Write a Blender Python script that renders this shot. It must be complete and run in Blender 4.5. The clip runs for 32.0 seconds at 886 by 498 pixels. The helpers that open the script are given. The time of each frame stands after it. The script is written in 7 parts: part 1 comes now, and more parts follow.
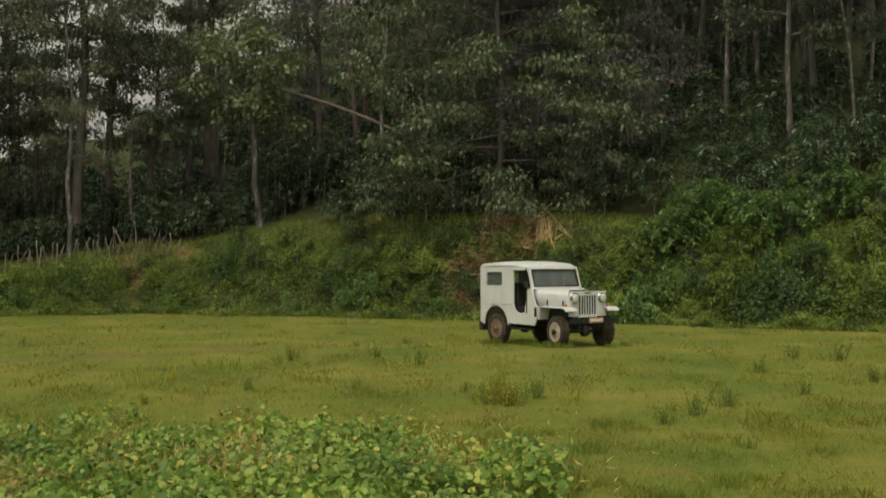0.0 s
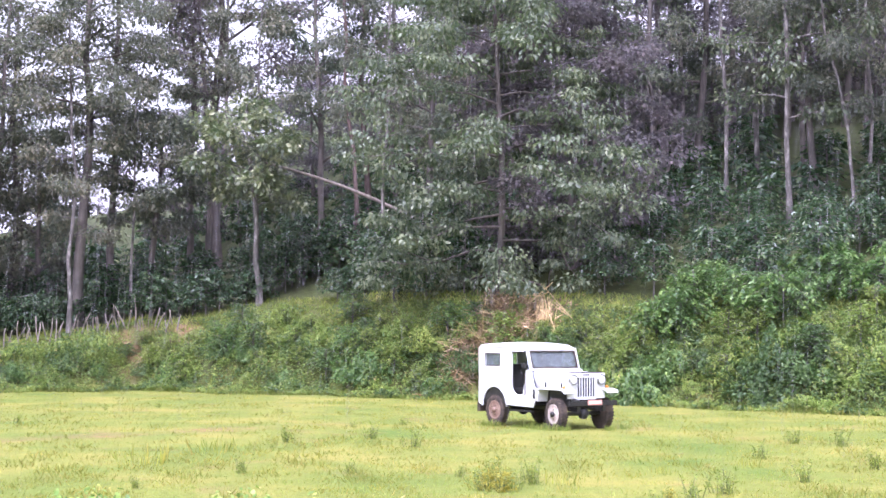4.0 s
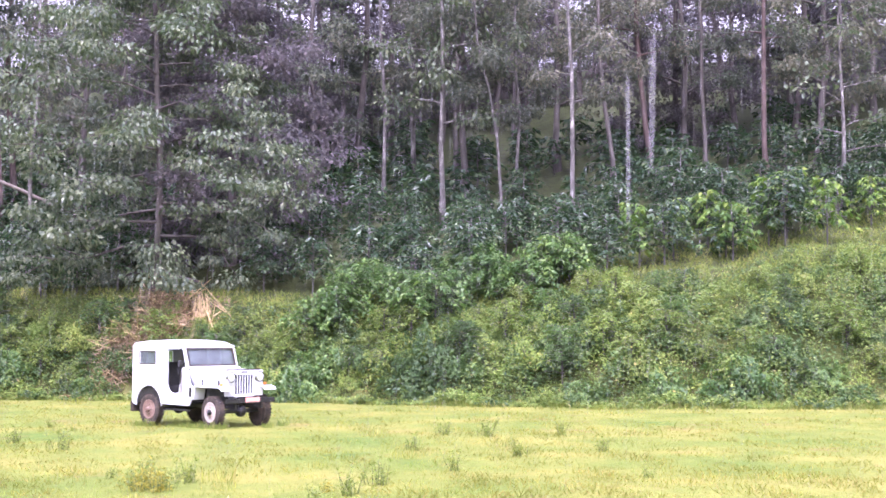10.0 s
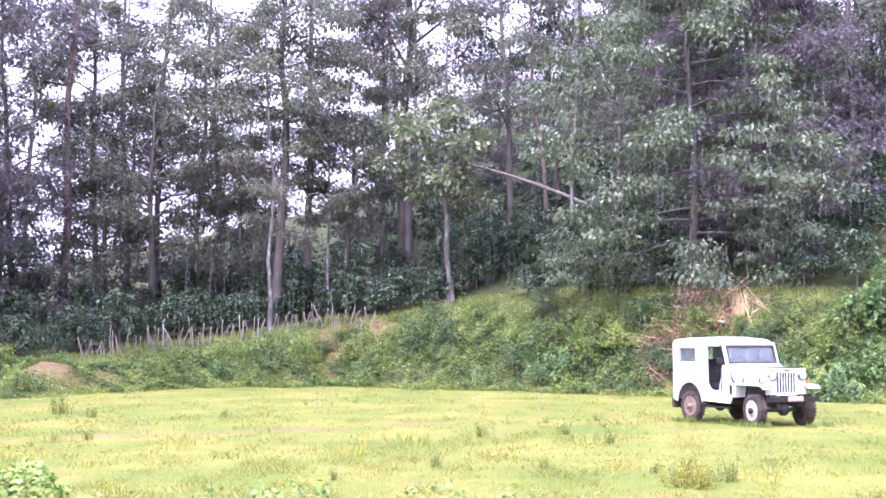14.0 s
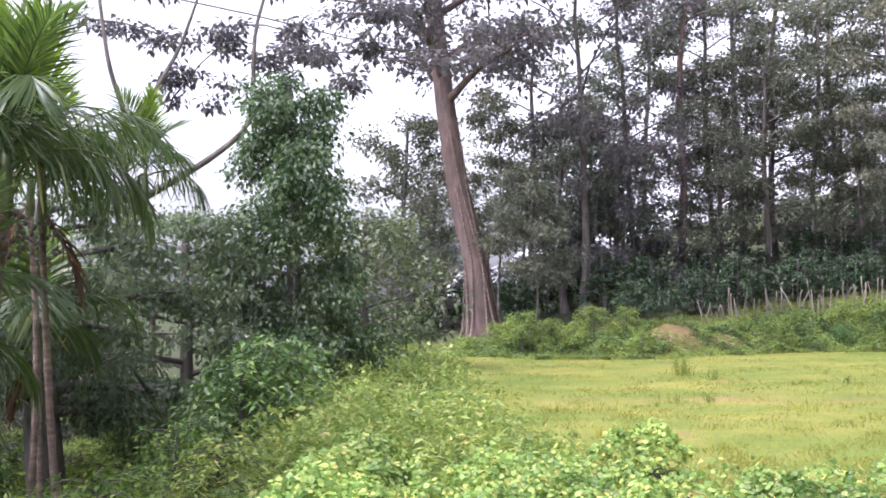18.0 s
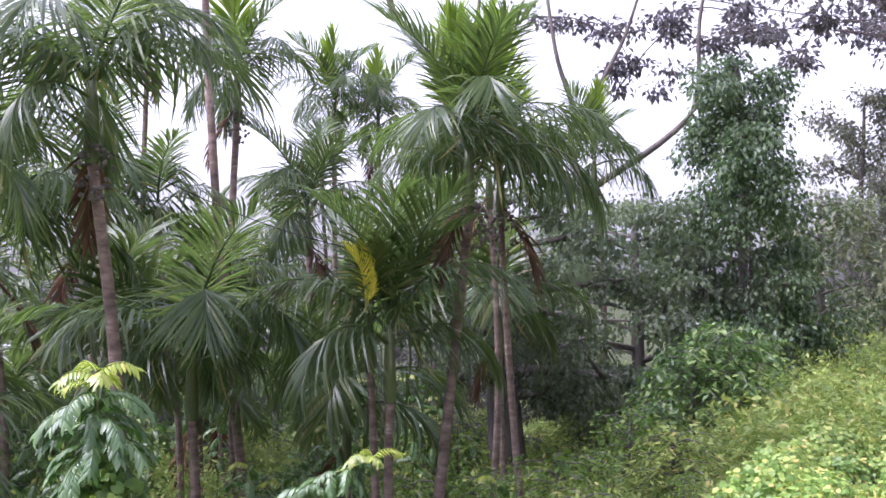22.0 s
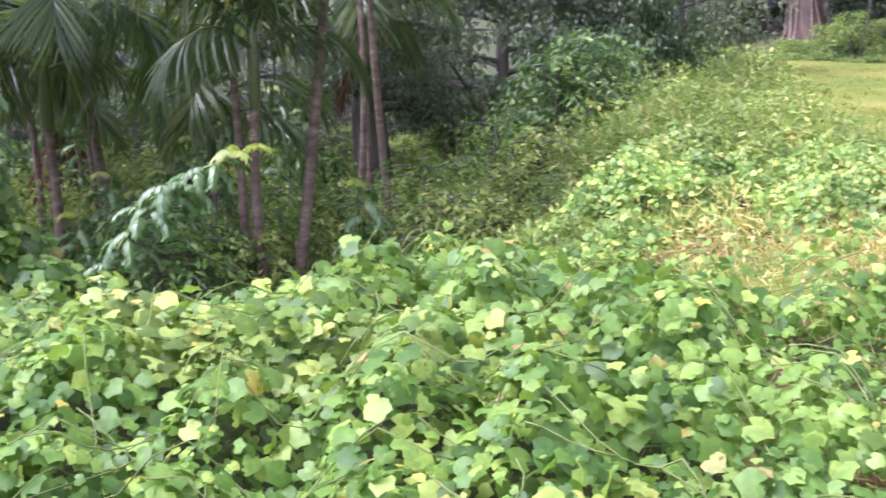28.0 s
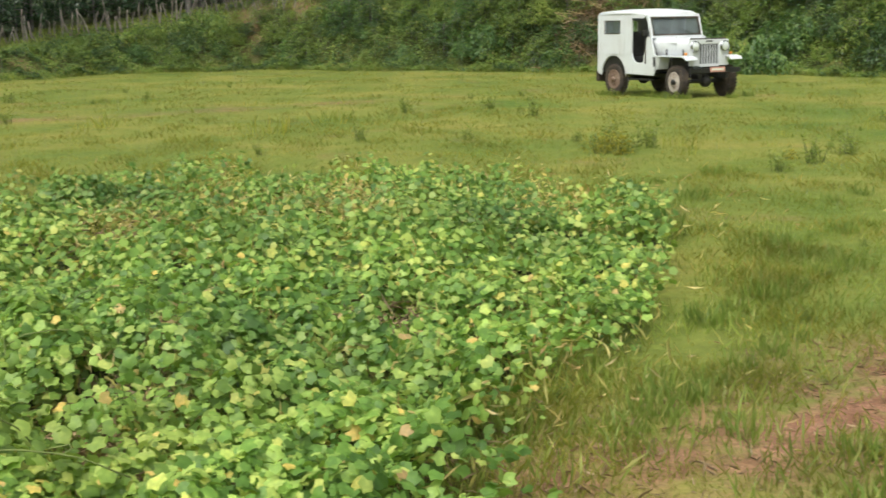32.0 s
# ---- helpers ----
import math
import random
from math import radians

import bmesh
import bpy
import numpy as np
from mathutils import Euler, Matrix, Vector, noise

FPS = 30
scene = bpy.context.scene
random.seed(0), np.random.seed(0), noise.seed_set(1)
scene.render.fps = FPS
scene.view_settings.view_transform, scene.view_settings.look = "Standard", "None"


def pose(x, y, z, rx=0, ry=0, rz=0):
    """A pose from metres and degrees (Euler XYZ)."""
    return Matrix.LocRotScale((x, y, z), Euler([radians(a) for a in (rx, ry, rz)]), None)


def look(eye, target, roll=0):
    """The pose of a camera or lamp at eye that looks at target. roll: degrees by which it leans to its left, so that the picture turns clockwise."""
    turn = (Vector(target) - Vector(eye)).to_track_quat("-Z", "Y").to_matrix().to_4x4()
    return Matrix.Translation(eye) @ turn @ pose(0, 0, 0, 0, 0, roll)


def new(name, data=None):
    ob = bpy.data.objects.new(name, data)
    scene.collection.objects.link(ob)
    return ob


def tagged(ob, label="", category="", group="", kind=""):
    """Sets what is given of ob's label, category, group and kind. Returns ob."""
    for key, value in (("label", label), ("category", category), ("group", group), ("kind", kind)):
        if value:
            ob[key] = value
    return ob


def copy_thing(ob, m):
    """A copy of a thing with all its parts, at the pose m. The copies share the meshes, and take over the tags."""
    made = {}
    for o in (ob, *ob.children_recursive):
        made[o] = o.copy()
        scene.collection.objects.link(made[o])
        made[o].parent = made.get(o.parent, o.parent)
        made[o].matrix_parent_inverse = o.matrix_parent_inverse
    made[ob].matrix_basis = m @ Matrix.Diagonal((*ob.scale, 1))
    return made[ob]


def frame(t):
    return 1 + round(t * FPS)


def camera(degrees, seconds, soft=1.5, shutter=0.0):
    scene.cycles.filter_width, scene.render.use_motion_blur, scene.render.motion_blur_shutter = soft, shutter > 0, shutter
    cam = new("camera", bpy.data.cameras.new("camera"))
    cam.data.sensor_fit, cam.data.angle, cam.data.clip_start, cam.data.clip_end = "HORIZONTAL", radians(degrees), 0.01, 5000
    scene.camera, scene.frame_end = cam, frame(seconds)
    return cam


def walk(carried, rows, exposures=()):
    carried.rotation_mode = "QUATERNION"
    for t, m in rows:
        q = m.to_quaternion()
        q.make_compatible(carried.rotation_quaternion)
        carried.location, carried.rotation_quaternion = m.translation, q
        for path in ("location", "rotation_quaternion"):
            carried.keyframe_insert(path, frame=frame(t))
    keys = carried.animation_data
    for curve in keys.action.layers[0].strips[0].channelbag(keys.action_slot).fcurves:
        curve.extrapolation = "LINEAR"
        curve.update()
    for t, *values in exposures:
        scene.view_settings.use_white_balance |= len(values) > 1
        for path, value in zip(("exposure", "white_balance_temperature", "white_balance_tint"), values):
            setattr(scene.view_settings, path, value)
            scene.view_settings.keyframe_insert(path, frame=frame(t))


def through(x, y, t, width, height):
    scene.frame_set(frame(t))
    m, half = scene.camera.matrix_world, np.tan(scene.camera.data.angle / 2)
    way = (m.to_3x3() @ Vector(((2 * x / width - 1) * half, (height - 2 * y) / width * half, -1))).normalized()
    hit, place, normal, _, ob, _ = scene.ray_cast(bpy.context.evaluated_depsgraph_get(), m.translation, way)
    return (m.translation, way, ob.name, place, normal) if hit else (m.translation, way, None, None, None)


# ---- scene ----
cam = camera(40.53, 32.0, soft=1.55, shutter=0.2)
# seconds, x, y, z, yaw, pitch, roll
PATH = [
    (0.0, -0.070, -0.041, 1.743, -0.39, 0.81, 0.14),
    (0.5, -0.101, -0.073, 1.731, 0.08, -2.95, -0.44),
    (1.0, -0.098, -0.025, 1.752, 0.48, -3.56, -0.55),
    (1.5, -0.098, -0.058, 1.813, 0.72, -1.58, -0.98),
    (2.0, -0.103, -0.067, 1.851, 1.61, 2.78, -0.07),
    (2.5, -0.097, -0.056, 1.856, 0.95, 4.25, -0.31),
    (4.5, 0.052, -0.005, 1.813, -1.64, 4.57, -0.11),
    (5.0, 0.064, 0.000, 1.804, -6.03, 4.83, -0.54),
    (5.5, 0.044, -0.001, 1.790, -9.57, 4.69, -0.35),
    (6.0, 0.048, 0.001, 1.792, -12.64, 4.44, -0.36),
    (6.5, 0.053, 0.014, 1.805, -14.62, 4.65, -0.55),
    (7.0, 0.030, 0.014, 1.797, -16.71, 4.65, -0.69),
    (7.5, 0.050, 0.014, 1.798, -17.76, 4.35, -0.56),
    (8.0, 0.043, 0.011, 1.794, -18.01, 4.41, -0.41),
    (8.5, 0.046, 0.008, 1.810, -18.00, 4.54, -0.25),
    (9.0, 0.029, 0.003, 1.799, -18.00, 4.56, -0.22),
    (9.5, 0.027, 0.011, 1.793, -17.62, 4.43, -0.14),
    (10.0, -0.002, 0.007, 1.786, -16.48, 4.42, 0.12),
    (10.5, -0.015, 0.009, 1.788, -13.52, 4.27, 0.20),
    (11.0, -0.016, 0.002, 1.779, -9.97, 4.49, 0.42),
    (11.5, -0.022, 0.002, 1.792, -6.92, 4.50, 0.66),
    (12.0, -0.024, -0.009, 1.781, -3.95, 4.50, 0.79),
    (12.5, -0.020, -0.017, 1.791, -0.27, 4.23, 0.53),
    (13.0, -0.050, -0.044, 1.808, 3.64, 4.57, 0.49),
    (13.5, -0.004, -0.006, 1.801, 6.85, 4.47, 0.01),
    (15.5, 0.052, 0.015, 1.875, 14.35, 3.32, 0.82),
    (16.0, 0.034, 0.025, 1.884, 19.18, 2.86, 0.11),
    (16.5, 0.045, 0.032, 1.877, 26.75, 2.85, -0.43),
    (17.0, -0.037, 0.122, 1.907, 32.57, 2.62, -0.39),
    (17.5, 0.076, 0.025, 1.872, 35.34, 2.70, -0.04),
    (18.0, 0.072, -0.003, 1.869, 37.72, 2.52, 0.32),
    (18.5, 0.054, -0.008, 1.870, 41.37, 2.13, 0.77),
    (19.0, 0.038, -0.000, 1.874, 44.59, 2.30, 0.79),
    (19.5, 0.009, -0.001, 1.882, 47.67, 2.27, 0.51),
    (20.0, 0.034, -0.015, 1.885, 50.99, 2.36, 0.62),
    (20.5, 0.018, -0.020, 1.894, 53.49, 2.27, 0.79),
    (21.0, 0.013, -0.022, 1.895, 55.74, 2.59, 0.74),
    (21.5, 0.026, -0.026, 1.886, 57.45, 2.29, 0.54),
    (22.0, 0.021, -0.024, 1.891, 58.83, 2.02, 0.59),
    (22.5, 0.002, -0.000, 1.897, 59.31, 1.62, 0.55),
    (23.0, 0.034, -0.027, 1.895, 59.38, 1.40, 0.50),
    (23.5, 0.051, -0.032, 1.877, 60.08, 0.12, 0.49),
    (24.0, 0.036, -0.039, 1.911, 60.53, -2.63, 0.18),
    (24.5, 0.028, -0.025, 1.818, 61.48, -3.98, 0.48),
    (25.0, -0.033, 0.016, 1.802, 61.31, -6.64, -0.20),
    (25.5, 0.014, -0.006, 1.767, 61.46, -8.36, 0.06),
    (27.5, -0.104, -0.022, 1.647, 58.24, -11.10, 0.74),
    (28.0, -0.102, -0.006, 1.647, 52.27, -11.10, 0.83),
    (28.5, -0.097, 0.023, 1.641, 44.57, -10.90, 1.05),
    (29.0, -0.081, 0.024, 1.644, 36.63, -10.89, 0.93),
    (29.5, -0.072, 0.021, 1.646, 32.94, -10.85, 0.74),
    (30.0, -0.055, 0.037, 1.649, 29.81, -10.74, 1.22),
    (30.5, -0.018, 0.047, 1.648, 23.36, -10.75, 0.97),
    (31.0, -0.018, 0.088, 1.639, 16.77, -11.39, 0.90),
    (31.5, 0.015, 0.084, 1.638, 11.25, -10.70, 1.26),
    (32.0, 0.087, 0.081, 1.641, 5.38, -10.72, 0.97),
]
# brightness and tint of the recorded picture
EXPOSURES = [(0.0, -0.35, 7900, 0), (0.6, 0.5, 7700, 2), (1.2, 1.36, 7400, 8), (2.2, 1.55, 6350, 19), (4.5, 1.84, 5500, 37), (9.0, 1.93, 5550, 43), (13.5, 2.12, 5350, 46), (16.0, 1.74, 5700, 31), (17.0, 1.56, 5850, 25), (20.0, 1.53, 5700, 30), (23.0, 1.67, 5650, 37), (24.0, 2.12, 5650, 38), (25.0, 2.24, 5600, 36), (28.0, 1.77, 5600, 31), (29.5, 1.5, 5650, 26), (30.5, 1.03, 6050, 15), (31.0, 0.82, 6450, 6), (32.0, 0.55, 6600, 1)]
# bare earth: x, y, reach
BARE = [(-19.2, 37.8, 0.95), (-18.0, 39.8, 0.6), (-11.6, 46.5, 0.45), (-11.85, 47.3, 0.45), (-10.0, 46.6, 0.5), (-9.9, 47.3, 0.4), (-8.7, 46.5, 0.35), (-10.3, 9.5, 0.55), (-9.4, 8.8, 0.45), (-5.6, 6.5, 0.3), (0.1, 4.2, 0.4), (1.5, 5.7, 0.4), (0.85, 4.5, 0.6), (1.5, 5.0, 0.5), (2.1, 5.9, 0.4)]
walk(cam, [(t, pose(x, y, z, 90 + p, ro, ya)) for t, x, y, z, ya, p, ro in PATH],
     exposures=EXPOSURES)

# ---- overcast sky and its soft sun ----
world = bpy.data.worlds.new("overcast_sky")
scene.world = world
world.use_nodes = True
wn = world.node_tree.nodes
sky = wn.new("ShaderNodeTexSky")
sky.sky_type, sky.sun_disc = "NISHITA", False
sky.sun_elevation, sky.sun_rotation = radians(58), radians(200)
sky.air_density, sky.dust_density, sky.ozone_density = 1.0, 4.0, 1.0
cloud = wn.new("ShaderNodeHueSaturation")
cloud.inputs["Saturation"].default_value = 0.12
world.node_tree.links.new(sky.outputs[0], cloud.inputs["Color"])
world.node_tree.links.new(cloud.outputs[0], wn["Background"].inputs[0])
wn["Background"].inputs[1].default_value = 0.15
sun_data = bpy.data.lights.new("sun", "SUN")
sun_data.energy, sun_data.angle, sun_data.color = 1.3, radians(40), (1.0, 0.97, 0.92)
sun = new("sun", sun_data)
sun.matrix_world = look((0, 0, 60), (12, 34, 0))

# ---- materials ----


def material(name, build, rough=0.6, metal=0.0, spec=0.4):
    m = bpy.data.materials.new(name)
    m.use_nodes = True
    nt = m.node_tree
    b = nt.nodes["Principled BSDF"]
    b.inputs["Roughness"].default_value = rough
    b.inputs["Metallic"].default_value = metal
    b.inputs["Specular IOR Level"].default_value = spec
    build(nt, b)
    return m


def ramp(nt, source, stops):
    r = nt.nodes.new("ShaderNodeValToRGB")
    e = r.color_ramp.elements
    while len(e) < len(stops):
        e.new(0.5)
    for el, (p, c) in zip(e, stops):
        el.position, el.color = p, (*c, 1)
    nt.links.new(source, r.inputs[0])
    return r.outputs[0]


def noise_out(nt, scale, detail=4, rough=0.6, where=None, stretch=None):
    n = nt.nodes.new("ShaderNodeTexNoise")
    n.inputs["Scale"].default_value, n.inputs["Detail"].default_value = scale, detail
    n.inputs["Roughness"].default_value = rough
    c = nt.nodes.new("ShaderNodeTexCoord").outputs["Object"] if where is None else where
    if stretch:
        mp = nt.nodes.new("ShaderNodeMapping")
        mp.inputs["Scale"].default_value = stretch
        nt.links.new(c, mp.inputs[0])
        c = mp.outputs[0]
    nt.links.new(c, n.inputs["Vector"])
    return n.outputs["Fac"]


def mixed(nt, fac, a, b, how="MIX"):
    m = nt.nodes.new("ShaderNodeMix")
    m.data_type, m.blend_type = "RGBA", how
    for sock, v in ((m.inputs[0], fac), (m.inputs[6], a), (m.inputs[7], b)):
        if isinstance(v, (int, float)):
            sock.default_value = v
        elif isinstance(v, tuple):
            sock.default_value = (*v, 1)
        else:
            nt.links.new(v, sock)
    return m.outputs[2]


def bump(nt, b, height, strength=0.4, distance=0.02):
    n = nt.nodes.new("ShaderNodeBump")
    n.inputs["Strength"].default_value, n.inputs["Distance"].default_value = strength, distance
    nt.links.new(height, n.inputs["Height"])
    nt.links.new(n.outputs[0], b.inputs["Normal"])


def leaf_material(name, stops, rough=0.45, through=0.3, glow=(0.25, 0.4, 0.05), spec=0.35, grain=0, patchy=1.0, fading=0.0, veined=False):
    """Leaves differ one by one; part of the light passes through them."""
    def build(nt, b):
        g = nt.nodes.new("ShaderNodeNewGeometry")
        col = ramp(nt, g.outputs["Random Per Island"], [(p, (c[0] * 1.1, c[1] * 0.95, c[2] * 1.25)) for p, c in stops])
        o = nt.nodes.new("ShaderNodeObjectInfo")
        tone = ramp(nt, o.outputs["Random"], [(0, (0.78, 0.82, 0.8)), (1, (1.15, 1.1, 1.0))])
        col = mixed(nt, 1.0, col, tone, "MULTIPLY")
        patch = ramp(nt, noise_out(nt, 0.9, 3), [(0.32, (0.55, 0.62, 0.6)), (0.68, (1.35, 1.28, 1.1))])
        col = mixed(nt, patchy, col, patch, "MULTIPLY")
        if fading:
            worn = ramp(nt, noise_out(nt, 0.75, 4, 0.65), [(0.52, (0, 0, 0)), (0.68, (fading, fading, fading))])
            col = mixed(nt, worn, col, mixed(nt, 1.0, ramp(nt, g.outputs['Random Per Island'], [(0, (0.25, 0.28, 0.06)), (0.7, (0.58, 0.58, 0.16)), (1, (0.6, 0.48, 0.2))]), (1.0, 1.0, 1.0), 'MULTIPLY'))
        if veined:
            a = nt.nodes.new("ShaderNodeAttribute")
            a.attribute_name = "rim"
            col = mixed(nt, 1.0, col, ramp(nt, a.outputs["Fac"], [(0.05, (1.35, 1.25, 1.2)), (0.3, (0.95, 0.97, 0.95)), (0.6, (1.02, 1.0, 0.9))]), "MULTIPLY")
        if grain:
            g2 = noise_out(nt, grain, 4, 0.65)
            col = mixed(nt, 1.0, col, ramp(nt, g2, [(0.3, (0.68, 0.72, 0.66)), (0.7, (1.25, 1.2, 1.2))]), "MULTIPLY")
            bump(nt, b, g2, 0.6, 0.01)
        nt.links.new(col, b.inputs["Base Color"])
        t = nt.nodes.new("ShaderNodeBsdfTranslucent")
        nt.links.new(mixed(nt, 0.5, col, glow), t.inputs[0])
        mx = nt.nodes.new("ShaderNodeMixShader")
        mx.inputs[0].default_value = through
        nt.links.new(b.outputs[0], mx.inputs[1])
        nt.links.new(t.outputs[0], mx.inputs[2])
        nt.links.new(mx.outputs[0], nt.nodes["Material Output"].inputs[0])
    return material(name, build, rough, 0, spec)


def bark_material(name, stops, scale=6.0, stretch=(1, 1, 0.25), rough=0.8):
    def build(nt, b):
        h = noise_out(nt, scale, 6, 0.65, stretch=stretch)
        big = noise_out(nt, 0.8, 2)
        col = mixed(nt, 1.0, ramp(nt, h, stops), ramp(nt, big, [(0.3, (0.65, 0.68, 0.66)), (0.7, (1.15, 1.1, 1.1))]), "MULTIPLY")
        nt.links.new(col, b.inputs["Base Color"])
        bump(nt, b, h, 0.7, 0.03)
    return material(name, build, rough)


M = {}
# lifted and greyed: rain haze over the woods is put into this leaf colour
M["haze_forest_leaf"] = leaf_material("haze_forest_leaf", [(0, (0.114, 0.112, 0.117)), (0.5, (0.149, 0.153, 0.148)), (1, (0.188, 0.195, 0.175))], 0.6, 0.5, (0.2, 0.2, 0.18),0.12)
M["pale_leaf"] = leaf_material("pale_leaf", [(0, (0.0676, 0.103, 0.06)), (0.5, (0.136, 0.187, 0.0929)), (1, (0.248, 0.309, 0.163))], 0.38, 0.3, (0.18, 0.32, 0.08), 0.5)
M["coffee_leaf"] = leaf_material("coffee_leaf", [(0, (0.0263, 0.054, 0.032)), (0.6, (0.0578, 0.113, 0.055)), (1, (0.137, 0.207, 0.085))], 0.26, 0.25, (0.12, 0.3, 0.06), 0.6)
M["grove_leaf"] = leaf_material("grove_leaf", [(0, (0.0672, 0.106, 0.0585)), (0.6, (0.113, 0.17, 0.0897)), (1, (0.168, 0.239, 0.117))], 0.42, 0.45, (0.24, 0.33, 0.12), 0.35)
M["pepper_leaf"] = leaf_material("pepper_leaf", [(0, (0.04, 0.085, 0.035)), (0.6, (0.085, 0.15, 0.06)), (1, (0.17, 0.26, 0.1))], 0.38, 0.34, (0.16, 0.32, 0.07), 0.45)
# the next two greens are also paled by haze mixed into them
M["haze_mid_leaf"] = leaf_material("haze_mid_leaf", [(0, (0.0842, 0.11, 0.0907)), (0.5, (0.13, 0.177, 0.123)), (1, (0.194, 0.256, 0.162))], 0.6, 0.46, (0.2, 0.26, 0.14),0.12)
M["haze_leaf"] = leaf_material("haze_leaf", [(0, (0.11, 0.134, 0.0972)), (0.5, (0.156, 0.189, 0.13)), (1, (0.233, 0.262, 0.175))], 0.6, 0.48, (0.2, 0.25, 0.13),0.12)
M["young_leaf"] = leaf_material("young_leaf", [(0, (0.07, 0.16, 0.03)), (0.6, (0.14, 0.28, 0.05)), (1, (0.3, 0.42, 0.07))], 0.4, 0.35, (0.25, 0.45, 0.05))
M["weed_leaf"] = leaf_material("weed_leaf", [(0, (0.12, 0.198, 0.044)), (0.55, (0.192, 0.297, 0.064)), (0.93, (0.27, 0.38, 0.088)), (1, (0.36, 0.33, 0.104))], 0.55, 0.36, (0.28, 0.42, 0.07), 0.25)
M["bank_dark"] = leaf_material("bank_dark", [(0, (0.04, 0.085, 0.028)), (0.6, (0.075, 0.15, 0.044)), (1, (0.13, 0.22, 0.068))], 0.45, 0.3, (0.15, 0.3, 0.05), 0.3)
M["bank_bright"] = leaf_material("bank_bright", [(0, (0.123, 0.23, 0.0427)), (0.6, (0.212, 0.346, 0.0617)), (0.95, (0.302, 0.426, 0.0855)), (1, (0.369, 0.3, 0.114))], 0.5, 0.36, (0.3, 0.45, 0.07), 0.4)
M["bank_grass"] = leaf_material("bank_grass", [(0, (0.142, 0.224, 0.036)), (0.7, (0.218, 0.314, 0.054)), (1, (0.371, 0.381, 0.117))], 0.6, 0.36, (0.3, 0.4, 0.07))
M["ridge_leaf"] = leaf_material("ridge_leaf", [(0, (0.11, 0.194, 0.045)), (0.55, (0.22, 0.347, 0.0825)), (0.9, (0.37, 0.5, 0.128)), (1, (0.5, 0.449, 0.15))], 0.55, 0.38, (0.4, 0.55, 0.1), 0.3)
M["vine_leaf"] = leaf_material("vine_leaf", [(0, (0.0437, 0.12, 0.0187)), (0.45, (0.126, 0.279, 0.045)), (0.85, (0.273, 0.47, 0.0891)), (0.97, (0.415, 0.589, 0.122)), (0.99, (0.546, 0.513, 0.103)), (1, (0.437, 0.328, 0.14))], 0.42, 0.34, (0.4, 0.62, 0.06), 0.38, 26.0, 0.95, 0.25, True)
# brighter version of vine_leaf, for the small leaves
M["vine_bright"] = leaf_material("vine_bright", [(0, (0.0605, 0.152, 0.0248)), (0.45, (0.174, 0.36, 0.0645)), (0.85, (0.388, 0.618, 0.136)), (0.97, (0.59, 0.732, 0.184)), (0.99, (0.739, 0.63, 0.149)), (1, (0.564, 0.403, 0.198))], 0.42, 0.34, (0.45, 0.66, 0.07), 0.38, 26.0, 0.95, 0.35, True)
M["far_vine"] = leaf_material("far_vine", [(0, (0.0583, 0.146, 0.026)), (0.45, (0.151, 0.303, 0.0573)), (0.85, (0.304, 0.465, 0.104)), (0.97, (0.443, 0.536, 0.125)), (1, (0.537, 0.465, 0.125))], 0.4, 0.3, (0.4, 0.6, 0.06), 0.3, 0, 0.95, 0.2)
M["palm_leaf"] = leaf_material("palm_leaf", [(0, (0.035, 0.075, 0.03)), (0.6, (0.08, 0.14, 0.05)), (0.9, (0.16, 0.21, 0.075)), (1, (0.36, 0.31, 0.13))], 0.33, 0.36, (0.24, 0.4, 0.06), 0.55)
M["spear_leaf"] = leaf_material("spear_leaf", [(0, (0.13, 0.28, 0.03)), (1, (0.3, 0.45, 0.06))], 0.35, 0.4, (0.4, 0.6, 0.05))
M["dry_leaf"] = leaf_material("dry_leaf", [(0, (0.213, 0.163, 0.0875)), (0.6, (0.413, 0.325, 0.175)), (1, (0.625, 0.512, 0.275))], 0.7, 0.15, (0.4, 0.25, 0.1))
M["grass"] = leaf_material("grass", [(0, (0.12, 0.178, 0.0255)), (0.4, (0.2, 0.25, 0.0357)), (0.75, (0.27, 0.296, 0.0553)), (0.9, (0.34, 0.325, 0.085)), (1, (0.38, 0.33, 0.12))], 0.6, 0.52, (0.45, 0.5, 0.08), 0.35, 0, 1.0, 0.2)
M["fresh_grass"] = leaf_material("fresh_grass", [(0, (0.16, 0.26, 0.045)), (0.7, (0.25, 0.36, 0.07)), (1, (0.4, 0.43, 0.13))], 0.5, 0.4, (0.4, 0.55, 0.08))
M["sedge"] = leaf_material("sedge", [(0, (0.251, 0.329, 0.055)), (0.7, (0.406, 0.478, 0.0825)), (1, (0.696, 0.577, 0.154))], 0.6, 0.55, (0.3, 0.42, 0.08))
M["herb_leaf"] = leaf_material("herb_leaf", [(0, (0.209, 0.309, 0.05)), (0.7, (0.344, 0.457, 0.08)), (1, (0.538, 0.511, 0.13))], 0.6, 0.55, (0.3, 0.45, 0.08))
M["dead_frond"] = leaf_material("dead_frond", [(0, (0.045, 0.0263, 0.015)), (1, (0.15, 0.09, 0.045))], 0.8, 0.1, (0.2, 0.12, 0.05))
M["sap_leaf"] = leaf_material("sap_leaf", [(0, (0.0595, 0.147, 0.045)), (0.7, (0.119, 0.239, 0.075)), (1, (0.221, 0.35, 0.112))], 0.26, 0.3, (0.2, 0.45, 0.06), 0.6)
M["tender_leaf"] = leaf_material("tender_leaf", [(0, (0.22, 0.38, 0.05)), (0.7, (0.38, 0.5, 0.08)), (1, (0.55, 0.55, 0.1))], 0.25, 0.4, (0.5, 0.65, 0.06), 0.7)
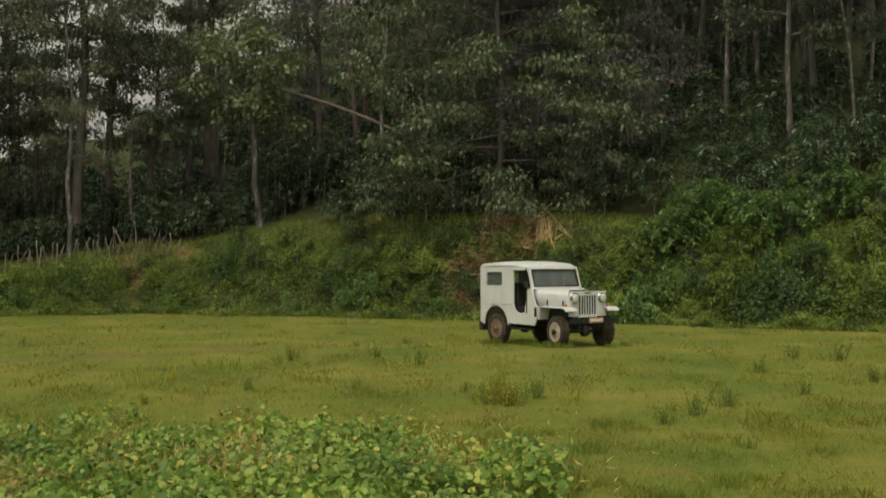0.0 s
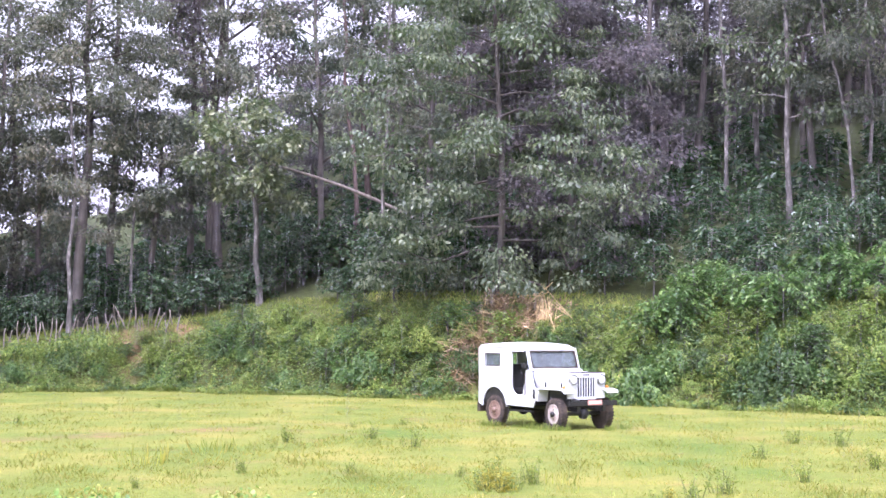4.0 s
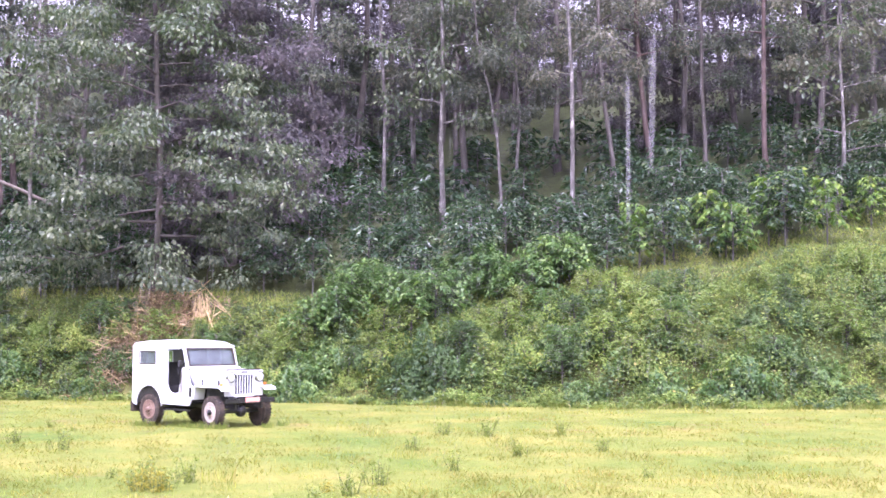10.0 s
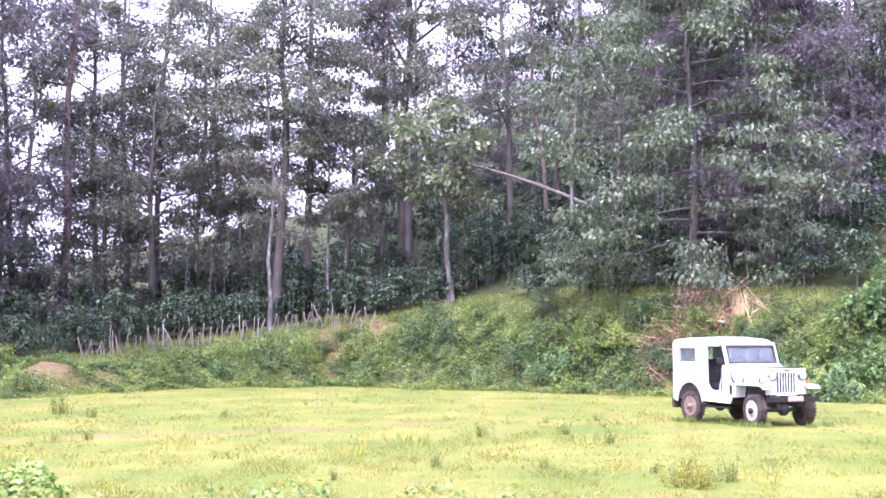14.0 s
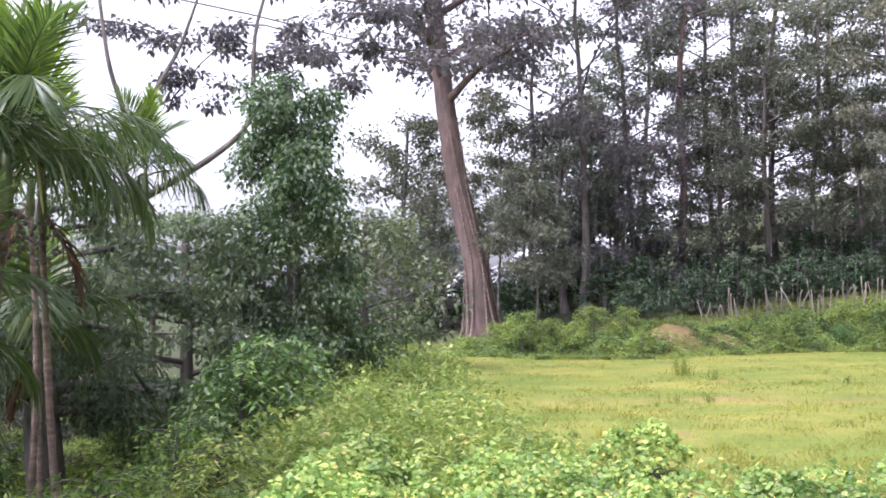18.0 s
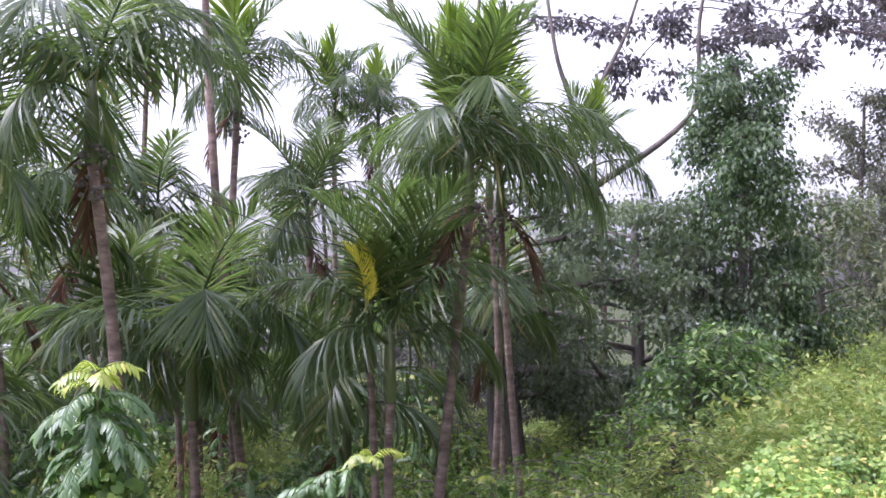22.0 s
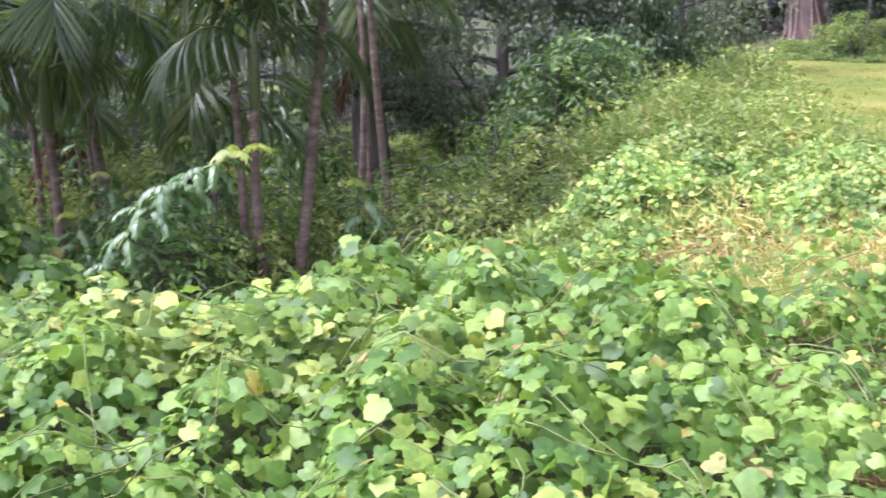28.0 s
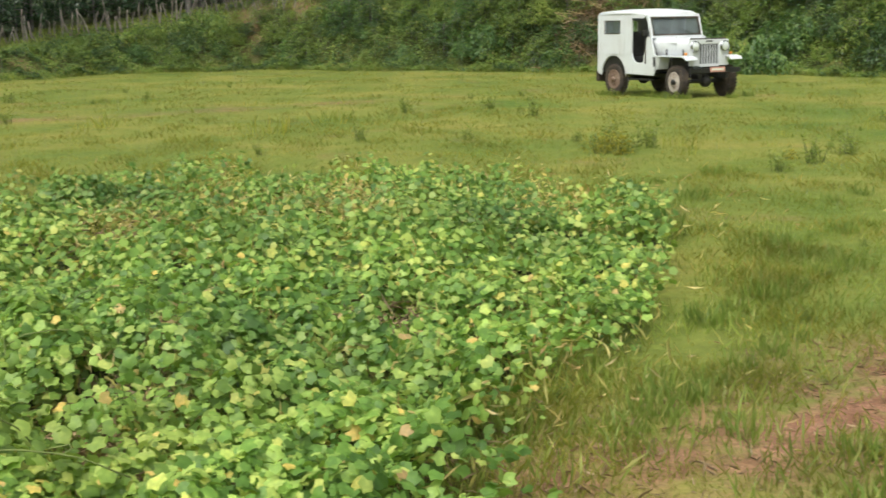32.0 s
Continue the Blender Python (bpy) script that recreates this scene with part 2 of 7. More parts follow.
M["yellow_leaf"] = leaf_material("yellow_leaf", [(0, (0.55, 0.6, 0.05)), (1, (0.75, 0.74, 0.09))], 0.35, 0.45, (0.8, 0.8, 0.08))
M["lip_leaf"] = leaf_material("lip_leaf", [(0, (0.055, 0.126, 0.036)), (0.6, (0.11, 0.221, 0.056)), (1, (0.22, 0.357, 0.088))], 0.36, 0.32, (0.18, 0.38, 0.06), 0.4)
M["straw"] = leaf_material("straw", [(0, (0.34, 0.36, 0.1)), (0.5, (0.52, 0.54, 0.17)), (0.85, (0.68, 0.66, 0.3)), (1, (0.42, 0.3, 0.14))], 0.6, 0.3, (0.6, 0.58, 0.12))
M["yellow_weed"] = leaf_material("yellow_weed", [(0, (0.3, 0.33, 0.04)), (1, (0.55, 0.5, 0.06))], 0.5, 0.35, (0.6, 0.6, 0.08))
M["bark"] = bark_material("bark", [(0.3, (0.07, 0.06, 0.055)), (0.7, (0.18, 0.155, 0.14))])
M["pale_bark"] = bark_material("pale_bark", [(0.36, (0.085, 0.078, 0.072)), (0.52, (0.15, 0.135, 0.125)), (0.66, (0.4, 0.37, 0.35))], 4.0, (1, 1, 0.5))
M["red_bark"] = bark_material("red_bark", [(0.3, (0.08, 0.055, 0.05)), (0.7, (0.19, 0.13, 0.115))])
M["palm_bark"] = bark_material("palm_bark", [(0.35, (0.1, 0.072, 0.058)), (0.6, (0.23, 0.165, 0.135)), (0.8, (0.48, 0.42, 0.37))], 4.0, (1, 1, 3.0))
M["palm_green"] = bark_material("palm_green", [(0.3, (0.06, 0.08, 0.03)), (0.7, (0.13, 0.16, 0.06))], 3.0, (1, 1, 0.4), 0.45)
M["dry_stem"] = leaf_material("dry_stem", [(0, (0.17, 0.13, 0.07)), (0.6, (0.36, 0.28, 0.15)), (1, (0.52, 0.44, 0.24))], 0.7, 0.2, (0.4, 0.32, 0.14))
M["stem"] = bark_material("stem", [(0.3, (0.1, 0.14, 0.04)), (0.7, (0.22, 0.26, 0.08))], 8.0)
M["dry_wood"] = bark_material("dry_wood", [(0.3, (0.4, 0.28, 0.13)), (0.7, (0.72, 0.55, 0.28))], 8.0)
M["grey_wood"] = bark_material("grey_wood", [(0.3, (0.15, 0.125, 0.105)), (0.7, (0.38, 0.33, 0.28))], 8.0)


def ground_build(nt, b):
    a = nt.nodes.new("ShaderNodeVertexColor")
    a.layer_name = "cover"
    sep = nt.nodes.new("ShaderNodeSeparateColor")
    nt.links.new(a.outputs[0], sep.inputs[0])
    lawn = ramp(nt, noise_out(nt, 0.35, 5, 0.65), [(0.3, (0.105, 0.165, 0.03)), (0.48, (0.175, 0.205, 0.042)), (0.66, (0.265, 0.25, 0.062))])
    fine = ramp(nt, noise_out(nt, 9, 5, 0.7), [(0.25, (0.7, 0.7, 0.66)), (0.75, (1.2, 1.17, 1.1))])
    lawn = mixed(nt, 1.0, lawn, fine, "MULTIPLY")
    soil = ramp(nt, noise_out(nt, 5, 6, 0.7), [(0.3, (0.18, 0.085, 0.05)), (0.7, (0.42, 0.235, 0.155))])
    soil = mixed(nt, 1.0, soil, ramp(nt, noise_out(nt, 45, 4, 0.7), [(0.3, (0.5, 0.5, 0.5)), (0.7, (1.35, 1.3, 1.25))]), 'MULTIPLY')
    bare = ramp(nt, noise_out(nt, 0.55, 4, 0.6), [(0.59, (0, 0, 0)), (0.72, (0.42, 0.42, 0.42))])
    lawn = mixed(nt, bare, lawn, soil)
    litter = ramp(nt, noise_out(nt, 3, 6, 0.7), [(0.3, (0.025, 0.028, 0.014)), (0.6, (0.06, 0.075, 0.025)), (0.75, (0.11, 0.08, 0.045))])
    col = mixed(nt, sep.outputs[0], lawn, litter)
    broken = ramp(nt, noise_out(nt, 2.6, 5, 0.65), [(0.36, (0.12, 0.12, 0.12)), (0.56, (1, 1, 1))])
    col = mixed(nt, mixed(nt, 1.0, sep.outputs[1], broken, 'MULTIPLY'), col, soil)
    nt.links.new(col, b.inputs["Base Color"])
    bump(nt, b, noise_out(nt, 14, 5), 0.8, 0.05)


M["ground"] = material("ground", ground_build, 0.9, 0, 0.2)


# ---- small builders ----


def part(name, bm, mat, parent=None, label=""):
    """A bmesh or mesh as one object under a thing."""
    if isinstance(bm, bmesh.types.BMesh):
        me = bpy.data.meshes.new(name)
        bm.to_mesh(me)
        bm.free()
    else:
        me = bm
    me.name = name
    me.materials.clear()
    me.materials.append(mat)
    ob = new(name, me)
    ob.parent = parent
    return tagged(ob, label)


def thing(name, m, label, category, group="", kind=""):
    e = new(name)
    e.empty_display_size = 0.2
    e.matrix_basis = m
    return tagged(e, label, category, group, kind)


def raw_mesh(name, verts, sizes, loops, smooth=True):
    me = bpy.data.meshes.new(name)
    verts, loops, sizes = np.asarray(verts, np.float32), np.asarray(loops, np.int32), np.asarray(sizes, np.int32)
    me.vertices.add(len(verts))
    me.vertices.foreach_set("co", verts.ravel())
    me.loops.add(len(loops))
    me.loops.foreach_set("vertex_index", loops)
    me.polygons.add(len(sizes))
    me.polygons.foreach_set("loop_start", np.concatenate([[0], np.cumsum(sizes)[:-1]]).astype(np.int32))
    me.polygons.foreach_set("use_smooth", np.full(len(sizes), smooth))
    me.update(calc_edges=True)
    return me


LEAF = (np.array([(0, 0, 0), (0.27, 0.45, 0.07), (0, 1, -0.08), (-0.27, 0.45, 0.07)]), [(0, 1, 2), (0, 2, 3)])
NEEDLE = (np.array([(-0.12, 0, 0), (0.3, 0.5, 0.03), (-0.05, 1, -0.05)]), [(0, 1, 2)])
BLADE = (np.array([(-0.5, 0, 0), (0.5, 0, 0), (0.3, 0.6, 0.0), (0.0, 1.0, -0.12)]), [(0, 1, 2), (0, 2, 3)])
def lobed_leaf():
    """A broad leaf with five shallow lobes, notched where the stalk meets it."""
    half = [(-90, 0.2, 0.03), (-64, 0.54, -0.02), (-38, 0.6, -0.08), (-10, 0.535, 0.02), (18, 0.6, -0.09), (55, 0.52, 0.02), (90, 0.66, -0.14)]
    ring = half + [(180 - a, r, z) for a, r, z in half[-2:0:-1]]
    v = [(0, 0.4, 0.06)] + [(r * math.cos(radians(a)), 0.4 + r * math.sin(radians(a)), z) for a, r, z in ring]
    return np.array(v), [(0, i + 1, (i + 1) % len(ring) + 1) for i in range(len(ring))]


LOBED = lobed_leaf()
def small_lobed():
    half = [(-90, 0.24, 0.03), (-50, 0.57, -0.05), (-14, 0.5, 0.01), (20, 0.59, -0.08), (57, 0.49, 0.01), (90, 0.63, -0.12)]
    ring = half + [(180 - a, r, z) for a, r, z in half[-2:0:-1]]
    v = [(0, 0.4, 0.06)] + [(r * math.cos(radians(a)), 0.4 + r * math.sin(radians(a)), z) for a, r, z in ring]
    return np.array(v), [(0, i + 1, (i + 1) % len(ring) + 1) for i in range(len(ring))]


SMALL_LOBED = small_lobed()
KITE5 = (np.array([(0, 0, 0.02), (0.52, 0.3, -0.05), (0.27, 0.95, -0.1), (-0.27, 0.95, -0.1), (-0.52, 0.3, -0.05)]), [(0, 1, 2), (0, 2, 3), (0, 3, 4)])
PENTA = (np.array([(0, 0, 0), (0.5, 0.2, -0.05), (0.36, 0.75, -0.04), (0, 1, -0.12), (-0.36, 0.75, -0.04), (-0.5, 0.2, -0.05), (0, 0.45, 0.06)]),
         [(6, 0, 1), (6, 1, 2), (6, 2, 3), (6, 3, 4), (6, 4, 5), (6, 5, 0)])


def leaf_mesh(name, P, along, up, length, width=None, shape=LEAF, soft=True):
    """Many leaves in one mesh: place, way, face and size of each."""
    P, along, up = np.asarray(P, float), np.asarray(along, float), np.asarray(up, float)
    n = len(P)
    length = np.broadcast_to(length, n)
    width = length if width is None else np.broadcast_to(width, n)
    along = along / (np.linalg.norm(along, axis=1, keepdims=True) + 1e-9)
    side = np.cross(along, up)
    side /= np.linalg.norm(side, axis=1, keepdims=True) + 1e-9
    face = np.cross(side, along)
    T, F = shape
    V = (P[:, None] + side[:, None] * (T[None, :, 0, None] * width[:, None, None]) + along[:, None] * (T[None, :, 1, None] * length[:, None, None])
         + face[:, None] * (T[None, :, 2, None] * length[:, None, None])).reshape(-1, 3)
    F = np.array(F)
    L = (F[None] + (np.arange(n) * len(T))[:, None, None]).ravel()
    me = raw_mesh(name, V, np.full(n * len(F), F.shape[1]), L, soft)
    if len(T) > 8:
        # how far each point of a broad leaf lies from its middle
        rim = np.linalg.norm(T[:, :2] - np.array([0, 0.3]), axis=1)
        me.attributes.new("rim", "FLOAT", "POINT").data.foreach_set("value", np.tile(rim, n).astype(np.float32))
    return me


def tubes(name, runs, sides=6, thin=None):
    """Tapered limbs: runs of (points, radii)."""
    V, S, L, k = [], [], [], 0
    full = sides
    for q0, (pts, rad) in enumerate(runs):
        sides = thin if thin and q0 else full
        pts = np.asarray(pts, float)
        n = len(pts)
        d = np.gradient(pts, axis=0)
        d /= np.linalg.norm(d, axis=1, keepdims=True) + 1e-9
        ref = np.where(np.abs(d[:, 2:3]) > 0.8, np.array([[1.0, 0, 0]]), np.array([[0, 0, 1.0]]))
        a = np.cross(d, ref)
        a /= np.linalg.norm(a, axis=1, keepdims=True) + 1e-9
        b = np.cross(d, a)
        th = np.arange(sides) / sides * 2 * np.pi
        ring = pts[:, None] + np.asarray(rad, float)[:, None, None] * (np.cos(th)[None, :, None] * a[:, None] + np.sin(th)[None, :, None] * b[:, None])
        V.append(ring.reshape(-1, 3))
        for i in range(n - 1):
            for j in range(sides):
                q = (j + 1) % sides
                L += [k + i * sides + j, k + i * sides + q, k + (i + 1) * sides + q, k + (i + 1) * sides + j]
                S.append(4)
        L += [k + (n - 1) * sides + j for j in range(sides)]
        S.append(sides)
        k += n * sides
    return raw_mesh(name, np.concatenate(V), S, L)


def unit(v):
    v = np.asarray(v, float)
    return v / (np.linalg.norm(v, axis=-1, keepdims=True) + 1e-9)


# ---- the lie of the land ----
FOOT = np.array([(-180, 45), (-70, 40), (-38, 35.0), (-32, 33.7), (-24, 33.2), (-16, 34.5), (-10, 36.8), (0.7, 40), (6, 42.5), (10, 44), (14, 47), (20.5, 45.5), (27, 40.5), (33, 39.5), (40, 44), (180, 45)])
CREST = np.array([(-180, 52, 3), (-70, 46, 5), (-38, 42, 5.6), (-34, 40, 4.6), (-24, 38, 3.5), (-16, 38, 3.0), (-8, 39.5, 2.95), (1, 43, 3.2), (8, 47, 3.0), (16, 50, 2.2),
                  (22, 48.5, 1.4), (27, 45, 1.0), (33, 43, 0.6), (40, 47, 0.3), (180, 52, 1)])
RISE = np.array([(-180, 0.2), (-60, 0.33), (-14, 0.36), (3, 0.36), (8, 0.28), (14, 0.2), (27, 0.12), (34, 0.05), (42, 0.0), (180, 0.1)])


def smooth(e0, e1, x):
    t = np.clip((x - e0) / (e1 - e0), 0, 1)
    return t * t * (3 - 2 * t)


def waves(x, y, size, seed):
    r = np.random.RandomState(seed)
    out = 0
    for k in range(6):
        a, p, f = r.uniform(0, 6.28), r.uniform(0, 6.28), r.uniform(0.6, 1.7) / size
        out = out + np.sin((x * np.cos(a) + y * np.sin(a)) * f * 6.28 + p)
    return out / 3.5


def lip(x, y):
    """Metres beyond the lip that runs from near the eye to the giant tree."""
    return -(x + 8.5) * 0.777 - (y - 8) * 0.629 + 0.8 * (1 - smooth(10, 20, np.hypot(x, y)))


def edge_drop(x, y):
    """How far a place lies beyond the lip of the field, on the palm grove's side."""
    az = np.degrees(np.arctan2(-x, y))
    s = lip(x, y)
    s = np.minimum(s, np.hypot(x, y) - 6.1) + 0.25 * waves(x, y, 3.0, 5)
    return s * smooth(36, 42, az) + -3 * (1 - smooth(36, 42, az)) - 8 * smooth(120, 150, az)


def land(x, y):
    x, y = np.asarray(x, float), np.asarray(y, float)
    az, r = np.degrees(np.arctan2(-x, y)), np.hypot(x, y)
    foot = np.interp(az, FOOT[:, 0], FOOT[:, 1]) + 0.5 * waves(x, y, 7, 3)
    cr, cz = np.interp(az, CREST[:, 0], CREST[:, 1]), np.interp(az, CREST[:, 0], CREST[:, 2])
    rise = np.interp(az, RISE[:, 0], RISE[:, 1])
    t = np.clip((r - foot) / np.maximum(cr - foot, 1), 0, 1)
    z = cz * np.clip(1.25 * t - 0.25 * t * t, 0, 1) * smooth(0, 0.25, t) ** 0.5
    over = np.maximum(r - cr, 0)
    z = z + rise * np.minimum(over, 60) + 0.25 * rise * np.clip(over - 60, 0, 200)
    z = z + 0.12 * waves(x, y, 5, 7) * smooth(0, 3, r - foot) + 0.025 * waves(x, y, 4, 11)
    z = z + 0.55 * np.exp(-((x + 19.3) ** 2 + (y - 38.2) ** 2) / 1.2 ** 2)
    s = edge_drop(x, y)
    w = smooth(36, 43, az) * (1 - smooth(120, 150, az))
    low = -1.75 * smooth(-0.6, 3.6, s) - 0.012 * np.clip(s - 4, 0, 60)
    return z * (1 - w) + (low + 0.05 * waves(x, y, 4, 12)) * w


def H(x, y):
    return float(land(x, y))


rings = np.concatenate([[0.5, 1.5, 2.4], np.arange(3, 16, 0.4), np.arange(16, 30, 0.45), np.arange(30, 60, 0.9), np.geomspace(60, 3000, 30)])
angs = np.radians(np.concatenate([np.arange(-180, -44, 6), np.arange(-44, 88, 0.9), np.arange(88, 180, 6)]))
RR, AA = np.meshgrid(rings, angs, indexing="ij")
gx, gy = -np.sin(AA) * RR, np.cos(AA) * RR
gz = land(gx, gy)
na = len(angs)
quads = [(i * na + j, i * na + (j + 1) % na, (i + 1) * na + (j + 1) % na, (i + 1) * na + j) for i in range(len(rings) - 1) for j in range(na)]
gv = np.concatenate([np.stack([gx, gy, gz], -1).reshape(-1, 3), [(0, 0, H(0, 0.01))]])
sizes = [4] * len(quads) + [3] * na
loops = [k for q in quads for k in q] + [k for j in range(na) for k in (len(gv) - 1, (j + 1) % na, j)]
ground_mesh = raw_mesh("ground", gv, sizes, loops)
ground_mesh.flip_normals()
ga, gr = np.degrees(AA), RR
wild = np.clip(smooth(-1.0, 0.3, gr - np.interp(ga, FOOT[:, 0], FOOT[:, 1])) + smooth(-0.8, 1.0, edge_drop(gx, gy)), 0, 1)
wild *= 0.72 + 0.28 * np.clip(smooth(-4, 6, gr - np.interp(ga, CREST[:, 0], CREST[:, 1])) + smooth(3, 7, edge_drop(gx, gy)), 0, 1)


def spot(x0, y0, rad):
    return np.exp(-((gx - x0) ** 2 + (gy - y0) ** 2) / rad ** 2)


bare = sum(spot(*q) for q in BARE)
rut = np.interp(ga, [2, 5, 14, 22, 32, 36], [30, 27, 24.5, 23.5, 23, 22])
bare = bare + 0.9 * np.exp(-((gr - rut) / 0.45) ** 2) * smooth(3, 7, ga) * (1 - smooth(30, 34, ga)) * (0.6 + 0.5 * waves(gx, gy, 3, 51))
cover = ground_mesh.color_attributes.new("cover", "FLOAT_COLOR", "POINT")
flat = np.zeros((len(gv), 4), np.float32)
flat[:-1, 0], flat[:-1, 1], flat[:, 3] = wild.ravel(), np.clip(bare, 0, 1).ravel(), 1
cover.data.foreach_set("color", flat.ravel())
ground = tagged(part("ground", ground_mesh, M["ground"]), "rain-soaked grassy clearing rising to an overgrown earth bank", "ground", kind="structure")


# ---- wooded hillside added beyond the trees, rain haze put into its colour ----


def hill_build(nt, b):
    # pale grey-violet is the haze, painted as base colour
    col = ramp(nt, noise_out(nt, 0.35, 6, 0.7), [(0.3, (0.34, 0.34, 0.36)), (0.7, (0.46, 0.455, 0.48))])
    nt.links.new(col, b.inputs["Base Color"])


M["hazed_hill"] = material("hazed_hill", hill_build, 1.0, 0, 0.0)
ha = np.linspace(-60, 100, 321)
hx_, hy_ = -np.sin(np.radians(ha)) * 104, np.cos(np.radians(ha)) * 104
hb = land(hx_, hy_)
ht = hb + np.interp(ha, [-60, -10, 4, 16, 36, 46, 100], [9, 9, 7, 4, 2, 0, 0]) + 1.2 * waves(hx_, hy_, 9, 61) + 0.8 * waves(hx_, hy_, 2.2, 62)
hv = np.concatenate([np.stack([hx_, hy_, hb - 2], 1), np.stack([hx_ * 1.02, hy_ * 1.02, ht], 1), np.stack([hx_ * 1.25, hy_ * 1.25, hb - 2], 1)])
nh = len(ha)
hq = [(k * nh + i, k * nh + i + 1, (k + 1) * nh + i + 1, (k + 1) * nh + i) for k in (0, 1) for i in range(nh - 1)]
tagged(part("backdrop", raw_mesh("backdrop", hv, [4] * len(hq), [q for f in hq for q in f]), M["hazed_hill"]), "added distant wooded hillside with rain haze in its pale colour", "hillside", kind="structure")
# ---- the jeep ----


def paint_build(colour, dirt):
    def build(nt, b):
        co = nt.nodes.new("ShaderNodeTexCoord")
        n = noise_out(nt, 2.5, 5, 0.65)
        col = mixed(nt, ramp(nt, n, [(0.5, (0, 0, 0)), (0.8, (0.35, 0.35, 0.35))]), colour, dirt)
        nt.links.new(col, b.inputs["Base Color"])
        bump(nt, b, noise_out(nt, 3.0, 2), 0.06, 0.02)
    return build


def plain_build(a, c, scale=12):
    def build(nt, b):
        nt.links.new(ramp(nt, noise_out(nt, scale, 5, 0.65), [(0.35, a), (0.65, c)]), b.inputs["Base Color"])
    return build


M["white_paint"] = material("white_paint", paint_build((0.68, 0.69, 0.72), (0.45, 0.4, 0.36)), 0.32, 0, 0.5)
M["black_paint"] = material("black_paint", plain_build((0.012, 0.012, 0.013), (0.03, 0.028, 0.026)), 0.5)
M["rubber"] = material("rubber", plain_build((0.02, 0.018, 0.016), (0.09, 0.065, 0.05), 7), 0.85)
M["muddy_rim"] = material("muddy_rim", plain_build((0.15, 0.085, 0.06), (0.27, 0.19, 0.15), 9), 0.75)
M["pale_rim"] = material("pale_rim", plain_build((0.3, 0.22, 0.18), (0.6, 0.54, 0.5), 9), 0.6)
M["radiator_core"] = material("radiator_core", plain_build((0.004, 0.004, 0.005), (0.01, 0.009, 0.009)), 1.0, 0, 0.05)
M["chrome"] = material("chrome", plain_build((0.3, 0.3, 0.31), (0.45, 0.45, 0.46)), 0.25, 1.0)
M["seat_vinyl"] = material("seat_vinyl", plain_build((0.02, 0.02, 0.022), (0.045, 0.042, 0.04)), 0.55)
M["red_plate"] = material("red_plate", plain_build((0.6, 0.28, 0.23), (0.66, 0.36, 0.3)), 0.5)
M["pale_mark"] = material("pale_mark", plain_build((0.75, 0.72, 0.66), (0.8, 0.78, 0.72)), 0.5)
M["amber"] = material("amber", plain_build((0.55, 0.2, 0.03), (0.65, 0.28, 0.05)), 0.3)


def glass_build(nt, b):
    b.inputs["Base Color"].default_value = (0.35, 0.4, 0.42, 1)
    b.inputs["Transmission Weight"].default_value = 0.75
    b.inputs["IOR"].default_value = 1.45
    bump(nt, b, noise_out(nt, 60, 3), 0.15, 0.003)


M["glass"] = material("glass", glass_build, 0.12, 0, 0.6)


def lens_build(nt, b):
    b.inputs["Base Color"].default_value = (0.85, 0.87, 0.9, 1)
    bump(nt, b, noise_out(nt, 40, 2), 0.3, 0.01)


M["lamp_lens"] = material("lamp_lens", lens_build, 0.08, 0.3, 0.8)


def prism(bm, outline, y0, y1):
    """An outline in x and z, drawn out from y0 to y1."""
    a = [bm.verts.new((x, y0, z)) for x, z in outline]
    b = [bm.verts.new((x, y1, z)) for x, z in outline]
    bm.faces.new(a)
    bm.faces.new(b[::-1])
    for i in range(len(a)):
        j = (i + 1) % len(a)
        bm.faces.new((a[i], b[i], b[j], a[j]))


def box(bm, x0, x1, y0, y1, z0, z1):
    prism(bm, [(x0, z0), (x1, z0), (x1, z1), (x0, z1)], y0, y1)


def finish(bm, bevel=0.008, segments=2):
    bmesh.ops.recalc_face_normals(bm, faces=bm.faces)
    if bevel:
        es = [e for e in bm.edges if len(e.link_faces) == 2 and e.calc_face_angle(0) > 0.6]
        bmesh.ops.bevel(bm, geom=es, offset=bevel, segments=segments, affect="EDGES", clamp_overlap=True)
    return bm


def loft(bm, sections, caps=True):
    rows = [[bm.verts.new(p) for p in s] for s in sections]
    for a, b in zip(rows, rows[1:]):
        for i in range(len(a)):
            j = (i + 1) % len(a)
            bm.faces.new((a[i], a[j], b[j], b[i]))
    if caps:
        bm.faces.new(rows[0][::-1])
        bm.faces.new(rows[-1])
    for f in bm.faces:
        f.smooth = True


def ringed(bm, profile, n=32, axis="y"):
    """A turned shape: profile of (along the axis, radius)."""
    rows = []
    for y, r in profile:
        rows.append([bm.verts.new((r * math.cos(2 * math.pi * k / n), y, r * math.sin(2 * math.pi * k / n))) for k in range(n)])
    for a, b in zip(rows, rows[1:]):
        for i in range(n):
            j = (i + 1) % n
            f = bm.faces.new((a[i], a[j], b[j], b[i]))
            f.smooth = True
    bm.faces.new(rows[0])
    bm.faces.new(rows[-1][::-1])


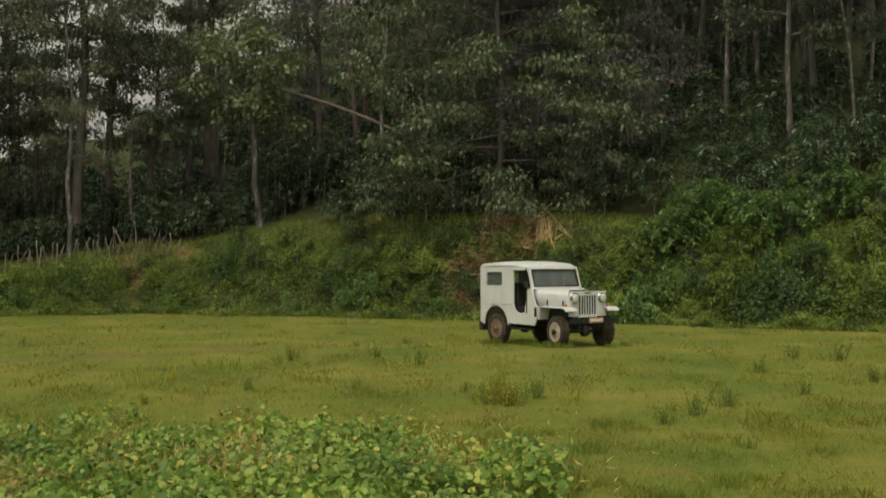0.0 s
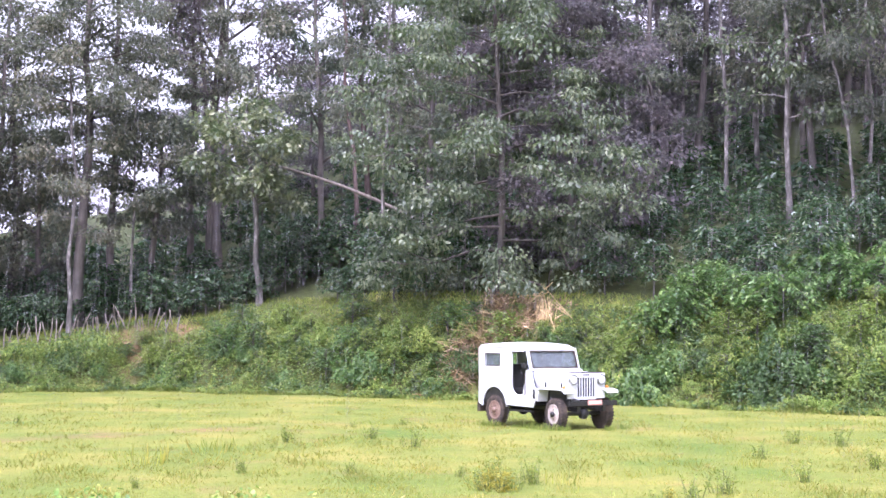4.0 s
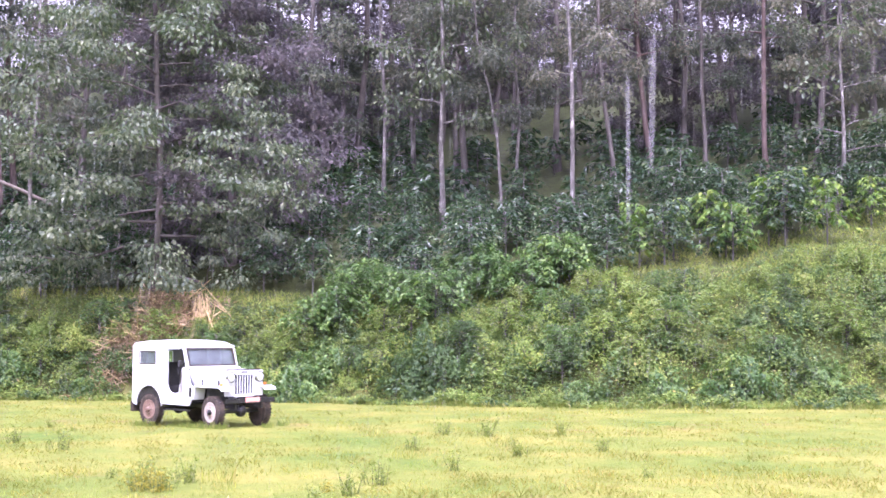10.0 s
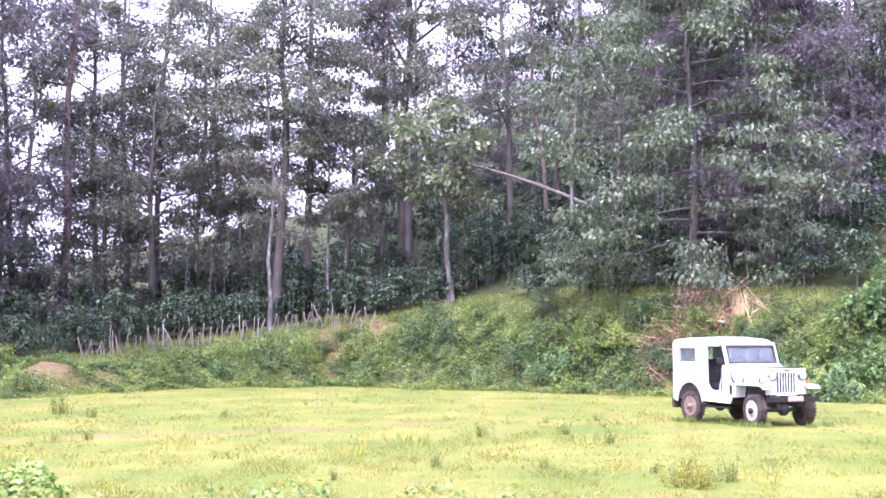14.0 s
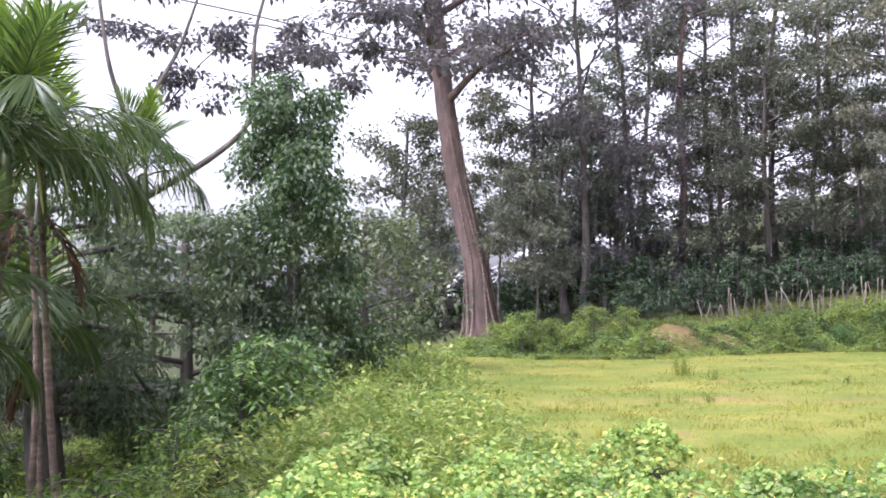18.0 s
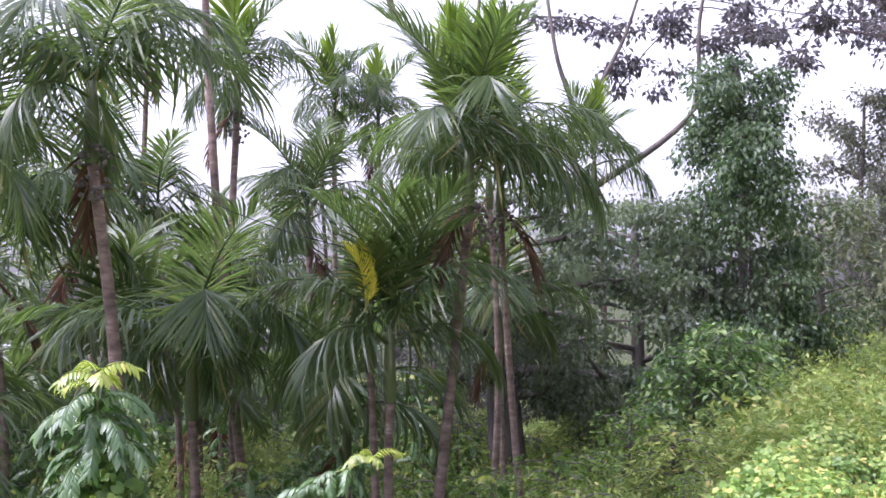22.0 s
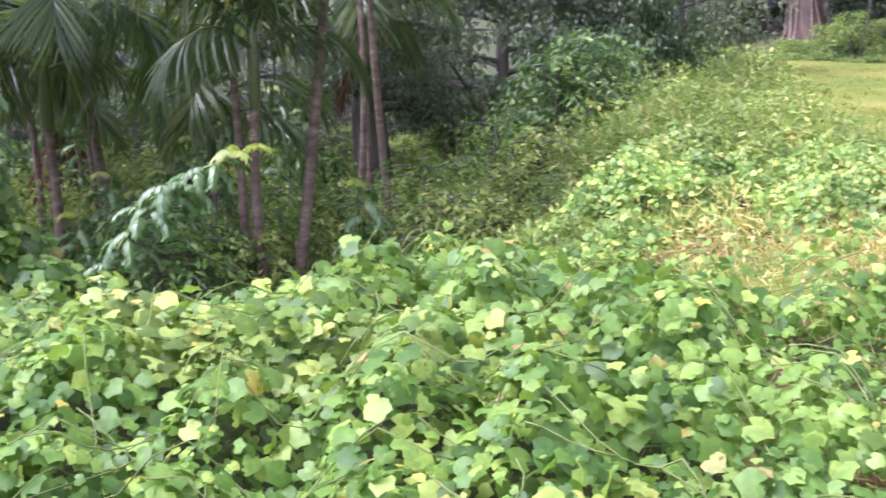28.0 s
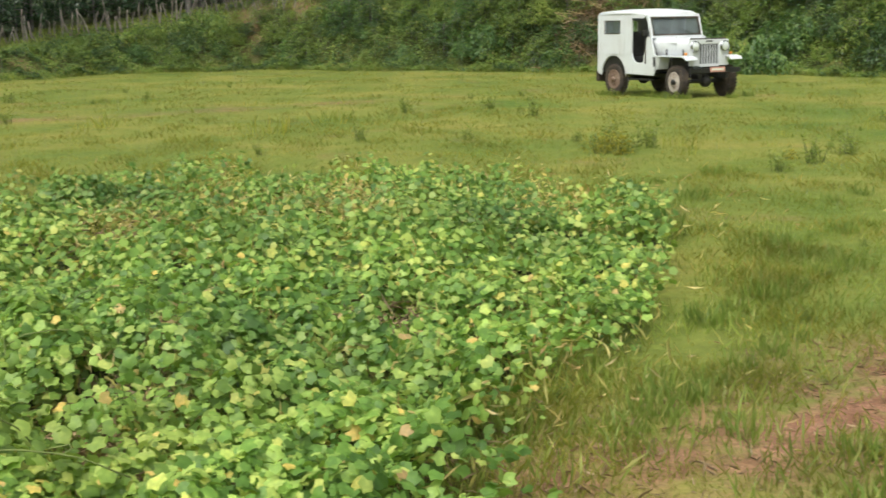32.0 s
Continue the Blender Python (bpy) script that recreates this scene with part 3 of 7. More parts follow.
jeep = thing("jeep", pose(3.05, 25.62, H(3.05, 25.62) - 0.03, 0, 0, -55.5), "white hard-top jeep with open doorway parked on wet grass", "car")
arch = [(-2.03 + 0.43 * math.cos(a), 0.44 + 0.43 * math.sin(a)) for a in np.linspace(math.pi, 0, 13)]
SIDE = [(-2.6, 0.5)] + arch + [(-1.58, 0.49), (-0.66, 0.47), (-0.58, 0.64), (-0.5, 0.86), (-0.62, 0.9), (-0.7, 1.1), (-0.74, 1.27), (-0.9, 1.27), (-0.95, 1.0), (-1.0, 0.75), (-1.14, 0.72), (-1.28, 0.75), (-1.36, 0.83), (-1.4, 0.92), (-2.6, 0.92)]
for s in (-1, 1):
    bm = bmesh.new()
    prism(bm, SIDE, s * 0.70, s * 0.74)
    part("side_panel", finish(bm, 0.006), M["white_paint"], jeep)
bm = bmesh.new()
box(bm, -2.59, -2.55, -0.699, 0.699, 0.5, 0.92)
part("tail_panel", finish(bm), M["white_paint"], jeep)
bm = bmesh.new()
box(bm, -2.54, -0.66, -0.699, 0.699, 0.5, 0.54)
part("floor_pan", finish(bm), M["black_paint"], jeep)
for s in (-1, 1):
    bm = bmesh.new()
    prism(bm, [(-2.5, 0.54), (-2.5, 0.84), (-1.58, 0.84), (-1.54, 0.54)], s * 0.42, s * 0.698)
    part("wheel_housing", finish(bm), M["black_paint"], jeep)
# hard top: roof with rounded edges, and sides with a window each
bm = bmesh.new()
secs = []
for x, dz, w in [(-2.62, -0.05, 0.70), (-2.58, -0.012, 0.735), (-2.0, 0.01, 0.745), (-1.4, 0.008, 0.745), (-1.12, -0.012, 0.73), (-0.98, -0.045, 0.705), (-0.93, -0.08, 0.685)]:
    top = 1.83 + dz
    secs.append([(x, w, top - 0.09), (x, w - 0.02, top - 0.045), (x, w - 0.09, top - 0.012), (x, 0.35, top + 0.015), (x, 0, top + 0.022), (x, -0.35, top + 0.015), (x, -w + 0.09, top - 0.012), (x, -w + 0.02, top - 0.045), (x, -w, top - 0.09),
                 (x, -w + 0.03, top - 0.10), (x, 0, top - 0.03), (x, w - 0.03, top - 0.10)])
loft(bm, secs)
bmesh.ops.recalc_face_normals(bm, faces=bm.faces)
roof = part("roof", bm, M["white_paint"], jeep)
for s in (-1, 1):
    bm = bmesh.new()
    y0, y1 = s * 0.705, s * 0.735
    x0, x1, z0, z1 = -2.34, -1.82, 1.35, 1.60
    box(bm, -2.6, x0, y0, y1, 0.921, 1.74)
    box(bm, x1, -1.39, y0, y1, 0.921, 1.74)
    box(bm, x0, x1, y0, y1, 0.921, z0)
    box(bm, x0, x1, y0, y1, z1, 1.74)
    box(bm, -1.39, -0.98, y0, y1, 1.66, 1.74)
    hs = part("top_side", finish(bm, 0), M["white_paint"], jeep)
    bm = bmesh.new()
    for a, b, c, d in ((x0 - 0.02, x0, z0 - 0.02, z1 + 0.02), (x1, x1 + 0.02, z0 - 0.02, z1 + 0.02), (x0, x1, z0 - 0.02, z0), (x0, x1, z1, z1 + 0.02)):
        box(bm, a, b, s * 0.735, s * 0.742, c, d)
    part("window_seal", finish(bm, 0), M["rubber"], hs, "black rubber window seal")
    bm = bmesh.new()
    box(bm, x0, x1, s * 0.716, s * 0.722, z0, z1)
    g = part("side_window", finish(bm, 0), M["glass"], hs, "grey side window pane")
bm = bmesh.new()
prism(bm, [(-2.6, 0.94), (-2.6, 1.74), (-2.57, 1.74), (-2.57, 0.94)], -0.70, -0.35)
prism(bm, [(-2.6, 0.94), (-2.6, 1.74), (-2.57, 1.74), (-2.57, 0.94)], 0.35, 0.70)
prism(bm, [(-2.6, 1.6), (-2.6, 1.76), (-2.57, 1.76), (-2.57, 1.6)], -0.35, 0.35)
prism(bm, [(-2.6, 0.94), (-2.6, 1.15), (-2.57, 1.15), (-2.57, 0.94)], -0.35, 0.35)
part("top_back", finish(bm, 0), M["white_paint"], jeep)
bm = bmesh.new()
box(bm, -2.58, -1.41, -0.752, -0.741, 0.905, 0.925)
part("belt_moulding", finish(bm, 0.003), M["white_paint"], jeep)
# windscreen, leaning back
def leaning(x0, x1, z0, z1):
    return [(x0 - (z0 - 1.26) * 0.3, z0), (x1 - (z0 - 1.26) * 0.3, z0), (x1 - (z1 - 1.26) * 0.3, z1), (x0 - (z1 - 1.26) * 0.3, z1)]


bm = bmesh.new()
for y0, y1, z0, z1 in ((-0.7, -0.635, 1.24, 1.74), (0.635, 0.7, 1.24, 1.74), (-0.635, 0.635, 1.24, 1.31), (-0.635, 0.635, 1.67, 1.74)):
    prism(bm, leaning(-0.83, -0.765, z0, z1), y0, y1)
ws = part("windscreen_frame", finish(bm, 0.008), M["white_paint"], jeep)
bm = bmesh.new()
for y0, y1, z0, z1 in ((-0.65, -0.61, 1.295, 1.685), (0.61, 0.65, 1.295, 1.685), (-0.61, 0.61, 1.295, 1.33), (-0.61, 0.61, 1.65, 1.685)):
    prism(bm, leaning(-0.79, -0.759, z0, z1), y0, y1)
part("screen_seal", finish(bm, 0.003), M["rubber"], ws, "black rubber screen seal")
bm = bmesh.new()
prism(bm, leaning(-0.8, -0.793, 1.31, 1.67), -0.635, 0.635)
part("windscreen", finish(bm, 0), M["glass"], ws, "misted windscreen glass")
for y in (-0.25, 0.2):
    bm = bmesh.new()
    bmesh.ops.create_cone(bm, segments=6, radius1=0.006, radius2=0.006, depth=0.3, cap_ends=True, matrix=pose(-0.79, y, 1.4, 62, -17, 0))
    part("wiper", bm, M["black_paint"], ws)
# bonnet, cowl, wings
bm = bmesh.new()
secs = []
for x, w, t, lo in [(-0.8, 0.66, 1.255, 0.9), (-0.62, 0.63, 1.252, 0.88), (-0.4, 0.57, 1.245, 0.88), (-0.1, 0.52, 1.235, 0.87), (0.1, 0.5, 1.225, 0.87), (0.17, 0.49, 1.215, 0.87)]:
    secs.append([(x, w, lo), (x, w, t - 0.11), (x, w - 0.025, t - 0.045), (x, w - 0.1, t - 0.01), (x, 0.12, t + 0.012), (x, 0, t + 0.022), (x, -0.12, t + 0.012), (x, -w + 0.1, t - 0.01), (x, -w + 0.025, t - 0.045), (x, -w, t - 0.11), (x, -w, lo)])
loft(bm, secs)
bmesh.ops.recalc_face_normals(bm, faces=bm.faces)
bonnet = part("bonnet", bm, M["white_paint"], jeep)
for x in (-0.42, 0.02):
    bm = bmesh.new()
    w = 0.575 if x < -0.2 else 0.51
    box(bm, x - 0.014, x + 0.014, -w - 0.018, -w + 0.004, 0.9, 1.02)
    part("latch", finish(bm, 0.004), M["black_paint"], bonnet, "dark bonnet latch")
for x in (-0.35,):
    bm = bmesh.new()
    prism(bm, [(-0.75, 1.155), (-0.15, 1.135), (-0.15, 1.147), (-0.75, 1.167)], -0.57, -0.47)
    part("bonnet_crease", finish(bm, 0.003), M["white_paint"], bonnet)
for s in (-1, 1):
    bm = bmesh.new()
    prism(bm, [(-0.60, 0.84), (-0.5, 0.89), (0.26, 0.885), (0.36, 0.86), (0.40, 0.8), (0.37, 0.79), (0.33, 0.835), (0.25, 0.86), (-0.48, 0.865), (-0.57, 0.82)], s * 0.43, s * 0.755)
    prism(bm, [(-0.56, 0.62), (-0.5, 0.88), (-0.46, 0.88), (-0.52, 0.6)], s * 0.45, s * 0.738)
    wing = part("front_wing", finish(bm, 0.008), M["white_paint"], jeep)
    bm = bmesh.new()
    box(bm, -0.46, 0.2, s * 0.4, s * 0.43, 0.55, 0.86)
    part("wing_liner", finish(bm, 0), M["black_paint"], wing)
    bm = bmesh.new()
    bmesh.ops.create_uvsphere(bm, u_segments=12, v_segments=8, radius=0.04, matrix=pose(0.2, s * 0.6, 0.925) @ Matrix.Diagonal((1, 1, 0.8, 1)))
    for f in bm.faces:
        f.smooth = True
    part("indicator", bm, M["amber"], wing, "amber indicator lamp")
# dark vent and step on the scuttle
bm = bmesh.new()
box(bm, -0.66, -0.58, -0.748, -0.738, 0.66, 0.86)
part("scuttle_vent", finish(bm, 0.004), M["black_paint"], jeep)
# dark upright strip at the doorway's front edge
bm = bmesh.new()
box(bm, -0.93, -0.9, -0.75, -0.738, 0.72, 1.2)
part("door_rubber", finish(bm, 0), M["rubber"], jeep)
# radiator grille with open slots
bm = bmesh.new()
zs0, zs1 = 0.72, 1.12
edges = np.linspace(-0.25, 0.25, 8)
box(bm, 0.19, 0.225, -0.52, -0.268, 0.68, 1.215)
box(bm, 0.19, 0.225, 0.268, 0.52, 0.68, 1.215)
box(bm, 0.19, 0.225, -0.268, 0.268, 0.66, zs0)
box(bm, 0.19, 0.225, -0.268, 0.268, zs1, 1.215)
for y in edges:
    box(bm, 0.192, 0.223, y - 0.0085, y + 0.0085, zs0, zs1)
grille = part("grille", finish(bm, 0.004), M["white_paint"], jeep)
bm = bmesh.new()
box(bm, 0.16, 0.178, -0.4, 0.4, 0.68, 1.2)
part("radiator", finish(bm, 0), M["radiator_core"], grille)
bm = bmesh.new()
box(bm, 0.225, 0.231, -0.09, 0.09, 1.165, 1.19)
part("badge", finish(bm, 0.003), M["black_paint"], grille)
# solid dark strip stands in for the shaded gap under the bonnet lip
bm = bmesh.new()
box(bm, 0.172, 0.189, -0.47, 0.47, 1.19, 1.24)
part("bonnet_gap", finish(bm, 0), M["rubber"], grille)
for y in (-0.395, 0.395):
    bm = bmesh.new()
    ringed(bm, [(0, 0.112), (0.05, 0.112), (0.07, 0.1), (0.05, 0.094)], 28)
    bmesh.ops.rotate(bm, verts=bm.verts, matrix=Matrix.Rotation(radians(-90), 3, "Z"))
    bmesh.ops.translate(bm, verts=bm.verts, vec=(0.225, y, 1.075))
    hl = part("headlight_ring", bm, M["chrome"], grille, "bright metal headlight ring")
    bm = bmesh.new()
    bmesh.ops.create_uvsphere(bm, u_segments=24, v_segments=12, radius=0.094, matrix=pose(0.27, y, 1.075) @ Matrix.Diagonal((0.4, 1, 1, 1)))
    for f in bm.faces:
        f.smooth = True
    part("headlight", bm, M["lamp_lens"], hl, "round clear headlight")
# bumper, plate, chassis
bm = bmesh.new()
box(bm, 0.38, 0.44, -0.68, 0.68, 0.54, 0.64)
bumper = part("front_bumper", finish(bm, 0.01), M["black_paint"], jeep, "straight black steel bumper")
bm = bmesh.new()
box(bm, 0.442, 0.45, -0.16, 0.24, 0.555, 0.66)
plate = part("number_plate", finish(bm, 0.003), M["red_plate"], bumper, "small red plate")
bm = bmesh.new()
box(bm, 0.451, 0.454, -0.12, 0.2, 0.59, 0.63)
part("plate_bar", finish(bm, 0), M["pale_mark"], plate)
for y in (-0.36, 0.36):
    bm = bmesh.new()
    box(bm, -2.6, 0.38, y - 0.04, y + 0.04, 0.42, 0.52)
    part("chassis_rail", finish(bm), M["black_paint"], jeep)
bm = bmesh.new()
box(bm, -2.68, -2.58, -0.72, -0.44, 0.3, 0.52)
part("mud_flap", finish(bm), M["rubber"], jeep)
bm = bmesh.new()
box(bm, -2.68, -2.58, 0.44, 0.72, 0.3, 0.52)
part("mud_flap", finish(bm), M["rubber"], jeep)
bm = bmesh.new()
box(bm, -1.5, -0.7, -0.72, -0.66, 0.36, 0.40)
part("side_step", finish(bm), M["black_paint"], jeep)
for x in (0, -2.03):
    bm = bmesh.new()
    bmesh.ops.create_cone(bm, segments=14, radius1=0.045, radius2=0.045, depth=1.2, cap_ends=True, matrix=pose(x, 0, 0.36, 90, 0, 0))
    bmesh.ops.create_uvsphere(bm, u_segments=14, v_segments=8, radius=0.13, matrix=pose(x, 0.1, 0.36))
    part("axle", bm, M["black_paint"], jeep)
# wheels
for x, y in ((0, -0.62), (0, 0.62), (-2.03, -0.62), (-2.03, 0.62)):
    s = -1 if y < 0 else 1
    bm = bmesh.new()
    prof = [(-0.072, 0.2), (-0.085, 0.24), (-0.087, 0.285), (-0.073, 0.317), (-0.05, 0.328), (0, 0.331), (0.05, 0.328), (0.073, 0.317), (0.087, 0.285), (0.085, 0.24), (0.072, 0.2)]
    ringed(bm, [(a * s, r) for a, r in prof], 44)
    for k in range(30):
        for q in (-1, 1):
            a = 2 * math.pi * (k + 0.25 * q) / 30
            bmesh.ops.create_cube(bm, size=1, matrix=Matrix.Rotation(-a, 4, "Y") @ pose(0.326, q * 0.045, 0, q * 18, 0, 0) @ Matrix.Diagonal((0.022, 0.075, 0.035, 1)))
    bmesh.ops.recalc_face_normals(bm, faces=bm.faces)
    w = new("wheel")
    w.parent, w.matrix_basis = jeep, pose(x, y * 1.03, 0.36, 0, 0, -8 if x == 0 else 0)
    part("tyre", bm, M["rubber"], w, "chunky muddy tyre")
    bm = bmesh.new()
    ringed(bm, [(s * 0.02, 0.212), (s * 0.085, 0.21), (s * 0.089, 0.196), (s * 0.076, 0.176), (s * 0.074, 0.15), (s * 0.086, 0.11), (s * 0.082, 0.06)], 32)
    bmesh.ops.recalc_face_normals(bm, faces=bm.faces)
    part("rim", bm, M["pale_rim" if x == 0 else "muddy_rim"], w, "mud-splashed steel rim")
    bm = bmesh.new()
    ringed(bm, [(s * 0.07, 0.06), (s * 0.12, 0.055), (s * 0.14, 0.035), (s * 0.145, 0.015)], 20)
    bmesh.ops.recalc_face_normals(bm, faces=bm.faces)
    part("hub", bm, M["black_paint" if x == 0 else "muddy_rim"], w)
    for k in range(5):
        a = k * 2 * math.pi / 5
        bm = bmesh.new()
        bmesh.ops.create_cone(bm, segments=6, radius1=0.012, radius2=0.012, depth=0.03, cap_ends=True, matrix=pose(0.1 * math.cos(a), s * 0.09, 0.1 * math.sin(a), 90, 0, 0))
        part("wheel_nut", bm, M["chrome"], w)
# seats, dash and steering wheel behind the open doorway
for y in (-0.36, 0.3):
    bm = bmesh.new()
    box(bm, -1.6, -1.15, y - 0.22, y + 0.22, 0.74, 0.88)
    seat = part("seat", finish(bm, 0.03), M["seat_vinyl"], jeep, "dark vinyl front seat")
    bm = bmesh.new()
    prism(bm, [(-1.6, 0.86), (-1.5, 0.86), (-1.62, 1.38), (-1.70, 1.38)], y - 0.21, y + 0.21)
    part("backrest", finish(bm, 0.03), M["seat_vinyl"], seat)
    bm = bmesh.new()
    box(bm, -1.55, -1.2, y - 0.18, y + 0.18, 0.541, 0.739)
    part("seat_base", finish(bm, 0.01), M["black_paint"], seat)
bm = bmesh.new()
box(bm, -0.9, -0.82, -0.66, 0.66, 1.02, 1.26)
part("dashboard", finish(bm), M["black_paint"], jeep)
bm = bmesh.new()
n = 26
for k in range(n):
    a, b = 2 * math.pi * k / n, 2 * math.pi * (k + 1) / n
    bmesh.ops.create_cone(bm, segments=6, radius1=0.013, radius2=0.013, depth=0.055, cap_ends=True,
                          matrix=pose(-1.08, -0.36, 1.2, 0, 62, 0) @ pose(0.2 * math.cos((a + b) / 2), 0.2 * math.sin((a + b) / 2), 0) @ Matrix.Rotation((a + b) / 2, 4, "Z") @ Matrix.Rotation(radians(90), 4, "X"))
bmesh.ops.create_cone(bm, segments=8, radius1=0.018, radius2=0.018, depth=0.36, cap_ends=True, matrix=pose(-0.99, -0.36, 1.15, 0, 62, 0))
part("steering_wheel", bm, M["black_paint"], jeep)
bm = bmesh.new()
box(bm, -0.92, -0.84, -0.84, -0.76, 1.3, 1.42)
box(bm, -0.88, -0.86, -0.78, -0.69, 1.34, 1.36)
part("mirror", finish(bm, 0.008), M["black_paint"], jeep)
# ---- plants ----
rng = np.random.RandomState(12)


def on(az, r, sink=0.0):
    a = radians(az)
    x, y = -math.sin(a) * r, math.cos(a) * r
    return x, y, H(x, y) - sink


def crown_leaves(R, centres, each, size, leaf, droop=0.35, flat=0.6):
    C = np.repeat(np.asarray(centres, float), each, axis=0)
    n = len(C)
    off = R.normal(0, 1, (n, 3))
    off = unit(off) * (R.uniform(0, 1, (n, 1)) ** 0.45)
    S = np.broadcast_to(np.asarray(size, float), len(centres))
    P = C + off * np.repeat(S, each)[:, None] * np.array([1, 1, flat])
    way = off * np.array([1, 1, 0.5]) + R.normal(0, 0.5, (n, 3)) - np.array([0, 0, droop])
    up = np.array([0, 0, 1.0]) + R.normal(0, 0.45, (n, 3))
    return P, way, up, R.uniform(0.65, 1.25, n) * leaf


def tree_meshes(seed, height, girth, bare, spread, limbs, each, leaf, clump=0.9, lean=(0, 0), flat=0.6, droop=0.35, taper=0.35, upward=0.35, shape="tall", blade=LEAF, thin=5, sag=0.0):
    """Trunk with limbs, and a crown of leaves in clumps about the limb ends."""
    R = np.random.RandomState(seed)
    k = np.linspace(0, 1, 9)
    bend = R.normal(0, 0.015 * height, (9, 2)).cumsum(0) * 0.5
    bend -= bend[0]
    trunk = np.stack([lean[0] * k + bend[:, 0], lean[1] * k + bend[:, 1], -0.3 + k * (height + 0.3)], 1)
    rad = girth * (1 - (1 - taper) * k)
    rad[0] *= 1.5
    runs, tips = [(trunk, rad)], [trunk[-1]]
    for i in range(limbs):
        f = bare + (0.97 - bare) * (i + R.uniform(0.1, 0.9)) / limbs
        base = np.array([np.interp(f, k, trunk[:, c]) for c in range(3)])
        g = (f - bare) / (1 - bare)
        reach = spread * (1.0 - 0.55 * g if shape == "cone" else 0.55 + 0.6 * math.sin(3.0 * min(1, g + 0.12))) * R.uniform(0.7, 1.15)
        a = i * 2.4 + R.uniform(-0.5, 0.5)
        d = np.array([math.cos(a), math.sin(a), 0])
        s = np.linspace(0, 1, 5)[:, None]
        line = base + d * reach * s + np.array([0, 0, 1]) * reach * ((upward - sag * (1 - g)) * s - 0.25 * s * s) + R.normal(0, 0.04 * reach, (5, 3)) * s
        runs.append((line, np.interp(f, k, rad) * np.array([0.5, 0.36, 0.26, 0.18, 0.1])))
        tips += [line[4], line[3], line[2]]
        for q in range(2):
            b2 = line[2 + q]
            d2 = unit(d + R.normal(0, 0.8, 3) * np.array([1, 1, 0.5]))
            e2 = b2 + d2 * reach * 0.4
            runs.append((np.stack([b2, (b2 + e2) / 2 + R.normal(0, 0.05, 3), e2]), np.interp(f, k, rad) * np.array([0.22, 0.14, 0.06])))
            tips.append(e2)
    P, w, u, L = crown_leaves(R, tips, each, R.uniform(0.6, 1.2, len(tips)) * clump, leaf, droop, flat)
    return tubes("trunk", runs, 7, thin), leaf_mesh("crown", P, w, u, L, None, blade)


def tree(name, seed, at_m, label, category, bark, leafm, group="", **kw):
    t = thing(name, at_m, label, category, group)
    a, b = tree_meshes(seed, **kw)
    part("trunk", a, bark, t)
    part("crown", b, leafm, t)
    return t


def turned(az, r, turn, scale=1.0, sink=0.1):
    x, y, z = on(az, r, sink)
    m = pose(x, y, z, 0, 0, turn)
    return m @ Matrix.Scale(scale, 4)


def place_copy(ob, az, r, turn, scale=1.0, sink=0.1):
    c = copy_thing(ob, turned(az, r, turn, 1.0, sink))
    c.scale = (scale,) * 3
    return c


# slender shade trees whose trunks stand out, by bearing, distance and girth
TRUNKS = [(-22.6, 44, 0.15, "w", 17, -0.6), (-19.4, 46, 0.1, "p", 15, -1.6), (-13.6, 50, 0.14, "p", 19, -1.0), (-10.7, 56, 0.14, "p", 20, 0.2), (-15.3, 52, 0.19, "p", 17, -0.9),
          (-20.1, 50, 0.12, "p", 16, 0.2), (-24.8, 49, 0.16, "b", 18, -1.6), (-26.6, 52, 0.2, "r", 19, -1.0), (-28.9, 51, 0.15, "b", 18, -0.2), (-31.8, 48, 0.17, "r", 19, 0.1),
          (-14.8, 58, 0.18, "w", 24, -0.6), (-11.4, 60, 0.2, "p", 25, 0.1), (-35.0, 45, 0.08, "p", 14, 0.3), (-38.2, 52, 0.16, "p", 19, 0.0), (-17.2, 57, 0.2, "b", 22, 0.3),
          (17.0, 50, 0.15, "p", 13, -0.5), (15.2, 53, 0.28, "b", 17, -0.2), (14.3, 51, 0.1, "w", 11, -0.2), (2.6, 47, 0.13, "p", 17, -0.5), (8.6, 50, 0.1, "p", 13, 0.1),
          (26.5, 53, 0.3, "r", 21, 0.3), (34.9, 48, 0.1, "p", 9, -0.2), (33.1, 45, 0.08, "w", 6, 0.0), (3.8, 52, 0.16, "r", 19, -0.7), (3.2, 56, 0.22, "r", 21, 0.1),
          (-41, 46, 0.15, "p", 18, 0.2), (-7.6, 57, 0.2, "b", 22, 0.4), (20.5, 55, 0.2, "b", 18, 0.4), (10.8, 57, 0.22, "b", 19, -0.6), (23.5, 60, 0.25, "b", 19, -0.3)]
BARKS = {"w": ("pale_bark", "whitish"), "p": ("pale_bark", "grey lichened"), "r": ("red_bark", "reddish-brown"), "b": ("bark", "dark brown")}
for i, (az, r, g, kind, h, lean) in enumerate(TRUNKS):
    a = radians(az)
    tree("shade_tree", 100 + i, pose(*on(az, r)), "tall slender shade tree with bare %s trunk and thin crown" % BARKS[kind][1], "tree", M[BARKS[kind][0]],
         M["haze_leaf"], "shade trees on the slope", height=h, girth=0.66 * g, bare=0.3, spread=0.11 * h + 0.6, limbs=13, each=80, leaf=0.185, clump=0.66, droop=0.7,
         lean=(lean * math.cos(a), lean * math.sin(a)))

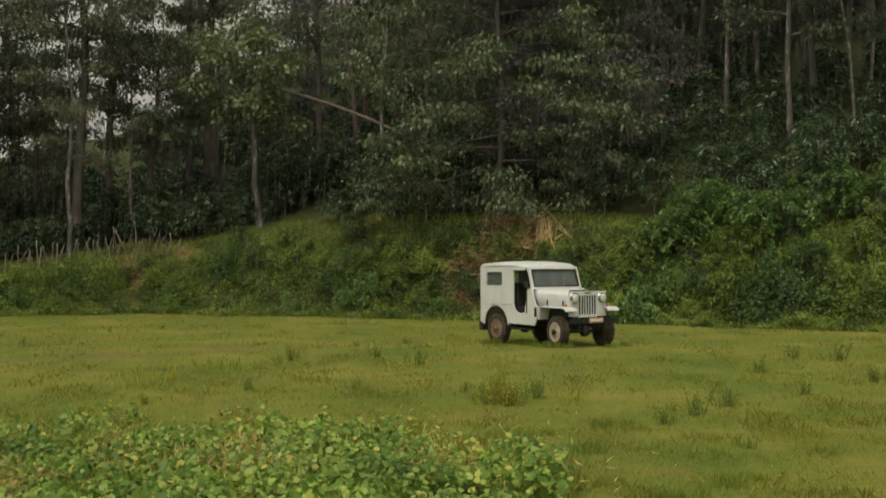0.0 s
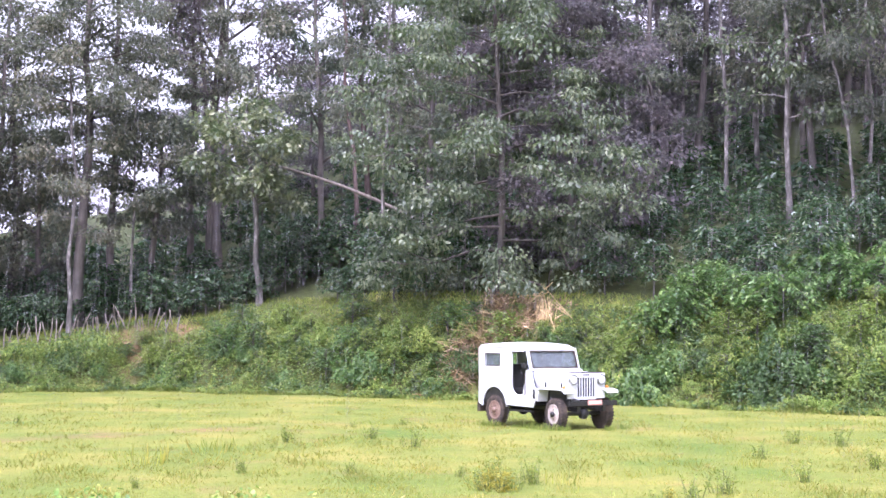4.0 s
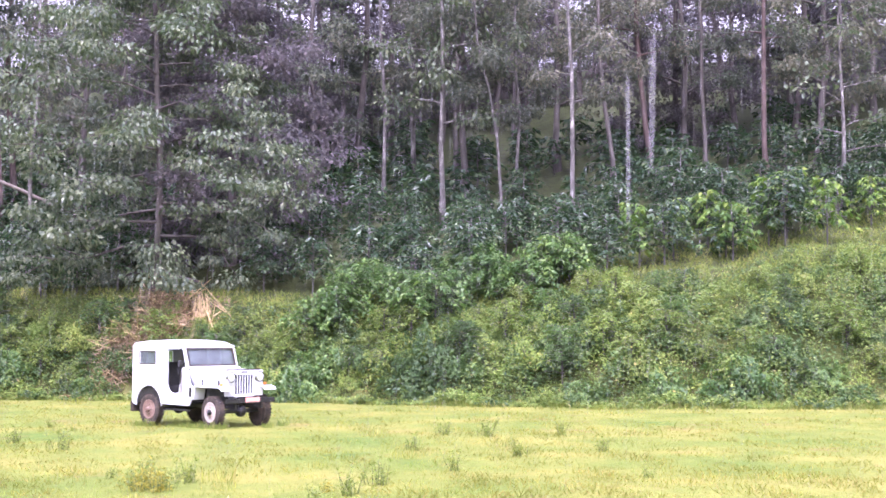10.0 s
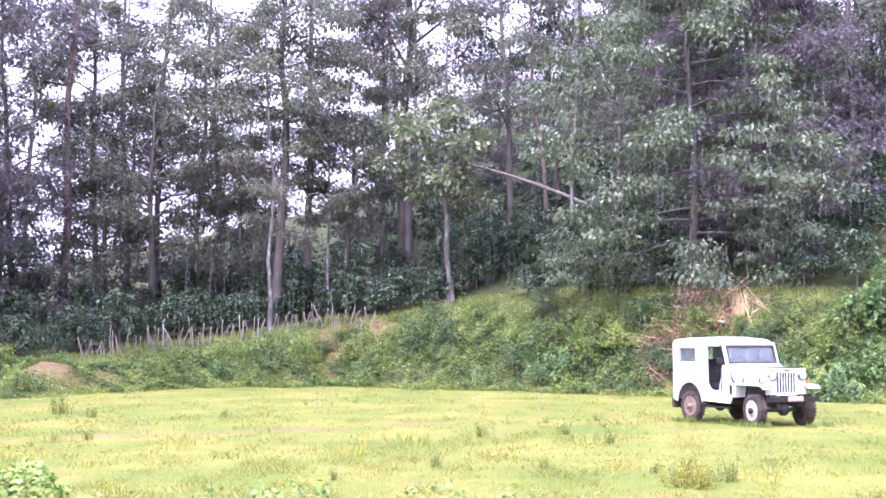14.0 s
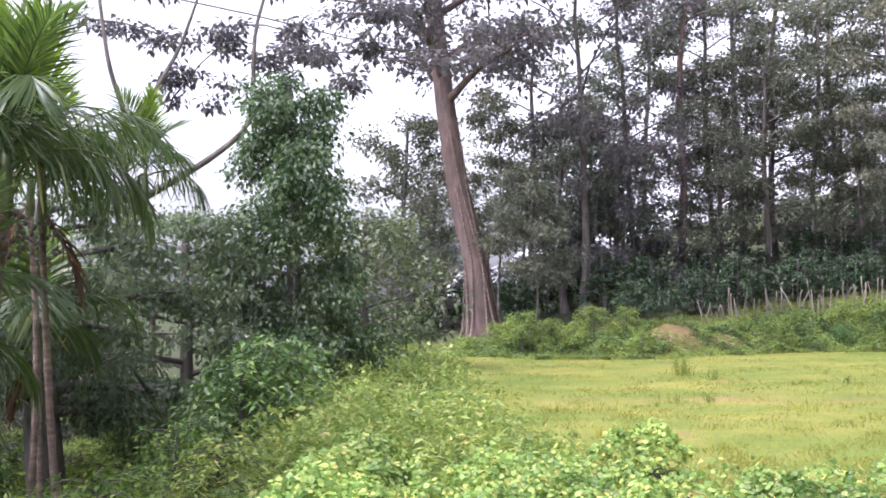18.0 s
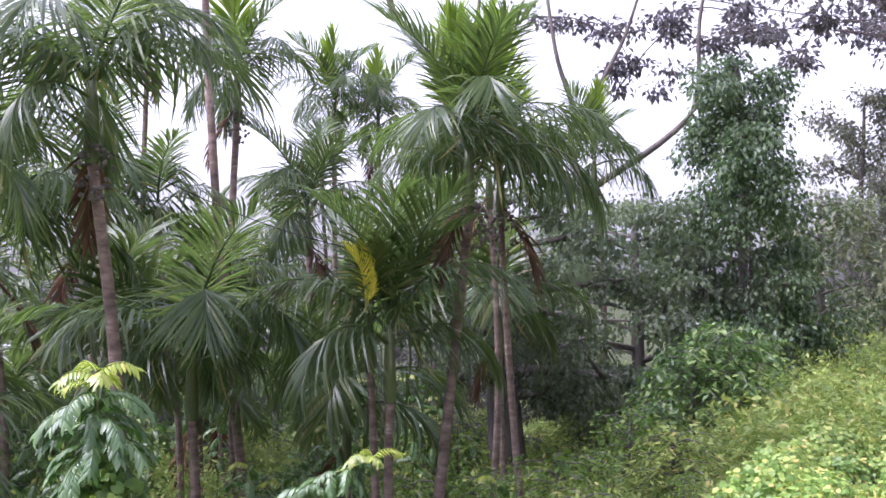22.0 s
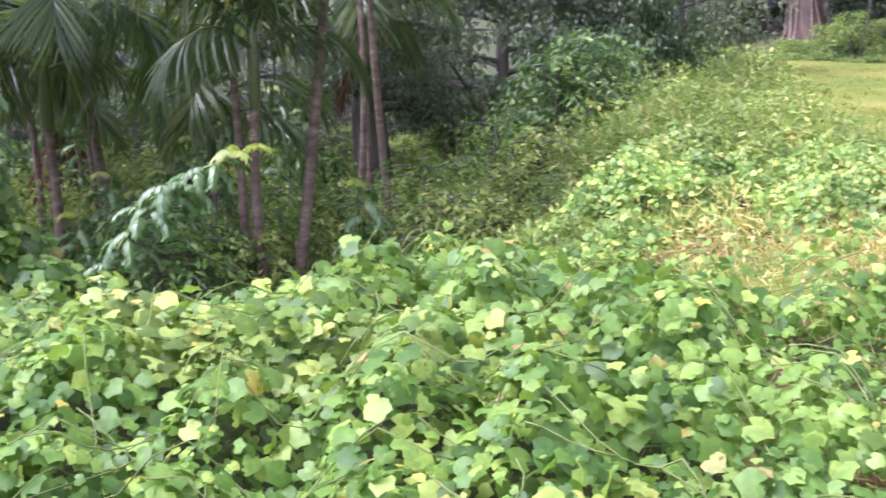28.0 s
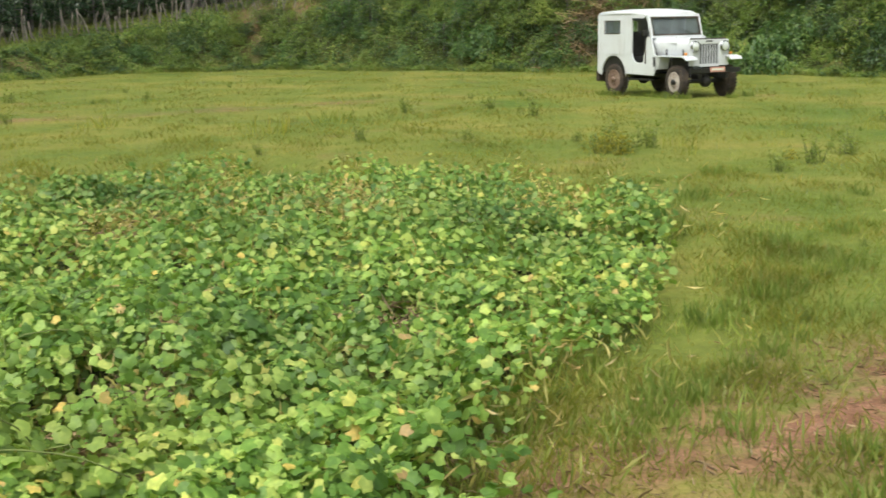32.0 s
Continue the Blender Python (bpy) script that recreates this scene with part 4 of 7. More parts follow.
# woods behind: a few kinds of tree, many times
TALL = [tree("forest_tree", 300 + i, turned(*q), "tall dark forest tree in the rain behind the coffee slope", "tree", M["bark"], M["haze_forest_leaf"], "forest trees",
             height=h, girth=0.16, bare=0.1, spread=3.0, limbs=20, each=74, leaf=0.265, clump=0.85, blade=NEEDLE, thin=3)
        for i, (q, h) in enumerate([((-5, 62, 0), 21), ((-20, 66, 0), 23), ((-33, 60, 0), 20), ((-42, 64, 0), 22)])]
LOW = [tree("understorey_tree", 320 + i, turned(*q), "bushy dark understorey tree at the edge of the woods", "tree", M["bark"], M["haze_mid_leaf" if i % 2 else "haze_forest_leaf"], "understorey trees",
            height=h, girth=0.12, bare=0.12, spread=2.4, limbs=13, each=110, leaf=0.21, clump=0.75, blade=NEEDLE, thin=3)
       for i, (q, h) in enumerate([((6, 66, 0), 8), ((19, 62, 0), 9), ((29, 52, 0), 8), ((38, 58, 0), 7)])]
for i in range(58):
    u = (i * 0.618034) % 1
    az = -47 + 46 * u
    r = 56 + 36 * ((i * 0.7549) % 1) + 3 * rng.rand()
    place_copy(TALL[i % 4], az, r, rng.uniform(0, 360), rng.uniform(0.85, 1.2))
for i in range(3):
    az = 2 + 36 * ((i * 0.618034) % 1)
    place_copy(TALL[i % 4], az, 60 + 40 * ((i * 0.7549) % 1), rng.uniform(0, 360), rng.uniform(0.75, 1.0))
for i in range(2):
    place_copy(TALL[i % 4], 22 + 10 * ((i * 0.618034) % 1), 58 + 12 * ((i * 0.7549) % 1), rng.uniform(0, 360), rng.uniform(0.85, 1.05))
for i in range(34):
    az = -6 + 43 * ((i * 0.618034) % 1)
    if (3 < az < 19 and i % 3) or az > 19:
        continue
    place_copy(LOW[i % 4], az, (64 if az < 16 else 57) + 28 * ((i * 0.7549) % 1), rng.uniform(0, 360), rng.uniform(0.8, 1.25))
for i in range(18):
    az = -45 + 40 * ((i * 0.618034) % 1)
    place_copy(LOW[i % 4], az, 57 + 24 * ((i * 0.7549) % 1), rng.uniform(0, 360), rng.uniform(0.7, 1.0))

# the broad tree above the brushwood heap, and its paler neighbours
tree("spreading_tree", 41, pose(*on(-3.0, 43)), "broad dark tree with drooping sprays of pale green leaves", "tree", M["bark"], M["pale_leaf"],
     height=13.5, girth=0.14, bare=0.05, spread=4.4, limbs=50, each=165, leaf=0.185, clump=0.95, flat=0.36, droop=0.8, upward=0.4, sag=0.45)
tree("spreading_tree", 42, pose(*on(-6.4, 44.5)), "dark leafy tree standing close behind a broad one", "tree", M["bark"], M["haze_forest_leaf"],
     height=12, girth=0.2, bare=0.05, spread=3.4, limbs=30, each=130, leaf=0.21, clump=1.0, flat=0.4, sag=0.5)
tree("round_tree", 43, pose(*on(16.6, 51.5)), "round-crowned pale green tree at the edge of the woods", "tree", M["bark"], M["haze_leaf"],
     height=15, girth=0.25, bare=0.5, spread=3.3, limbs=17, each=130, leaf=0.19, clump=1.0)
tree("round_tree", 44, pose(*on(8.4, 48)), "small leaning tree with pale leafy head", "tree", M["pale_bark"], M["pale_leaf"],
     height=8, girth=0.13, bare=0.5, spread=1.9, limbs=12, each=80, leaf=0.26, clump=0.85, lean=(-0.6, 0))
tree("thin_tree", 45, pose(*on(-16.5, 47)), "thin grey-green tree with fine drooping foliage", "tree", M["pale_bark"], M["pale_leaf"],
     height=14, girth=0.12, bare=0.3, spread=2.6, limbs=16, each=36, leaf=0.24, clump=0.9, droop=0.8)
tree("thin_tree", 46, pose(*on(-35, 44)), "thin tree with bare spreading twigs", "tree", M["pale_bark"], M["pale_leaf"],
     height=9, girth=0.08, bare=0.25, spread=2.4, limbs=14, each=12, leaf=0.22, clump=0.7)
tree("dark_tree", 47, pose(*on(31, 50)), "dark heavy-limbed tree with ragged crown against the sky", "tree", M["bark"], M["haze_forest_leaf"],
     height=17, girth=0.2, bare=0.3, spread=5.2, limbs=15, each=100, leaf=0.28, clump=1.3, upward=0.8, taper=0.2)
tree("dark_tree", 48, pose(*on(10.5, 58)), "dark forked tree seen against bright sky", "tree", M["bark"], M["haze_forest_leaf"],
     height=18, girth=0.33, bare=0.45, spread=4.5, limbs=12, each=100, leaf=0.28, clump=1.3, upward=0.9, taper=0.25)

# broad leafy crowns that stand out before the woods, by bearing, distance, height and reach
LEAFY = [(13.4, 52, 8.5, 2.2, 0.4), (22.6, 54, 11, 2.8, 0.3), (11.6, 57, 15, 2.4, 0.55), (5.6, 54, 14, 3.0, 0.3), (19.6, 57, 14, 2.6, 0.5), (25.0, 57, 15, 3.0, 0.45), (28.6, 55, 16, 3.2, 0.45), (33.6, 56, 14, 3.4, 0.25), (0.6, 55, 15, 3.0, 0.25),
         (-10.2, 54, 14, 2.4, 0.2), (-17.6, 51, 11, 2.2, 0.3), (-22.0, 56, 15, 2.8, 0.2), (-28.0, 57, 14, 2.8, 0.2), (-34.0, 54, 13, 2.6, 0.2), (23.6, 61, 10, 3.4, 0.15), (30.6, 61, 10, 3.4, 0.15), (39.4, 52, 9.5, 2.2, 0.3), (24.4, 54, 6.5, 2.2, 0.1), (29.4, 52, 6.5, 2.2, 0.1), (31.8, 53, 8.5, 2.4, 0.15), (18.4, 55, 7, 2.2, 0.12)]
for i, (az, r, h, reach, low) in enumerate(LEAFY):
    tree("leafy_forest_tree", 350 + i, pose(*on(az, r)), "broad forest tree with clumped leafy crown, rain haze painted into its green", "tree", M["bark"], M["haze_leaf" if i % 3 else "haze_mid_leaf"], "leafy forest trees",
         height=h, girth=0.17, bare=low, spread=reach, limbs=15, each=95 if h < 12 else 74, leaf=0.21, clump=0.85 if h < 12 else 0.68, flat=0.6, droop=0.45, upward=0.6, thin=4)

# the big tree with climbing roots at the corner of the field
big = tree("giant_tree", 49, pose(*on(35.75, 46)), "huge old tree with reddish trunk and climbing roots", "tree", M["red_bark"], M["haze_forest_leaf"],
           height=24, girth=0.5, bare=0.36, spread=6.0, limbs=24, each=100, leaf=0.3, clump=1.4, lean=(-3.4, -2.5), taper=0.45, upward=0.7)
R = np.random.RandomState(5)
roots = []
sway = np.random.RandomState(49).normal(0, 0.015 * 24, (9, 2)).cumsum(0) * 0.5
sway -= sway[0]
for i in range(11):
    a0 = i * 0.57 + R.uniform(-0.3, 0.3)
    hgt = R.uniform(2.5, 9.0)
    s = np.linspace(0, 1, 13)
    up = (s * hgt - 0.2 + 0.3) / 24.3
    cx, cy = -3.4 * up + np.interp(up, np.linspace(0, 1, 9), sway[:, 0]), -2.5 * up + np.interp(up, np.linspace(0, 1, 9), sway[:, 1])
    a = a0 + R.uniform(-1.2, 1.2) * s
    rr = 0.5 * (1 - 0.55 * up) * (1 + 0.5 * np.clip(1 - up * 8, 0, 1)) * 1.0 + 0.3 * np.exp(-s * hgt * 2.2)
    roots.append((np.stack([cx + rr * np.cos(a), cy + rr * np.sin(a), s * hgt - 0.2], 1), R.uniform(0.025, 0.055) * (1 - 0.5 * s)))
part("climbing_root", tubes("climbing_root", roots, 6), M["palm_bark"], big, "pale climbing roots on the trunk")

# ---- coffee shrubs ----


def shrub_meshes(seed, height, spread, sprays, each, leaf, droop=0.6):
    R = np.random.RandomState(seed)
    runs, P, W, U, S = [], [], [], [], []
    runs.append((np.array([(0, 0, -0.1), (0.03, 0.02, height * 0.45), (0.0, 0.05, height * 0.95)]), np.array([0.035, 0.028, 0.012])))
    for i in range(sprays):
        f = 0.3 + 0.7 * i / sprays
        a = i * 2.4 + R.uniform(-0.4, 0.4)
        reach = spread * (1.1 - 0.75 * f) * R.uniform(0.75, 1.2) + 0.15
        d = np.array([math.cos(a), math.sin(a), 0])
        s = np.linspace(0, 1, 4)[:, None]
        line = np.array([0, 0, height * f]) + d * reach * s + np.array([0, 0, 1]) * reach * (0.55 * s - 0.6 * s * s)
        runs.append((line, np.array([0.014, 0.011, 0.008, 0.004])))
        for j in range(each):
            q = R.uniform(0.15, 1.05)
            p = np.array([np.interp(q, s[:, 0], line[:, c]) for c in range(3)]) + R.normal(0, 0.05, 3)
            side = np.array([-d[1], d[0], 0]) * (1 if j % 2 else -1)
            P.append(p)
            W.append(side * 0.8 + d * 0.5 + np.array([0, 0, -droop * R.uniform(0.3, 1.2)]) + R.normal(0, 0.25, 3))
            U.append(np.array([0, 0, 1.0]) + R.normal(0, 0.35, 3))
            S.append(leaf * R.uniform(0.7, 1.25))
    return tubes("stem", runs, 5, 3), leaf_mesh("foliage", P, W, U, np.array(S), np.array(S) * 0.85)


def shrub(name, seed, m, label, category, leafm, group="", bark="pale_bark", **kw):
    t = thing(name, m, label, category, group)
    a, b = shrub_meshes(seed, **kw)
    tagged(part("stem", a, M[bark], t), kind="stuff")
    part("foliage", b, leafm, t)
    return t


COFFEE = [shrub("coffee_shrub", 500 + i, turned(az, r, 0), "glossy dark green coffee shrub on the slope", "shrub", M["coffee_leaf"], "coffee shrubs",
                height=1.7 + 0.2 * i, spread=1.1, sprays=24, each=34, leaf=0.175) for i, (az, r) in enumerate([(-14, 42), (-20, 43), (-2, 48), (-29, 44)])]
FAR_COFFEE = [shrub("far_coffee_shrub", 505 + i, turned(az, r, 0), "dark coffee shrub far up the wooded slope", "shrub", M["coffee_leaf"], "far coffee shrubs",
                    height=1.9, spread=1.15, sprays=14, each=16, leaf=0.33) for i, (az, r) in enumerate([(-12, 55), (6, 58)])]
k = 0
for row in range(16):
    for col in range(34):
        az = -44 + 2.4 * col + rng.uniform(-0.7, 0.7)
        cr = np.interp(az, CREST[:, 0], CREST[:, 1])
        r = cr + 1.0 + row * 1.5 + rng.uniform(-0.4, 0.4)
        if az > 30 or (az > 22 and row > 8) or rng.rand() < (0.24 if row < 6 else 0.38) or (abs(az + 4) < 2.5 and row < 1):
            continue
        place_copy(COFFEE[k % 4] if row < 6 else FAR_COFFEE[k % 2], az, r, rng.uniform(0, 360), rng.uniform(0.75, 1.2))
        k += 1
for i in range(34):
    az = 30 + 12.5 * ((i * 0.618034) % 1)
    place_copy(FAR_COFFEE[i % 2], az, 49 + 14 * ((i * 0.7549) % 1), rng.uniform(0, 360), rng.uniform(0.7, 1.1))
for i in range(22):
    az = 0.5 + 9 * ((i * 0.618034) % 1)
    place_copy(COFFEE[i % 4], az, np.interp(az, CREST[:, 0], CREST[:, 1]) + 0.8 + 5 * ((i * 0.7549) % 1), rng.uniform(0, 360), rng.uniform(0.7, 1.05))
# the brighter coffee on the lip of the bank
LIP = [shrub("lip_coffee_shrub", 510 + i, turned(az, r, 0), "bright leafy coffee shrub spreading over the bank's lip", "shrub", M["lip_leaf"], "coffee on the lip of the bank",
             height=1.5, spread=1.35, sprays=28, each=40, leaf=0.175, droop=0.5) for i, (az, r) in enumerate([(-11.5, 38.0), (-15.0, 37.6), (-18.6, 38.2)])]
for i in range(20):
    az = -10.5 - 13.5 * ((i * 0.618) % 1)
    place_copy(LIP[i % 3], az, np.interp(az, CREST[:, 0], CREST[:, 1]) + rng.uniform(-1.2, 1.4), rng.uniform(0, 360), rng.uniform(0.7, 1.15))
YOUNG = [shrub("young_coffee_shrub", 520 + i, turned(az, r, 0), "young light green coffee shrub on a bare pale stem", "shrub", M["young_leaf"], "young coffee shrubs",
               height=h, spread=0.95, sprays=18, each=20, leaf=0.24, droop=0.9)
         for i, (az, r, h) in enumerate([(-25.8, 39.5, 2.3), (-30.1, 40, 2.1), (-34.3, 40.5, 2.3), (-38.3, 41.5, 2.6)])]
for az, r, s in [(-27.4, 40.4, 0.8), (-31.7, 41, 0.95), (-36.2, 42.5, 0.8), (-32.6, 42.5, 1.05), (-29, 41.6, 1.0), (-40.5, 42, 1.0)]:
    place_copy(YOUNG[int(-az) % 4], az, r, rng.uniform(0, 360), s)

# ---- growth on the bank ----


def bank_growth():
    """Tangled growth of three kinds in drifts over the bank."""
    R = np.random.RandomState(77)
    n = 240000
    az = R.uniform(-44, 37, n)
    foot, cr = np.interp(az, FOOT[:, 0], FOOT[:, 1]), np.interp(az, CREST[:, 0], CREST[:, 1])
    r = foot - 1.0 + (cr - foot + 1.2) * R.uniform(0, 1, n) ** 0.9
    x, y = -np.sin(np.radians(az)) * r, np.cos(np.radians(az)) * r
    hump = np.clip(0.5 + 0.75 * waves(x, y, 2.4, 21) + 0.4 * waves(x, y, 0.9, 22), 0.16, 1.7)
    hump *= (0.35 + 0.65 * smooth(-0.8, 0.5, r - foot)) * (1 - 0.9 * smooth(-2.4, -0.4, r - cr)) * (1 - 0.6 * smooth(18, 26, az))
    bare_here = sum(np.exp(-((x - a) ** 2 + (y - b) ** 2) / c ** 2) for a, b, c in BARE)
    hx, hy, _ = on(-4.2, 40.0)
    bare_here = bare_here + 0.8 * np.exp(-((x - hx) / 2.1) ** 2 - ((y - hy) / 1.0) ** 2)
    keep = (R.uniform(0, 1, n) > 1.25 * bare_here) & (R.uniform(0, 1, n) > 0.75 * smooth(-1.6, -0.2, r - cr))
    z = land(x, y) + hump * (0.25 + 0.8 * R.uniform(0, 1, n) ** 0.7) + 0.03
    kind = waves(x, y, 1.6, 26) + 0.5 * waves(x, y, 0.6, 27) + R.normal(0, 0.22, n)
    for mat, lo, hi, a, b, label in (("bank_dark", -9, -0.5, 0.08, 0.17, "dark broad-leaved weeds in the hollows of the bank"), ("weed_leaf", -0.5, 0.3, 0.05, 0.13, "dense tangled weeds and creepers covering the earth bank"),
                                     ("bank_bright", 0.3, 9, 0.05, 0.11, "bright fine-leaved creeper tumbling down the bank")):
        k = keep & (kind > lo) & (kind <= hi)
        m = int(k.sum())
        way = R.normal(0, 1, (m, 3)) * np.array([1, 1, 0.45]) + np.array([0, -0.3, -0.15])
        up = np.array([0, -0.35, 1.0]) + R.normal(0, 0.45, (m, 3))
        L = R.uniform(a, b, m)
        me = leaf_mesh("bank_undergrowth", np.stack([x, y, z], 1)[k], way, up, L, L * R.uniform(0.8, 1.2, m))
        tagged(part("bank_undergrowth", me, M[mat]), label, "undergrowth", kind="stuff")


bank_growth()


def crest_grass():
    R = np.random.RandomState(79)
    n = 60000
    az = R.uniform(-44, 30, n)
    cr = np.interp(az, CREST[:, 0], CREST[:, 1])
    r = cr + np.where(az < -24, R.uniform(-1.7, 3.0, n), R.uniform(-1.9, 1.3, n))
    x, y = -np.sin(np.radians(az)) * r, np.cos(np.radians(az)) * r
    k = R.uniform(0, 1, n) < 0.75 + 0.5 * waves(x, y, 1.5, 28)
    # a fringe of longer grass along the foot
    az2 = R.uniform(-44, 34, 26000)
    r2 = np.interp(az2, FOOT[:, 0], FOOT[:, 1]) + R.normal(-0.35, 0.45, 26000)
    x = np.concatenate([x[k], -np.sin(np.radians(az2)) * r2])
    y = np.concatenate([y[k], np.cos(np.radians(az2)) * r2])
    m = len(x)
    way = R.normal(0, 0.6, (m, 3)) * np.array([1, 1, 0]) + np.array([0, 0, 1.0])
    return leaf_mesh("bank_grass", np.stack([x, y, land(x, y) - 0.01], 1), way, R.normal(0, 1, (m, 3)) * np.array([1, 1, 0.1]), R.uniform(0.06, 0.26, m), 0.02, BLADE)


tagged(part("bank_grass", crest_grass(), M["bank_grass"]), "short bright grass along the top of the bank", "grass", kind="stuff")
WEEDS = []
for i, (az, r, mat, h, sp) in enumerate([(-17.5, 35.4, "bank_dark", 1.5, 0.9), (-27, 35, "weed_leaf", 1.3, 0.9), (-35, 36, "bank_bright", 1.4, 0.8), (-9, 37.5, "weed_leaf", 1.2, 0.8), (4, 42.5, "lip_leaf", 1.3, 0.9)]):
    WEEDS.append(shrub("bank_shrub", 540 + i, turned(az, r, 0), "wild leafy shrub growing out of the bank", "shrub", M[mat], "wild shrubs on the bank",
                       height=h, spread=sp, sprays=26, each=52, leaf=0.105, droop=0.4))
for i in range(110):
    az = -43 + 58 * ((i * 0.618) % 1)
    f, c = np.interp(az, FOOT[:, 0], FOOT[:, 1]), np.interp(az, CREST[:, 0], CREST[:, 1])
    place_copy(WEEDS[i % 5], az, f + 0.4 + (c - f - 1.2) * ((i * 0.7549) % 1), rng.uniform(0, 360), rng.uniform(0.45, 1.0))
for az, r, s in [(32.5, 41, 0.9), (30.5, 42, 1.0), (33.8, 40.5, 1.1), (29, 43, 0.8), (35, 42, 0.8), (28.2, 40, 0.7), (31.4, 40.6, 0.8), (34.3, 41.4, 0.9)]:
    place_copy(WEEDS[1 + int(r) % 3], az, r, rng.uniform(0, 360), s)

# rounded bushes that swell out of the bank


def dome_bush(seed, m, mat, label, wide, high, n, leaf):
    """Leaves over an uneven rounded shell, on a few stems."""
    R = np.random.RandomState(seed)
    t = thing("rounded_bush", m, label, "bush", "rounded bushes on the bank")
    a, f = R.uniform(0, 6.283, n), R.uniform(0, 1, n) ** 0.8
    d = np.stack([np.cos(a) * np.sqrt(1 - f * f), np.sin(a) * np.sqrt(1 - f * f), f], 1)
    swell = 0.82 + 0.22 * np.sin(3 * a + 5 * f + seed) + 0.14 * np.sin(7 * a - 4 * f) + R.normal(0, 0.05, n)
    deep = np.where(R.uniform(0, 1, n) < 0.75, 1.0, R.uniform(0.4, 0.95, n))
    P = d * (swell * deep)[:, None] * np.array([wide, wide, high])
    way = d * np.array([0.6, 0.6, 0.0]) + R.normal(0, 0.6, (n, 3)) - np.array([0, 0, 0.5])
    L = R.uniform(0.6, 1.3, n) * leaf
    runs = [(np.stack([np.array([0, 0, -0.1]), d[j] * np.array([wide, wide, high]) * 0.45, d[j] * np.array([wide, wide, high]) * 0.8]), np.array([0.022, 0.014, 0.006])) for j in range(9)]
    tagged(part("stem", tubes("stem", runs, 4), M["bark"], t), kind="stuff")
    part("foliage", leaf_mesh("foliage", P, way, d + R.normal(0, 0.35, (n, 3)) + np.array([0, 0, 0.3]), L, L * R.uniform(0.8, 1.2, n)), M[mat], t)
    return t


DOMES = [dome_bush(600 + i, turned(az, r, 0), mat, label, w, h, n, leaf) for i, (az, r, mat, label, w, h, n, leaf) in enumerate([
    (-15.7, 35.3, "bank_dark", "big dark green rounded bush on the bank", 1.35, 1.9, 5200, 0.11),
    (-9.6, 36.4, "lip_leaf", "grey-green broad-leaved bush on the bank", 1.1, 1.2, 2600, 0.13),
    (-20.6, 35.0, "bank_bright", "bright green rounded bush on the bank", 1.0, 1.0, 3000, 0.085),
    (-25.9, 34.2, "weed_leaf", "dense weedy green mound at the bank's foot", 0.95, 0.9, 2600, 0.085),
    (-33.0, 36.5, "bank_dark", "dark tangled bush in a fold of the bank", 0.85, 0.8, 2000, 0.09)])]
for i in range(74):
    az = -43 + 64 * ((i * 0.618 + 0.31) % 1)
    f, c = np.interp(az, FOOT[:, 0], FOOT[:, 1]), np.interp(az, CREST[:, 0], CREST[:, 1])
    if abs(az + 4.2) < 3 and (i * 0.7549) % 1 > 0.5:
        continue
    place_copy(DOMES[1 + i % 4], az, f + 0.3 + (c - f - 1.4) * ((i * 0.7549) % 1), rng.uniform(0, 360), rng.uniform(0.45, 1.05), 0.15)

# ---- creeper over the near edge of the field ----
MOUNDS = [(-6.1, 11.4, 0.55, 0.48), (-5.75, 5.6, 0.42, 0.45), (-7.3, 7.5, 0.38, 0.62), (-8.2, 9.1, 0.28, 0.65), (-5.3, 7.5, 0.2, 0.45), (-5.9, 8.6, 0.2, 0.45), (-7.0, 10.0, 0.15, 0.5), (-4.1, 10.3, 0.2, 0.4), (-3.0, 2.9, 0.3, 1.2), (-1.8, 3.8, 0.16, 1.2), (-4.3, 1.7, 0.2, 1.0),
          (-3.8, 6.8, 0.2, 0.6), (-2.4, 7.2, 0.22, 0.6), (-4.9, 3.4, 0.2, 0.9), (-4.0, 4.6, 0.15, 0.7), (-3.2, 5.3, 0.1, 0.6), (-6.75, 1.85, 1.1, 0.45), (-7.1, 3.3, 0.45, 0.8), (-0.9, 8.9, 0.14, 0.8)]
# sunken gaps where stems and dry stalks show
HOLLOWS = [(-3.45, 3.4, 0.25), (-2.15, 3.45, 0.25), (-3.7, 4.7, 0.25), (-2.8, 3.75, 0.42), (-3.1, 4.2, 0.25), (-2.4, 4.3, 0.3), (-1.75, 4.1, 0.22), (-1.7, 4.8, 0.25), (-1.35, 3.7, 0.25), (-3.5, 5.9, 0.25), (-3.9, 4.2, 0.22), (-0.8, 6.1, 0.25), (-1.9, 6.2, 0.3), (-3.0, 8.4, 0.4)]


def creeper_top(x, y):
    r = np.hypot(x, y)
    h = np.interp(r, [6.4, 7.6], [0.27, 0.17]) + 0.13 * waves(x, y, 1.7, 31) + 0.13 * waves(x, y, 0.6, 32)
    for a, b, up, rad in MOUNDS:
        h = h + up * np.exp(-((x - a) ** 2 + (y - b) ** 2) / rad ** 2)
    for a, b, rad in HOLLOWS:
        h = h - 0.3 * np.exp(-((x - a) ** 2 + (y - b) ** 2) / rad ** 2)
    return np.maximum(h, 0.04)


